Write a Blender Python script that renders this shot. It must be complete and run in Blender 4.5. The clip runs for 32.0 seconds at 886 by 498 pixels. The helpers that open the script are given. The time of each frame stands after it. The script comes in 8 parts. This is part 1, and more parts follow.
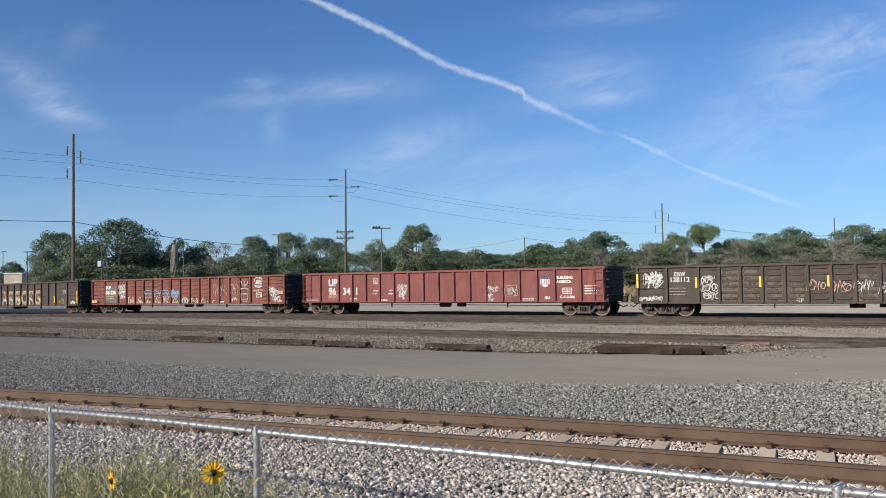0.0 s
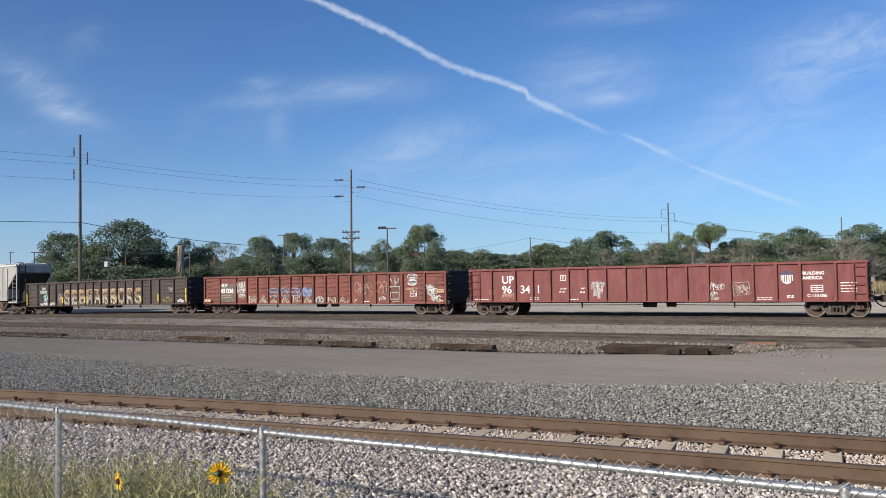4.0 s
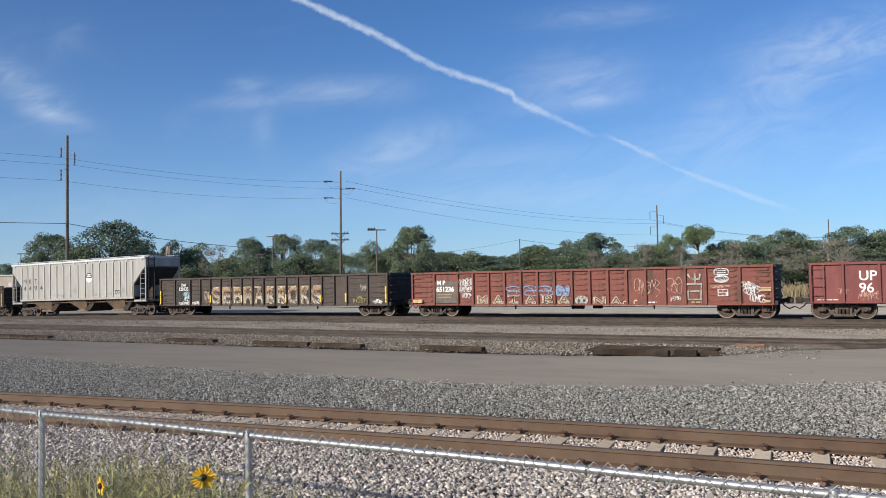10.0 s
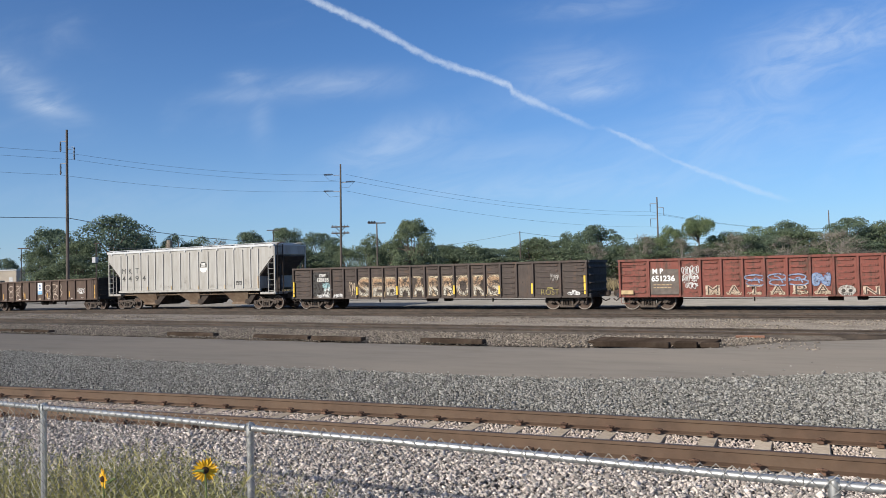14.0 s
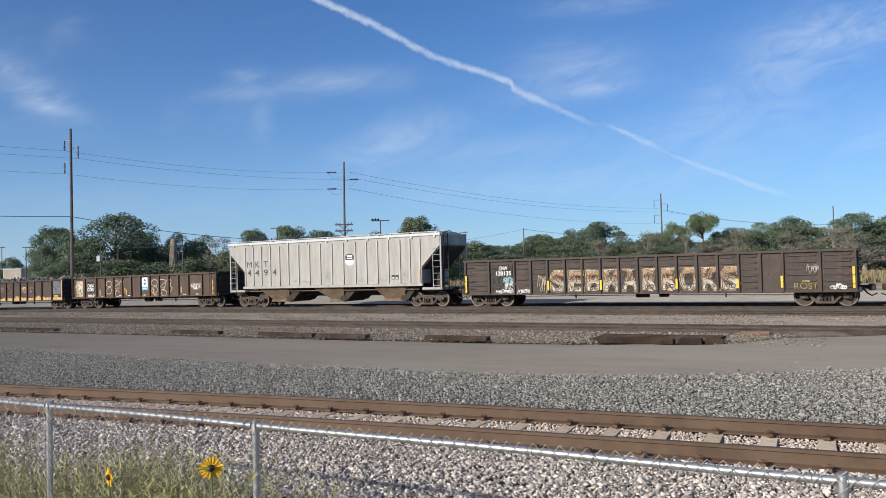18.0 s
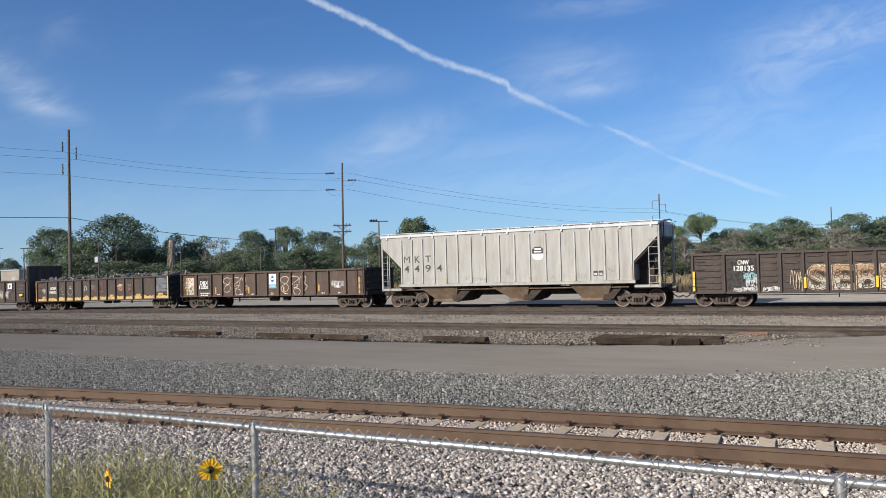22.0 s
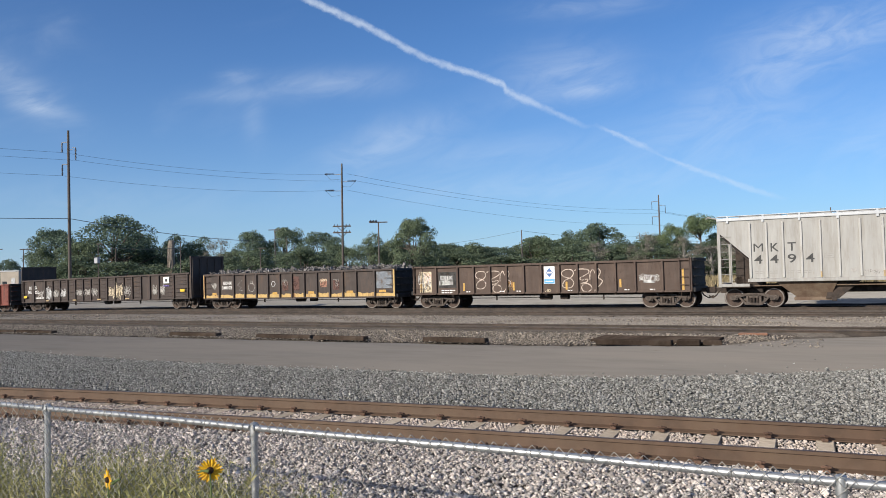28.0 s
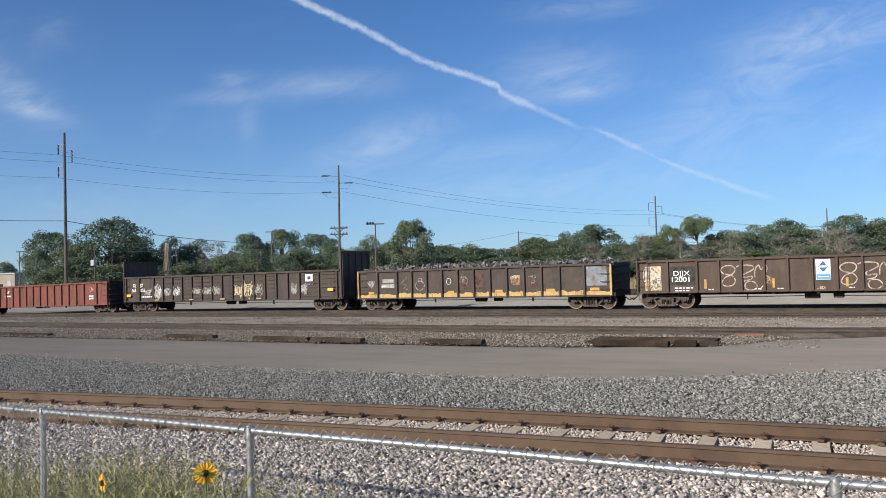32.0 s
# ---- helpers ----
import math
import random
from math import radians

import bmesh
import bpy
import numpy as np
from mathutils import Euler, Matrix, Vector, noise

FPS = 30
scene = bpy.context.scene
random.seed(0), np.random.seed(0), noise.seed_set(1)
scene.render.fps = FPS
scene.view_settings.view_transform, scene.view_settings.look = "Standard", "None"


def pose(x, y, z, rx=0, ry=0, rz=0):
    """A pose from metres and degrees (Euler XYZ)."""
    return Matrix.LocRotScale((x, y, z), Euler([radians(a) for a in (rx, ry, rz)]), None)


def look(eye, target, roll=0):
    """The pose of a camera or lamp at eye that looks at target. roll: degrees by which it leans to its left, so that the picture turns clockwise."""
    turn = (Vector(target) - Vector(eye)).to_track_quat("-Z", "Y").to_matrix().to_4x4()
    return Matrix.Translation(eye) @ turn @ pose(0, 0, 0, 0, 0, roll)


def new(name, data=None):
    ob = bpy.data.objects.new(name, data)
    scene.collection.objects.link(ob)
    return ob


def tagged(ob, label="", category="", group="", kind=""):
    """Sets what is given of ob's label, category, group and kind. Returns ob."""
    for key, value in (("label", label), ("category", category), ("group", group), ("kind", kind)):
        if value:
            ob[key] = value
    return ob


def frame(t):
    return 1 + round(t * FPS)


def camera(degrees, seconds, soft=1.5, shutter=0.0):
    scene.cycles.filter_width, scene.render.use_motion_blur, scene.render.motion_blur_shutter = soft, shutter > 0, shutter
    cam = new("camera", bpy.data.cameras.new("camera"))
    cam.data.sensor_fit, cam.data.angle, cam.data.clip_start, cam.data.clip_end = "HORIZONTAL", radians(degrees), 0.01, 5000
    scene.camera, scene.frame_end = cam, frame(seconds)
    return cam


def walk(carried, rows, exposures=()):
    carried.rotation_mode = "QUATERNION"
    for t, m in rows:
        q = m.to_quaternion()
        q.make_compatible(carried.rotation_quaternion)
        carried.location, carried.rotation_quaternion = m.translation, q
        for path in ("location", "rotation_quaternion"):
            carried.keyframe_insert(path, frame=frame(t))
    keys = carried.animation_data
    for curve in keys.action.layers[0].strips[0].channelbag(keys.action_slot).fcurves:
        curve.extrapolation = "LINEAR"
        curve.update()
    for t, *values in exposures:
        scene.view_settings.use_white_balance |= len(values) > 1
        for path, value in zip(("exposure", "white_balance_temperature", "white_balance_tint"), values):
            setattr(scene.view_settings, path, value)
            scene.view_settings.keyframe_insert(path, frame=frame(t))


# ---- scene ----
# ---- camera: held by hand beside the fence, nearly still ----
def aim(left, up, lean, dx, dy, dz):
    """Pose of the camera: degrees to the left of +y, upwards, leaning right side down; drift in metres."""
    a, b, c = radians(left), radians(up), radians(lean)
    fwd = Vector((-math.sin(a) * math.cos(b), math.cos(a) * math.cos(b), math.sin(b)))
    right = Vector((math.cos(a), math.sin(a), 0))
    down = fwd.cross(right)
    r2 = right * math.cos(c) + down * math.sin(c)
    d2 = down * math.cos(c) - right * math.sin(c)
    m = Matrix((r2, -d2, -fwd)).transposed().to_4x4()
    m.translation = (dx, dy, 2.085 + dz)
    return m


cam = camera(58.75, 32.0, soft=0.75)
walk(cam, [
    (0.0, aim(28.74, 2.17, 0.96, 0.010, -0.028, -0.000)),
    (0.5, aim(28.97, 2.13, 0.97, 0.010, -0.027, -0.001)),
    (1.0, aim(29.13, 2.10, 1.01, 0.013, -0.032, 0.003)),
    (1.5, aim(29.14, 2.10, 1.02, 0.013, -0.032, 0.003)),
    (2.0, aim(29.17, 2.14, 1.01, 0.012, -0.031, -0.001)),
    (2.5, aim(29.19, 2.15, 1.01, 0.015, -0.034, 0.005)),
    (3.0, aim(29.18, 2.17, 1.02, 0.015, -0.031, 0.003)),
    (3.5, aim(29.16, 2.17, 1.02, 0.009, -0.026, 0.002)),
    (5.5, aim(29.14, 2.22, 1.04, 0.013, -0.028, 0.002)),
    (6.0, aim(29.14, 2.22, 1.04, 0.011, -0.023, 0.004)),
    (6.5, aim(28.95, 2.23, 1.06, 0.012, -0.015, 0.006)),
    (7.0, aim(28.58, 2.27, 1.01, 0.010, -0.014, 0.002)),
    (7.5, aim(28.48, 2.22, 0.98, 0.003, -0.006, 0.003)),
    (8.0, aim(28.49, 2.23, 0.98, 0.005, -0.007, 0.005)),
    (8.5, aim(28.44, 2.27, 0.99, 0.005, -0.007, 0.004)),
    (9.0, aim(28.43, 2.29, 1.03, 0.006, -0.007, 0.003)),
    (9.5, aim(28.42, 2.32, 1.05, 0.003, 0.002, -0.002)),
    (10.0, aim(28.39, 2.29, 1.00, 0.001, 0.008, 0.001)),
    (10.5, aim(28.37, 2.29, 1.01, -0.002, 0.008, 0.000)),
    (11.0, aim(28.37, 2.29, 1.00, -0.001, 0.007, 0.001)),
    (11.5, aim(28.36, 2.21, 1.03, 0.000, 0.005, -0.003)),
    (12.0, aim(28.36, 2.07, 1.11, -0.005, 0.010, -0.004)),
    (12.5, aim(28.37, 1.89, 1.15, -0.004, 0.008, -0.002)),
    (13.0, aim(28.39, 1.81, 1.24, -0.004, 0.010, 0.000)),
    (13.5, aim(28.37, 1.84, 1.24, -0.005, 0.008, -0.003)),
    (14.0, aim(28.42, 1.77, 1.24, 0.002, 0.006, -0.001)),
    (14.5, aim(28.62, 1.64, 1.39, 0.002, 0.010, -0.001)),
    (16.5, aim(28.68, 1.59, 1.45, -0.003, 0.011, -0.000)),
    (17.0, aim(28.66, 1.60, 1.47, -0.005, 0.010, -0.000)),
    (17.5, aim(28.67, 1.64, 1.47, -0.005, 0.009, -0.004)),
    (18.0, aim(28.69, 1.58, 1.45, -0.011, 0.014, -0.003)),
    (18.5, aim(28.74, 1.59, 1.51, -0.003, 0.009, 0.000)),
    (19.0, aim(28.68, 1.64, 1.48, -0.009, 0.012, -0.005)),
    (19.5, aim(28.64, 1.58, 1.48, -0.008, 0.014, -0.000)),
    (20.0, aim(28.63, 1.61, 1.48, -0.008, 0.012, -0.003)),
    (20.5, aim(28.62, 1.65, 1.54, -0.002, 0.008, -0.002)),
    (21.0, aim(28.61, 1.64, 1.48, -0.006, 0.009, -0.004)),
    (21.5, aim(28.58, 1.63, 1.48, -0.010, 0.009, -0.002)),
    (22.0, aim(28.57, 1.63, 1.50, -0.009, 0.007, 0.001)),
    (22.5, aim(28.57, 1.66, 1.47, -0.012, 0.009, -0.000)),
    (23.0, aim(28.57, 1.68, 1.52, -0.009, 0.007, 0.001)),
    (23.5, aim(28.56, 1.69, 1.51, -0.003, 0.007, 0.000)),
    (24.0, aim(28.55, 1.69, 1.50, -0.005, 0.007, 0.001)),
    (24.5, aim(28.51, 1.69, 1.49, -0.011, 0.008, 0.000)),
    (25.0, aim(28.52, 1.71, 1.48, -0.008, 0.012, -0.001)),
    (25.5, aim(28.51, 1.72, 1.51, -0.007, 0.010, -0.002)),
    (27.5, aim(28.56, 1.70, 1.50, -0.011, 0.008, -0.001)),
    (28.0, aim(28.54, 1.69, 1.51, -0.013, 0.010, -0.001)),
    (28.5, aim(28.56, 1.70, 1.53, -0.002, 0.007, -0.001)),
    (29.0, aim(28.54, 1.75, 1.56, 0.004, 0.005, 0.000)),
    (29.5, aim(28.48, 1.71, 1.56, 0.009, 0.007, 0.003)),
    (30.0, aim(28.36, 1.77, 1.58, 0.007, 0.007, 0.001)),
    (30.5, aim(28.34, 1.77, 1.57, 0.005, 0.006, 0.001)),
    (31.0, aim(28.32, 1.78, 1.57, -0.004, 0.011, -0.000)),
    (31.5, aim(28.32, 1.78, 1.61, -0.002, 0.011, 0.001)),
    (32.0, aim(28.32, 1.80, 1.64, -0.003, 0.012, 0.001)),
])

# ---- world, sun ----
SUN_EL, SUN_AZ = 20.5, 21.0          # the sun stands behind the camera, a little to its left
world = bpy.data.worlds.new("sky_world")
scene.world = world
world.use_nodes = True


SKY_TINT = (0.49, 0.745, 1.04, 1)
HAZE = (4.1, 5.35, 7.55, 1)


def sockets(nt):
    """Short hands for building node trees: math, dot product, vector, noise and smooth step."""
    N, L = nt.nodes.new, nt.links.new

    def fill(n, values):
        for i, v in enumerate(values):
            if v is None:
                continue
            if isinstance(v, (int, float)):
                n.inputs[i].default_value = v
            else:
                L(v, n.inputs[i])
        return n.outputs[0]

    def do(op, *values, clamp=False):
        n = N("ShaderNodeMath")
        n.operation, n.use_clamp = op, clamp
        return fill(n, values)

    def dot(src, vec):
        n = N("ShaderNodeVectorMath")
        n.operation = "DOT_PRODUCT"
        L(src, n.inputs[0])
        n.inputs[1].default_value = vec
        return n.outputs["Value"]

    def comb(*values):
        return fill(N("ShaderNodeCombineXYZ"), values)

    def grain(vec, scale, detail=5.0, rough=0.55, warp=0.0):
        n = N("ShaderNodeTexNoise")
        n.inputs["Scale"].default_value, n.inputs["Detail"].default_value = scale, detail
        n.inputs["Roughness"].default_value, n.inputs["Distortion"].default_value = rough, warp
        L(vec, n.inputs["Vector"])
        return n.outputs["Fac"]

    def ramp(v, lo, hi):
        n = N("ShaderNodeMapRange")
        n.interpolation_type = "SMOOTHSTEP"
        L(v, n.inputs["Value"])
        n.inputs["From Min"].default_value, n.inputs["From Max"].default_value = lo, hi
        return n.outputs["Result"]
    return do, dot, comb, grain, ramp


def build_world():
    nt = world.node_tree
    nt.nodes.clear()
    N, L = nt.nodes.new, nt.links.new
    do, dot, comb, grain, ramp = sockets(nt)
    out, bg = N("ShaderNodeOutputWorld"), N("ShaderNodeBackground")
    sky = N("ShaderNodeTexSky")
    sky.sky_type, sky.sun_disc = "NISHITA", False
    sky.sun_elevation, sky.sun_rotation = radians(SUN_EL), radians(180 + SUN_AZ)
    sky.air_density, sky.dust_density, sky.ozone_density = 1.0, 0.0, 4.0
    bg.inputs["Strength"].default_value = 0.1
    tc = N("ShaderNodeTexCoord")
    tint = N("ShaderNodeMix")
    tint.data_type, tint.blend_type = "RGBA", "MULTIPLY"
    tint.inputs["Factor"].default_value = 1.0
    L(sky.outputs[0], tint.inputs["A"])
    tint.inputs["B"].default_value = SKY_TINT
    # summer haze all round the horizon
    up = dot(tc.outputs["Generated"], (0, 0, 1))
    low = do("MULTIPLY", do("EXPONENT", do("MULTIPLY", do("MAXIMUM", up, 0.0), -9.0)), 0.55)
    mix = N("ShaderNodeMix")
    mix.data_type = "RGBA"
    L(low, mix.inputs["Factor"])
    L(tint.outputs["Result"], mix.inputs["A"])
    mix.inputs["B"].default_value = HAZE
    # the whiter sky round the low sun
    to_sun = (-math.sin(radians(SUN_AZ)) * math.cos(radians(SUN_EL)), -math.cos(radians(SUN_AZ)) * math.cos(radians(SUN_EL)), math.sin(radians(SUN_EL)))
    near = do("MULTIPLY_ADD", dot(tc.outputs["Generated"], to_sun), 0.5, 0.5)
    glow = N("ShaderNodeMix")
    glow.data_type = "RGBA"
    L(do("MULTIPLY", do("POWER", do("MAXIMUM", near, 0.0), 5.0), 0.42), glow.inputs["Factor"])
    L(mix.outputs["Result"], glow.inputs["A"])
    glow.inputs["B"].default_value = (12.0, 11.4, 10.6, 1)
    L(glow.outputs["Result"], bg.inputs["Color"])
    L(bg.outputs[0], out.inputs[0])


CIRRUS = (      # place across and up, half length, half width, slant, density
    (-0.52, 0.250, 0.070, 0.022, -0.62, 0.55), (-0.483, 0.218, 0.036, 0.008, -0.20, 0.55), (-0.122, 0.244, 0.085, 0.017, 0.04, 0.48),
    (-0.241, 0.257, 0.022, 0.010, 0.10, 0.40), (-0.250, 0.232, 0.050, 0.009, 0.05, 0.34), (-0.045, 0.171, 0.085, 0.026, 0.28, 0.48),
    (0.182, 0.252, 0.075, 0.034, 0.05, 0.52), (0.195, 0.227, 0.070, 0.010, 0.12, 0.48), (0.455, 0.250, 0.150, 0.046, 0.48, 0.46),
    (0.53, 0.300, 0.130, 0.030, 0.10, 0.40), (0.213, 0.337, 0.080, 0.014, 0.05, 0.38), (0.119, 0.106, 0.220, 0.022, 0.02, 0.30),
    (-0.22, 0.200, 0.014, 0.030, 0.0, 0.26), (0.07, 0.150, 0.150, 0.020, 0.10, 0.24), (0.40, 0.16, 0.2, 0.04, 0.15, 0.22), (-0.40, 0.10, 0.2, 0.03, 0.0, 0.16))
TRAIL = ((-0.1453, 0.3519), (0.4612, 0.0805))
# along the trail: sideways wander, half width, density
WANDER = ((0.0, 0.0), (0.126, -0.0029), (0.175, -0.0065), (0.231, -0.0107), (0.277, -0.0105), (0.319, -0.0076), (0.363, -0.0047), (0.405, -0.0042), (0.414, -0.0100),
          (0.449, -0.0114), (0.498, -0.0113), (0.585, -0.0138), (0.600, -0.0066), (0.659, -0.0074), (0.715, -0.0088), (0.741, -0.0105), (0.802, -0.0101), (0.929, -0.0055), (1.0, 0.0))
BREADTH = ((0.0, 0.0046), (0.10, 0.0052), (0.18, 0.0044), (0.30, 0.0046), (0.40, 0.0042), (0.43, 0.0052), (0.52, 0.0044), (0.585, 0.0034), (0.61, 0.0026), (0.69, 0.0038), (0.73, 0.0026), (0.85, 0.0034), (0.95, 0.0038), (1.0, 0.0030))
DENSITY = ((0.0, 0.56), (0.15, 0.52), (0.25, 0.44), (0.38, 0.52), (0.44, 0.42), (0.50, 0.32), (0.56, 0.22), (0.592, 0.03), (0.607, 0.06), (0.63, 0.30), (0.69, 0.32), (0.722, 0.08), (0.76, 0.24), (0.86, 0.30), (0.95, 0.22), (1.0, 0.0))
build_world()


def cloud_material(name, trail):
    """Ice cloud that lets the sky through: thin white where it is dense."""
    m = bpy.data.materials.new(name)
    m.use_nodes = True
    nt = m.node_tree
    nt.nodes.clear()
    N, L = nt.nodes.new, nt.links.new
    do, dot, comb, grain, ramp = sockets(nt)
    src = N("ShaderNodeTexCoord").outputs["Object"]
    mid = (-math.sin(radians(28.5)), math.cos(radians(28.5)), 0)
    side = (math.cos(radians(28.5)), math.sin(radians(28.5)), 0)
    fwd = do("MAXIMUM", dot(src, mid), 1.0)
    u = do("DIVIDE", dot(src, side), fwd)
    v = do("DIVIDE", dot(src, (0, 0, 1)), fwd)
    if trail:
        (u0, v0), (u1, v1) = TRAIL
        ln = math.hypot(u1 - u0, v1 - v0)
        tx, ty = (u1 - u0) / ln, (v1 - v0) / ln
        du, dv = do("SUBTRACT", u, u0), do("SUBTRACT", v, v0)
        along = do("DIVIDE", do("ADD", do("MULTIPLY", du, tx), do("MULTIPLY", dv, ty)), ln)
        across = do("SUBTRACT", do("MULTIPLY", dv, tx), do("MULTIPLY", du, ty))

        def along_values(table, low, high):
            """A value that follows the trail, by straight steps between the table's rows."""
            n = N("ShaderNodeValToRGB")
            el = n.color_ramp.elements
            while len(el) < len(table):
                el.new(0.5)
            for e, (at, value) in zip(el, table):
                g = (value - low) / (high - low)
                e.position, e.color = at, (g, g, g, 1)
            L(along, n.inputs["Fac"])
            return do("MULTIPLY_ADD", n.outputs["Color"], high - low, low)
        rough = do("MULTIPLY", do("SUBTRACT", grain(comb(do("MULTIPLY", along, 14.0), do("MULTIPLY", across, 30.0), 0.0), 3.0, 6.0, 0.65), 0.5), 0.010)
        off = do("ABSOLUTE", do("ADD", do("SUBTRACT", across, along_values(WANDER, -0.016, 0.002)), rough))
        core = do("SUBTRACT", 1.0, ramp(do("DIVIDE", off, along_values(BREADTH, 0.0, 0.01)), 0.05, 1.45))
        puffs = ramp(grain(comb(along, across, 0.0), 34.0, 6.0, 0.65), 0.22, 0.66)
        inside = do("MULTIPLY", ramp(along, -0.30, -0.05), do("LESS_THAN", along, 1.0))
        fac = do("MULTIPLY", do("MULTIPLY", core, do("ADD", do("MULTIPLY", puffs, 0.55), 0.50)), do("MULTIPLY", along_values(DENSITY, 0.0, 1.0), inside), clamp=True)
    else:
        wind = comb(do("ADD", do("MULTIPLY", u, 0.9), do("MULTIPLY", v, 0.5)), do("SUBTRACT", do("MULTIPLY", v, 2.6), do("MULTIPLY", u, 0.75)), 0.0)
        c1 = ramp(grain(wind, 2.6, 6.0, 0.5, 0.6), 0.50, 0.86)
        c2 = ramp(grain(wind, 7.0, 8.0, 0.62, 0.8), 0.30, 0.75)
        cirrus = do("MULTIPLY", do("MULTIPLY", c1, c2), ramp(v, 0.03, 0.14))
        wisps = None
        for cu, cv, ru, rv, tilt, amount in CIRRUS:
            du, dv = do("SUBTRACT", u, cu), do("SUBTRACT", v, cv)
            a = do("ADD", do("MULTIPLY", du, math.cos(tilt) / ru), do("MULTIPLY", dv, math.sin(tilt) / ru))
            b = do("SUBTRACT", do("MULTIPLY", dv, math.cos(tilt) / rv), do("MULTIPLY", du, math.sin(tilt) / rv))
            r2 = do("ADD", do("MULTIPLY", a, a), do("MULTIPLY", b, b))
            g = do("MULTIPLY", do("EXPONENT", do("MULTIPLY", r2, -1.0)), amount)
            wisps = g if wisps is None else do("ADD", wisps, g)
        fine = do("MULTIPLY_ADD", ramp(grain(wind, 9.0, 10.0, 0.60, 1.6), 0.22, 0.74), 0.8, 0.2)
        wisps = do("MULTIPLY", wisps, fine)
        edge = do("MULTIPLY", ramp(do("ABSOLUTE", u), 1.1, 0.8), ramp(v, 0.75, 0.5))
        fac = do("MULTIPLY", do("MULTIPLY", do("ADD", do("MULTIPLY", cirrus, 0.38), wisps), 0.56), edge, clamp=True)
    out, mx = N("ShaderNodeOutputMaterial"), N("ShaderNodeMixShader")
    em, tr = N("ShaderNodeEmission"), N("ShaderNodeBsdfTransparent")
    em.inputs["Color"].default_value = (0.66, 0.74, 0.84, 1)
    L(fac, mx.inputs[0])
    L(tr.outputs[0], mx.inputs[1])
    L(em.outputs[0], mx.inputs[2])
    L(mx.outputs[0], out.inputs[0])
    return m


def sky_sheet(name, radius, material, label):
    """Part of a wide dome over the far side of the yard."""
    v, f = [], []
    na, ne = 40, 20
    for j in range(ne + 1):
        e = radians(1.0 + 37.0 * j / ne)
        for i in range(na + 1):
            a = radians(-28.5 - 52 + 104 * i / na)
            v.append((radius * math.cos(e) * math.sin(a), radius * math.cos(e) * math.cos(a), radius * math.sin(e)))
    w = na + 1
    f = [(j * w + i, j * w + i + 1, (j + 1) * w + i + 1, (j + 1) * w + i) for j in range(ne) for i in range(na)]
    me = bpy.data.meshes.new(name)
    me.from_pydata(v, [], f)
    me.materials.append(material)
    return tagged(new(name, me), label, "cloud", kind="structure")


cirrus = sky_sheet("backdrop_cirrus", 4000.0, cloud_material("cirrus_cloud", False), "thin white cirrus veil drifting over the sky")
contrail = sky_sheet("backdrop_contrail", 3600.0, cloud_material("contrail_cloud", True), "old white contrail slanting down the blue sky")

lamp = bpy.data.lights.new("sun", "SUN")
lamp.energy, lamp.angle, lamp.color = 4.45, radians(0.55), (1.0, 0.915, 0.80)
sun = new("sun", lamp)
sun_dir = Vector((-math.sin(radians(SUN_AZ)) * math.cos(radians(SUN_EL)), -math.cos(radians(SUN_AZ)) * math.cos(radians(SUN_EL)), math.sin(radians(SUN_EL))))
sun.matrix_world = look(sun_dir * 100, (0, 0, 0))
scene.view_settings.exposure = 0.22


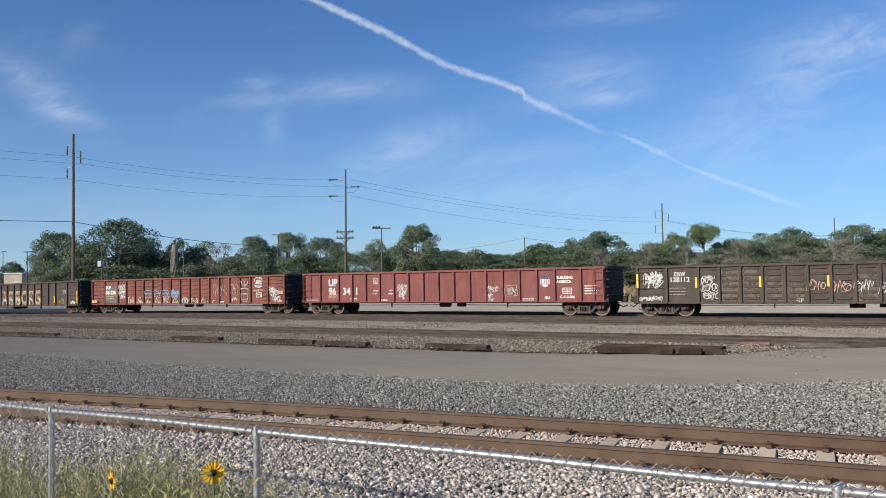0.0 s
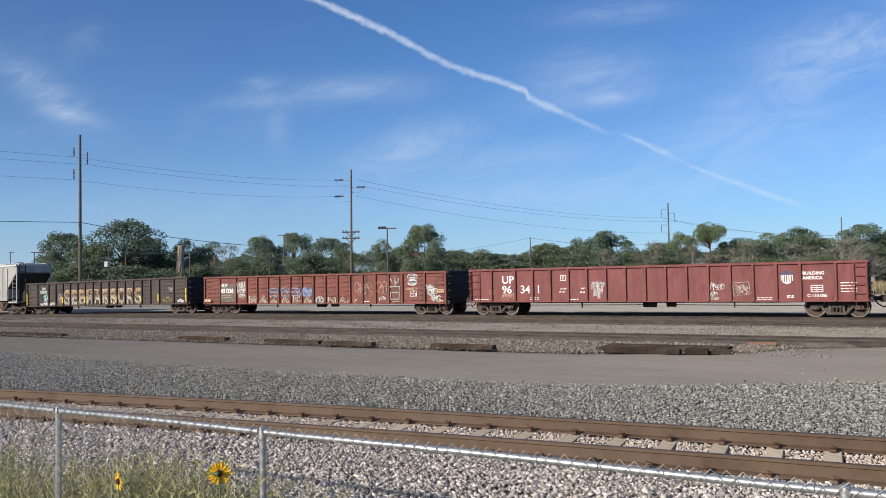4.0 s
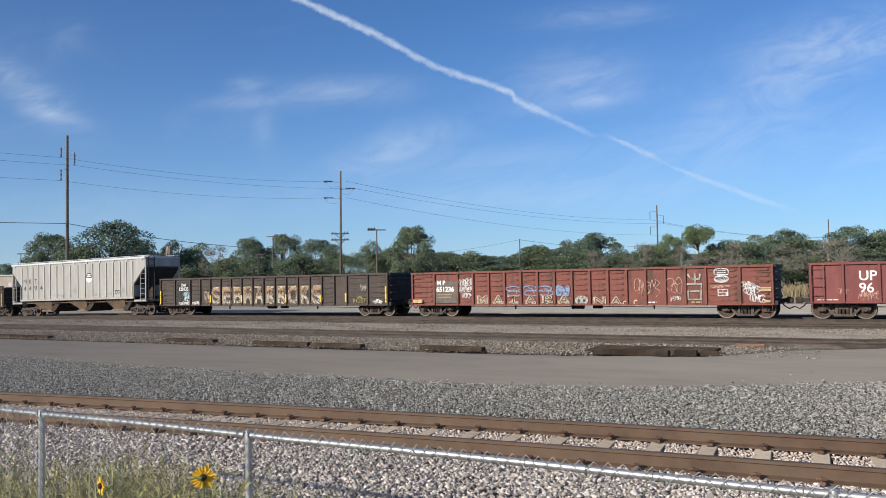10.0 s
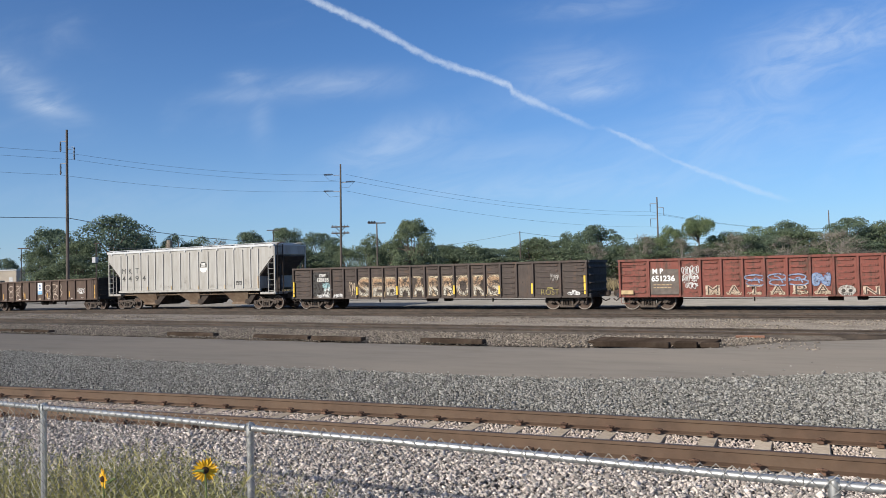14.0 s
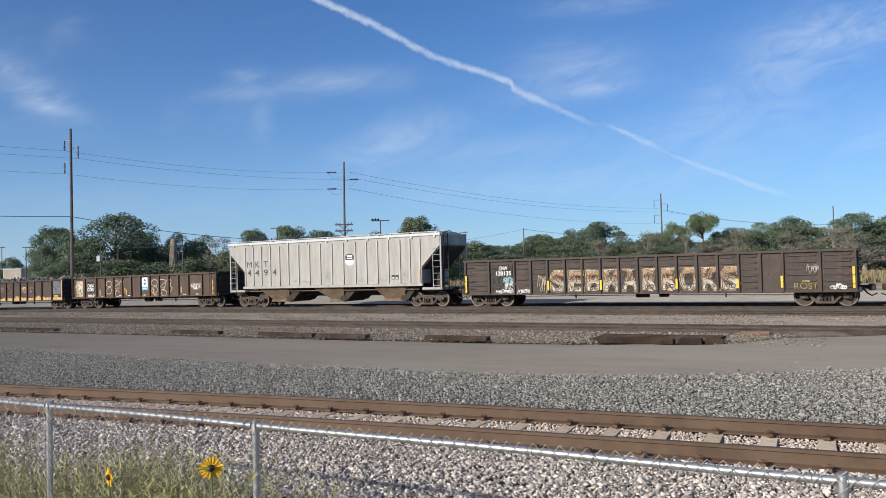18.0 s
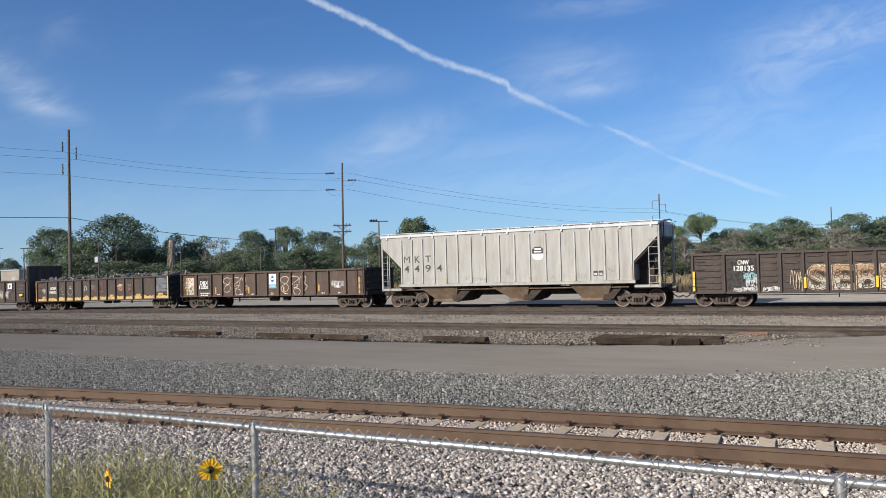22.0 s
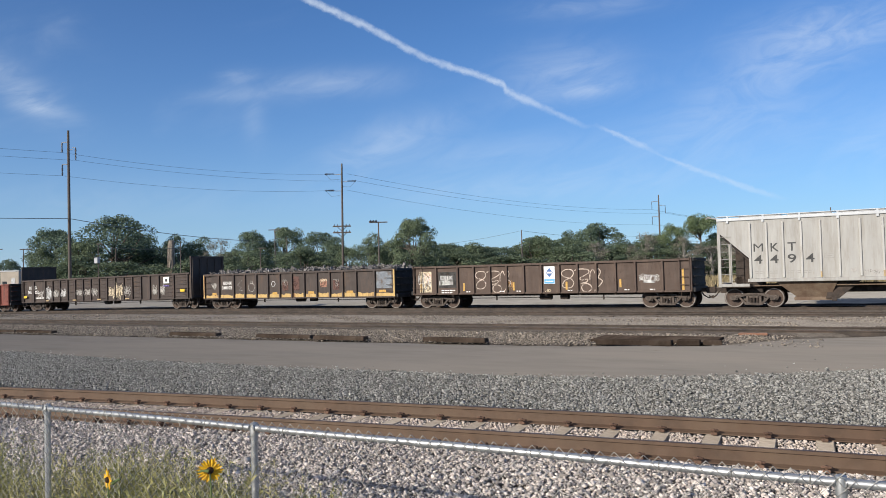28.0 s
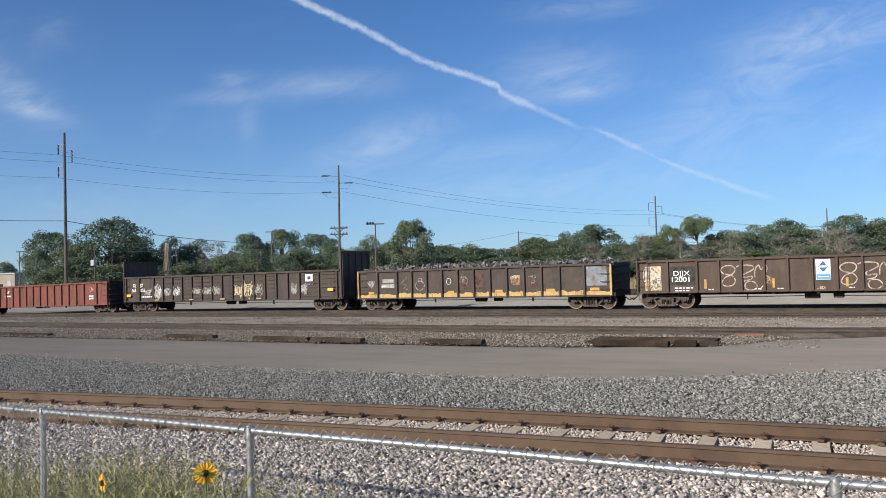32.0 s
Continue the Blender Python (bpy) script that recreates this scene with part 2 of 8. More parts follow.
# ---- mesh tools ----
class Shape:
    """Collects vertices and faces of one mesh."""

    def __init__(self):
        self.v, self.f = [], []

    def add(self, verts, faces):
        n = len(self.v)
        self.v += [tuple(p) for p in verts]
        self.f += [tuple(i + n for i in q) for q in faces]
        return self

    def box(self, x0, x1, y0, y1, z0, z1, c=0.0):
        if c <= 0:
            v = [(x, y, z) for x in (x0, x1) for y in (y0, y1) for z in (z0, z1)]
            return self.add(v, [(0, 1, 3, 2), (4, 6, 7, 5), (0, 4, 5, 1), (2, 3, 7, 6), (0, 2, 6, 4), (1, 5, 7, 3)])
        v, f = [], []
        lo, hi = (x0, y0, z0), (x1, y1, z1)
        key = {}
        for sx in (0, 1):
            for sy in (0, 1):
                for sz in (0, 1):
                    s = (sx, sy, sz)
                    corner = [hi[i] if s[i] else lo[i] for i in range(3)]
                    for ax in range(3):
                        p = [corner[i] + (0 if i == ax else (-c if s[i] else c)) for i in range(3)]
                        key[s, ax] = len(v)
                        v.append(p)
        for ax in range(3):
            a, b = [i for i in range(3) if i != ax]
            for side in (0, 1):
                q = []
                for da, db in ((0, 0), (1, 0), (1, 1), (0, 1)):
                    s = [0, 0, 0]
                    s[ax], s[a], s[b] = side, da, db
                    q.append(key[tuple(s), ax])
                f.append(q)
            for da in (0, 1):
                for db in (0, 1):
                    s0, s1 = [0, 0, 0], [0, 0, 0]
                    s0[a] = s1[a] = da
                    s0[b] = s1[b] = db
                    s1[ax] = 1
                    s0, s1 = tuple(s0), tuple(s1)
                    f.append((key[s0, a], key[s1, a], key[s1, b], key[s0, b]))
        for s in [(i, j, k) for i in (0, 1) for j in (0, 1) for k in (0, 1)]:
            f.append((key[s, 0], key[s, 1], key[s, 2]))
        return self.add(v, f)

    def cyl(self, p0, p1, r0, r1=None, n=12, caps=True):
        p0, p1 = Vector(p0), Vector(p1)
        r1 = r0 if r1 is None else r1
        d = (p1 - p0).normalized()
        a = d.orthogonal().normalized()
        b = d.cross(a)
        v = []
        for p, r in ((p0, r0), (p1, r1)):
            for i in range(n):
                t = 2 * math.pi * i / n
                v.append(p + (a * math.cos(t) + b * math.sin(t)) * r)
        f = [(i, (i + 1) % n, n + (i + 1) % n, n + i) for i in range(n)]
        if caps:
            f += [tuple(range(n - 1, -1, -1)), tuple(range(n, 2 * n))]
        return self.add(v, f)

    def tube(self, pts, r, n=6, taper=1.0):
        pts = [Vector(p) for p in pts]
        v, f = [], []
        a = None
        for k, p in enumerate(pts):
            d = (pts[min(k + 1, len(pts) - 1)] - pts[max(k - 1, 0)]).normalized()
            a = d.orthogonal().normalized() if a is None else (a - d * a.dot(d)).normalized()
            b = d.cross(a)
            rr = r * (1 + (taper - 1) * k / max(1, len(pts) - 1))
            v += [p + (a * math.cos(2 * math.pi * i / n) + b * math.sin(2 * math.pi * i / n)) * rr for i in range(n)]
        for k in range(len(pts) - 1):
            f += [(k * n + i, k * n + (i + 1) % n, (k + 1) * n + (i + 1) % n, (k + 1) * n + i) for i in range(n)]
        f += [tuple(range(n - 1, -1, -1)), tuple(range((len(pts) - 1) * n, len(pts) * n))]
        return self.add(v, f)

    def prism(self, poly, y0, y1):
        """A polygon of (x, z) drawn out along y."""
        n = len(poly)
        v = [(x, y0, z) for x, z in poly] + [(x, y1, z) for x, z in poly]
        f = [(i, (i + 1) % n, n + (i + 1) % n, n + i) for i in range(n)]
        return self.add(v, f + [tuple(range(n - 1, -1, -1)), tuple(range(n, 2 * n))])

    def lathe(self, prof, origin, axis="y", n=24):
        """A profile of (radius, height) turned round an axis."""
        v, f = [], []
        for r, h in prof:
            for i in range(n):
                t = 2 * math.pi * i / n
                c, s = r * math.cos(t), r * math.sin(t)
                p = (c, h, s) if axis == "y" else (c, s, h)
                v.append([p[k] + origin[k] for k in range(3)])
        for k in range(len(prof) - 1):
            f += [(k * n + i, k * n + (i + 1) % n, (k + 1) * n + (i + 1) % n, (k + 1) * n + i) for i in range(n)]
        return self.add(v, f)

    def ribbon(self, pts, w, y, drop=0.0):
        """A flat painted stroke along points (x, z) in the plane y."""
        v, f = [], []
        for k, (x, z) in enumerate(pts):
            x0, z0 = pts[max(k - 1, 0)]
            x1, z1 = pts[min(k + 1, len(pts) - 1)]
            d = math.hypot(x1 - x0, z1 - z0) or 1.0
            nx, nz = -(z1 - z0) / d * w / 2, (x1 - x0) / d * w / 2
            v += [(x - nx, y - drop * k, z - nz), (x + nx, y - drop * k, z + nz)]
        f = [(2 * k, 2 * k + 1, 2 * k + 3, 2 * k + 2) for k in range(len(pts) - 1)]
        return self.add(v, f)

    def mesh(self, name, smooth=False):
        me = bpy.data.meshes.new(name)
        me.from_pydata(self.v, [], self.f)
        bm = bmesh.new()
        bm.from_mesh(me)
        bmesh.ops.recalc_face_normals(bm, faces=bm.faces)
        bm.to_mesh(me)
        bm.free()
        if smooth:
            me.polygons.foreach_set("use_smooth", [True] * len(me.polygons))
            me.set_sharp_from_angle(angle=radians(40))
        return me


def part(name, shape, material, parent=None, label="", smooth=False, at=None):
    """Links a shape (or a ready mesh) as one mesh object, under a thing or a part."""
    me = shape if isinstance(shape, bpy.types.Mesh) else shape.mesh(name, smooth)
    if material is not None and not me.materials:
        me.materials.append(material)
    ob = new(name, me)
    if at is not None:
        ob.matrix_basis = at if isinstance(at, Matrix) else Matrix.Translation(at)
    if parent is not None:
        ob.parent = parent
    return tagged(ob, label) if label else ob


def thing(name, label, category, group="", kind="", at=None):
    ob = new(name)
    ob.empty_display_size = 0.2
    if at is not None:
        ob.matrix_basis = at if isinstance(at, Matrix) else Matrix.Translation(at)
    return tagged(ob, label, category, group, kind)


# ---- materials ----
def mat(name, color, rough=0.8, metal=0.0, var=0.25, scale=4.0, bump=0.15, bscale=60.0, second=None, amount=0.45, sscale=1.2,
        stretch=(1, 1, 1), soft=0.12, island=0.0, single=0.0, third=None, tamount=0.35, tscale=6.0, spec=0.5):
    """A worn surface: a base colour with fine and coarse variation, patches of a second colour and specks of a third."""
    m = bpy.data.materials.new(name)
    m.use_nodes = True
    nt = m.node_tree
    N, L = nt.nodes.new, nt.links.new
    b = nt.nodes["Principled BSDF"]
    tc, mp = N("ShaderNodeTexCoord"), N("ShaderNodeMapping")
    L(tc.outputs["Object"], mp.inputs["Vector"])
    mp.inputs["Scale"].default_value = stretch

    def noise_fac(s, detail=6.0, rg=0.6):
        n = N("ShaderNodeTexNoise")
        n.inputs["Scale"].default_value, n.inputs["Detail"].default_value, n.inputs["Roughness"].default_value = s, detail, rg
        L(mp.outputs[0], n.inputs["Vector"])
        return n.outputs["Fac"]

    def mixed(fac, a, c):
        n = N("ShaderNodeMix")
        n.data_type = "RGBA"
        for key, val in (("Factor", fac), ("A", a), ("B", c)):
            if isinstance(val, (tuple, list)):
                n.inputs[key].default_value = (*val[:3], 1)
            elif isinstance(val, (int, float)):
                n.inputs[key].default_value = val
            else:
                L(val, n.inputs[key])
        return n.outputs["Result"]

    def step(fac, lo, hi):
        n = N("ShaderNodeMapRange")
        n.interpolation_type = "SMOOTHSTEP"
        L(fac, n.inputs["Value"])
        n.inputs["From Min"].default_value, n.inputs["From Max"].default_value = lo, hi
        return n.outputs["Result"]

    dark = tuple(max(0.0, c * (1 - var)) for c in color)
    light = tuple(min(1.0, c * (1 + var)) for c in color)
    col = mixed(step(noise_fac(scale), 0.3, 0.7), dark, light)
    if second is not None:
        col = mixed(step(noise_fac(sscale, 8.0, 0.68), 1 - amount - soft, 1 - amount + soft), col, second)
    if third is not None:
        col = mixed(step(noise_fac(tscale, 5.0, 0.7), 1 - tamount - 0.05, 1 - tamount + 0.05), col, third)
    for amount_, node, sock in ((island, "ShaderNodeNewGeometry", "Random Per Island"), (single, "ShaderNodeObjectInfo", "Random")):
        if amount_:
            g = N(node)
            r = N("ShaderNodeMapRange")
            L(g.outputs[sock], r.inputs["Value"])
            r.inputs["To Min"].default_value, r.inputs["To Max"].default_value = 1 - amount_, 1 + amount_
            h = N("ShaderNodeVectorMath")
            h.operation = "SCALE"
            L(col, h.inputs[0])
            L(r.outputs[0], h.inputs["Scale"])
            col = h.outputs[0]
    L(col, b.inputs["Base Color"])
    rr = N("ShaderNodeMapRange")
    L(noise_fac(scale * 2.3), rr.inputs["Value"])
    rr.inputs["To Min"].default_value, rr.inputs["To Max"].default_value = max(0.05, rough - 0.15), min(1.0, rough + 0.15)
    L(rr.outputs[0], b.inputs["Roughness"])
    b.inputs["Metallic"].default_value = metal
    b.inputs["Specular IOR Level"].default_value = spec
    if rough >= 0.85:
        b.inputs["Diffuse Roughness"].default_value = 0.6
    if bump:
        bp = N("ShaderNodeBump")
        bp.inputs["Strength"].default_value, bp.inputs["Distance"].default_value = bump, 0.02
        L(noise_fac(bscale, 6.0, 0.65), bp.inputs["Height"])
        L(bp.outputs[0], b.inputs["Normal"])
    return m

M = {}
M["dirt"] = mat("yard_dirt", (0.17, 0.148, 0.118), 0.95, var=0.3, scale=0.8, bump=0.4, bscale=9.0, second=(0.29, 0.25, 0.20), amount=0.45, sscale=0.12, third=(0.12, 0.10, 0.08), tamount=0.36, tscale=2.5, spec=0.0)
M["gravel"] = mat("yard_gravel", (0.25, 0.222, 0.188), 0.95, var=0.5, scale=14.0, bump=0.9, bscale=26.0, second=(0.165, 0.146, 0.124), amount=0.40, sscale=0.5, third=(0.31, 0.29, 0.26), tamount=0.40, tscale=16.0, spec=0.0)
M["oiled"] = mat("oiled_track_bed", (0.105, 0.091, 0.078), 0.92, var=0.4, scale=6.0, bump=0.7, bscale=24.0, second=(0.165, 0.146, 0.123), amount=0.40, sscale=0.7, spec=0.0)
M["asphalt"] = mat("worn_asphalt", (0.182, 0.168, 0.150), 0.9, var=0.10, scale=2.0, bump=0.25, bscale=130.0, second=(0.228, 0.206, 0.178), amount=0.5, sscale=0.35, soft=0.25, stretch=(0.35, 1, 1), third=(0.162, 0.146, 0.126), tamount=0.30, tscale=1.4, spec=0.0)
M["pale_stone"] = mat("pink_granite_ballast", (0.485, 0.438, 0.40), 0.9, var=0.25, scale=18.0, bump=0.3, bscale=90.0, island=0.58, spec=0.0)
M["grey_stone"] = mat("grey_trap_ballast", (0.272, 0.268, 0.248), 0.9, var=0.25, scale=18.0, bump=0.3, bscale=90.0, island=0.60, spec=0.0)
# both beds are darker than their stones: shade in the gaps, put into the colour
M["pale_gap_shade"] = mat("pale_ballast_gap_shade", (0.20, 0.172, 0.150), 0.95, var=0.6, scale=30.0, bump=1.0, bscale=45.0, spec=0.0)
M["grey_gap_shade"] = mat("grey_ballast_gap_shade", (0.095, 0.090, 0.080), 0.95, var=0.6, scale=30.0, bump=1.0, bscale=45.0, spec=0.0)
M["rail"] = mat("rusty_rail_steel", (0.088, 0.0525, 0.0325), 0.75, var=0.22, scale=3.0, bump=0.15, bscale=70.0, second=(0.12, 0.079, 0.050), amount=0.45, sscale=0.8, soft=0.2)
M["rail_head"] = mat("worn_rail_head", (0.15, 0.11, 0.085), 0.55, metal=0.5, var=0.2, scale=2.0, bump=0.05, second=(0.16, 0.095, 0.06), amount=0.45, sscale=1.4)
M["yard_rail"] = mat("dark_yard_rail", (0.052, 0.040, 0.032), 0.8, var=0.3, scale=2.0, bump=0.1, second=(0.085, 0.06, 0.045), amount=0.42, sscale=0.5)
M["tie"] = mat("concrete_tie", (0.37, 0.315, 0.25), 0.9, var=0.15, scale=9.0, bump=0.3, bscale=60.0, second=(0.25, 0.20, 0.15), amount=0.42, sscale=2.0, single=0.16, spec=0.0)
M["wood_tie"] = mat("creosoted_tie", (0.06, 0.045, 0.035), 0.9, var=0.35, scale=3.0, bump=0.5, bscale=20.0, stretch=(1, 0.2, 1), second=(0.10, 0.08, 0.065), amount=0.4, single=0.3, spec=0.0)
M["clip"] = mat("rusted_rail_clip", (0.115, 0.065, 0.042), 0.8, var=0.3, scale=20.0, single=0.25)


# ---- ground: one sheet to the horizon ----
def sag(x):
    """The yard tracks run downhill at their far end."""
    d = min(max(0.0, -43.0 - x), 40.0)
    return 0.0100 * (d * d / 14 if d < 7 else d - 3.5)


def ground_height(x, y):
    low = min(1.0, max(0.0, (y - 24.0) / 6.0)) * min(1.0, max(0.0, (66.0 - y) / 10.0)) if y < 66 else 0.0
    return -0.30 + 0.05 * noise.noise((x * 0.05, y * 0.05, 0.3)) - sag(x) * 1.1 * low


def axis_steps(near, far, step, grow):
    vals, v, s = [], 0.0, step
    while v < far:
        vals.append(v)
        v += s
        if v > near:
            s *= grow
    return vals + [far]


def build_ground():
    xs = axis_steps(60, 2600, 4.0, 1.35)
    xs = sorted({-v for v in xs} | set(xs))
    ys = sorted({-v for v in axis_steps(10, 800, 6.0, 1.6)} | set(axis_steps(120, 3000, 4.0, 1.35)))
    v = [(x - 25, y, ground_height(x - 25, y)) for y in ys for x in xs]
    n = len(xs)
    f = [(j * n + i, j * n + i + 1, (j + 1) * n + i + 1, (j + 1) * n + i) for j in range(len(ys) - 1) for i in range(n - 1)]
    me = bpy.data.meshes.new("ground")
    me.from_pydata(v, [], f)
    me.materials.append(M["dirt"])
    me.polygons.foreach_set("use_smooth", [True] * len(f))
    return tagged(new("ground", me), "bare brown gravelly ground of the rail yard", "ground", kind="structure")


build_ground()


def strip(name, lows, highs, z, material, label, category, bumpy=0.0, kind="structure", steps=0.5, seed=0.0, ragged=0.0):
    """A low bed between two edge lines, each a list of (x, y); it is 0.25 m thick, with ragged edges."""
    def line(pts, x):
        for (x0, y0), (x1, y1) in zip(pts, pts[1:]):
            if x0 <= x <= x1:
                t = (x - x0) / (x1 - x0)
                return y0 + (y1 - y0) * t
        return pts[-1][1]
    xa, xb = lows[0][0], lows[-1][0]
    n = int((xb - xa) / steps)
    m = 8
    v, f = [], []
    for i in range(n + 1):
        x = xa + (xb - xa) * i / n
        lo = line(lows, x) + ragged * noise.noise((x * 1.3, seed, 0)) + ragged * 0.5 * noise.noise((x * 4.1, seed, 7))
        hi = line(highs, x) + ragged * noise.noise((x * 1.3, seed, 5)) + ragged * 0.5 * noise.noise((x * 4.1, seed, 9))
        for j in range(m + 1):
            t = j / m
            y = lo + (hi - lo) * t
            zz = z(x, y) if callable(z) else z
            if j in (0, m):
                zz -= 0.25
                y += -0.25 if j == 0 else 0.25
            else:
                zz += bumpy * noise.noise((x * 0.8, y * 0.8, seed))
            v.append((x, y, zz))
    w = m + 1
    f = [(i * w + j, (i + 1) * w + j, (i + 1) * w + j + 1, i * w + j + 1) for i in range(n) for j in range(m)]
    me = bpy.data.meshes.new(name)
    me.from_pydata(v, [], f)
    me.materials.append(material)
    me.polygons.foreach_set("use_smooth", [True] * len(f))
    return tagged(new(name, me), label, category, kind=kind)


# ---- the lines of the tracks ----
def near_line(n):
    """The gauge side of the near track's far rail, n metres along it."""
    q = min(max(n, -3.0), 16.0)
    bend, slope = -0.00291 * q * q, -0.00582 * q
    ux, uy = 0.9901, 0.1405
    a, b = n, bend + slope * (n - q)
    return -13.882 + a * ux - b * uy, 8.786 + a * uy + b * ux


def near_frame(n, side):
    """A point of the near track, side metres across it from its middle (plus is away from the camera), and its heading."""
    (x0, y0), (x1, y1) = near_line(n - 0.05), near_line(n + 0.05)
    h = math.atan2(y1 - y0, x1 - x0)
    x, y = near_line(n)
    d = side - 0.61
    return x - math.sin(h) * d, y + math.cos(h) * d, h


def path_y(x):
    """The middle of the train's track."""
    q = min(max(x, -75.0), 40.0)
    return 41.22 + 3.206e-4 * (q * q + 2 * q * (x - q))


def path_z(x):
    q = min(max(x, -70.0), 30.0)
    return -0.355e-4 * q * q - sag(x)


RAIL = [(-0.076, 0), (0.076, 0), (0.076, 0.014), (0.012, 0.036), (0.010, 0.142), (0.037, 0.152), (0.037, 0.180), (0.030, 0.186), (-0.030, 0.186), (-0.037, 0.180), (-0.037, 0.152), (-0.010, 0.142), (-0.012, 0.036), (-0.076, 0.014)]


def sweep(points, profile):
    """A profile of (across, up) along points (x, y, z, heading)."""
    s = Shape()
    n = len(profile)
    v = []
    for x, y, z, h in points:
        v += [(x - math.sin(h) * a, y + math.cos(h) * a, z + b) for a, b in profile]
    f = [(k * n + i, k * n + (i + 1) % n, (k + 1) * n + (i + 1) % n, (k + 1) * n + i) for k in range(len(points) - 1) for i in range(n)]
    return s.add(v, f)


def rail_pair(parent, place, ts, z, steel="rail"):
    for side in (-0.7555, 0.7555):
        pts = [(*place(t, side)[:2], z(t), place(t, side)[2]) for t in ts]
        r = part("rail", sweep(pts, RAIL), M[steel], parent, smooth=True)
        head = [(a, b + 0.0015) for a, b in ((-0.024, 0.186), (0.024, 0.186), (0.024, 0.1865), (-0.024, 0.1865))]
        part("running_surface", sweep(pts, head), M["rail_head"], r, "band of steel worn by wheels")


def yard_frame(centre):
    def place(x, side):
        h = math.atan2(centre(x + 0.5) - centre(x - 0.5), 1.0)
        return x - math.sin(h) * side, centre(x) + math.cos(h) * side, h
    return place


TRACK_C = lambda x: path_y(x) - 4.2
TRACK_B = lambda x: 27.7 + 0.6e-4 * x * x

near_track = thing("near_track", "rust-brown rails on concrete ties in pale ballast", "railway track", kind="structure")
rail_pair(near_track, near_frame, [-30 + i for i in range(61)], lambda t: 0.0)
mid_track = thing("mid_track", "rust-brown rails sunk in oily dirt", "railway track", kind="structure")
rail_pair(mid_track, yard_frame(TRACK_B), [-90 + 2 * i for i in range(62)], lambda t: -0.20, "yard_rail")
far_track = thing("far_track", "dark rails in an oily gravel bed", "railway track", kind="structure")
rail_pair(far_track, yard_frame(TRACK_C), [-120 + 3 * i for i in range(62)], lambda t: -0.24 + path_z(t), "yard_rail")
train_track = thing("train_track", "dark rails that carry the freight train", "railway track", kind="structure")
rail_pair(train_track, yard_frame(path_y), [-260 + 4 * i for i in range(96)], lambda t: -0.186 + path_z(t), "yard_rail")

# beds
near_edge = lambda side: [(near_frame(n, side)[0], near_frame(n, side)[1]) for n in range(-24, 30, 2)]
strip("pale_ballast", [(-40, 2.9), (16, 2.9)], [(x, y) for x, y in near_edge(1.35)], lambda x, y: -0.06 if y > 6 else -0.06 - 0.05 * (6 - y), M["pale_gap_shade"], "pinkish ballast bed under the near track, dark as the shade between stones", "ballast", 0.03)
strip("grey_ballast", [(x, y) for x, y in near_edge(1.2)], [(-60, 15.6), (-24, 15.3), (-17, 14.6), (-12, 14.5), (-6.5, 14.75), (-4.3, 15.2), (-2.4, 16.1), (-1.0, 17.0), (0.4, 18.0), (8, 21), (30, 24)], lambda x, y: -0.055, M["grey_gap_shade"], "grey ballast bed beside the road, dark as the shade between stones", "ballast", 0.03)
strip("road", [(-140, 14.6), (-60, 15.2), (-24, 14.9), (-17, 14.2), (-12, 14.1), (-6.5, 14.3), (-4.3, 14.75), (-2.4, 15.6), (-1.0, 16.5), (0.4, 17.5), (8, 20.6), (40, 23)],
      [(-140, 20.5), (-60, 21.3), (-34, 21.7), (-15, 21.8), (-8, 22.0), (-3.5, 23.4), (-2.3, 25.6), (0.2, 27.2), (12, 31), (40, 36)],
      -0.09, M["asphalt"], "worn grey-brown asphalt yard road", "road", 0.015, ragged=0.22)
strip("gravel_verge", [(-140, 20), (-34, 21.5), (-15, 21.5), (-8, 21.7), (-3.5, 23), (6, 26), (40, 32)], [(-140, 26.0), (-60, 26.0), (12, 26.0), (40, 33)], -0.13, M["oiled"], "brown gravel beside the yard road", "gravel", 0.03, seed=3.0)
strip("oily_bed", [(x, TRACK_B(x) - 2.2 + 0.36 * min(4.0, max(0.0, x + 4.0))) for x in range(-100, 42, 4)], [(x, TRACK_B(x) + 2.4) for x in range(-100, 42, 4)], -0.095, M["oiled"], "dark oily dirt round the sunken rails", "dirt", 0.02, seed=4.0, ragged=0.4)
strip("yard_gravel", [(x, TRACK_B(x) + 1.8) for x in range(-100, 42, 4)], [(x, TRACK_C(x) - 1.2) for x in range(-100, 42, 4)], lambda x, y: -0.12 - sag(x) * min(1.0, max(0.0, (y - 29.0) / 6.0)), M["gravel"], "pale brown gravel between the yard tracks", "gravel", 0.03, seed=5.0)
strip("dark_bed", [(x, TRACK_C(x) - 1.9) for x in range(-160, 62, 4)], [(x, path_y(x) + 1.6) for x in range(-160, 62, 4)], lambda x, y: -0.13 + path_z(x), M["oiled"], "dark oily gravel under the train's track", "gravel", 0.02, seed=6.0, ragged=0.3)
# near-black ground behind the track: the train's shadow deepened by colour
M["train_shade"] = mat("black_train_shade", (0.034, 0.030, 0.027), 0.95, var=0.4, scale=5.0, bump=0.5, bscale=24.0, second=(0.055, 0.047, 0.04), amount=0.35, sscale=0.6, spec=0.0)
strip("cinder_bed", [(x, path_y(x) + 1.4) for x in range(-160, 62, 4)], [(x, path_y(x) + 6.8) for x in range(-160, 62, 4)], lambda x, y: -0.15 + path_z(x), M["train_shade"], "black strip of ground behind the train's track, coloured as the train's shade", "gravel", 0.02, seed=7.0, ragged=0.3)
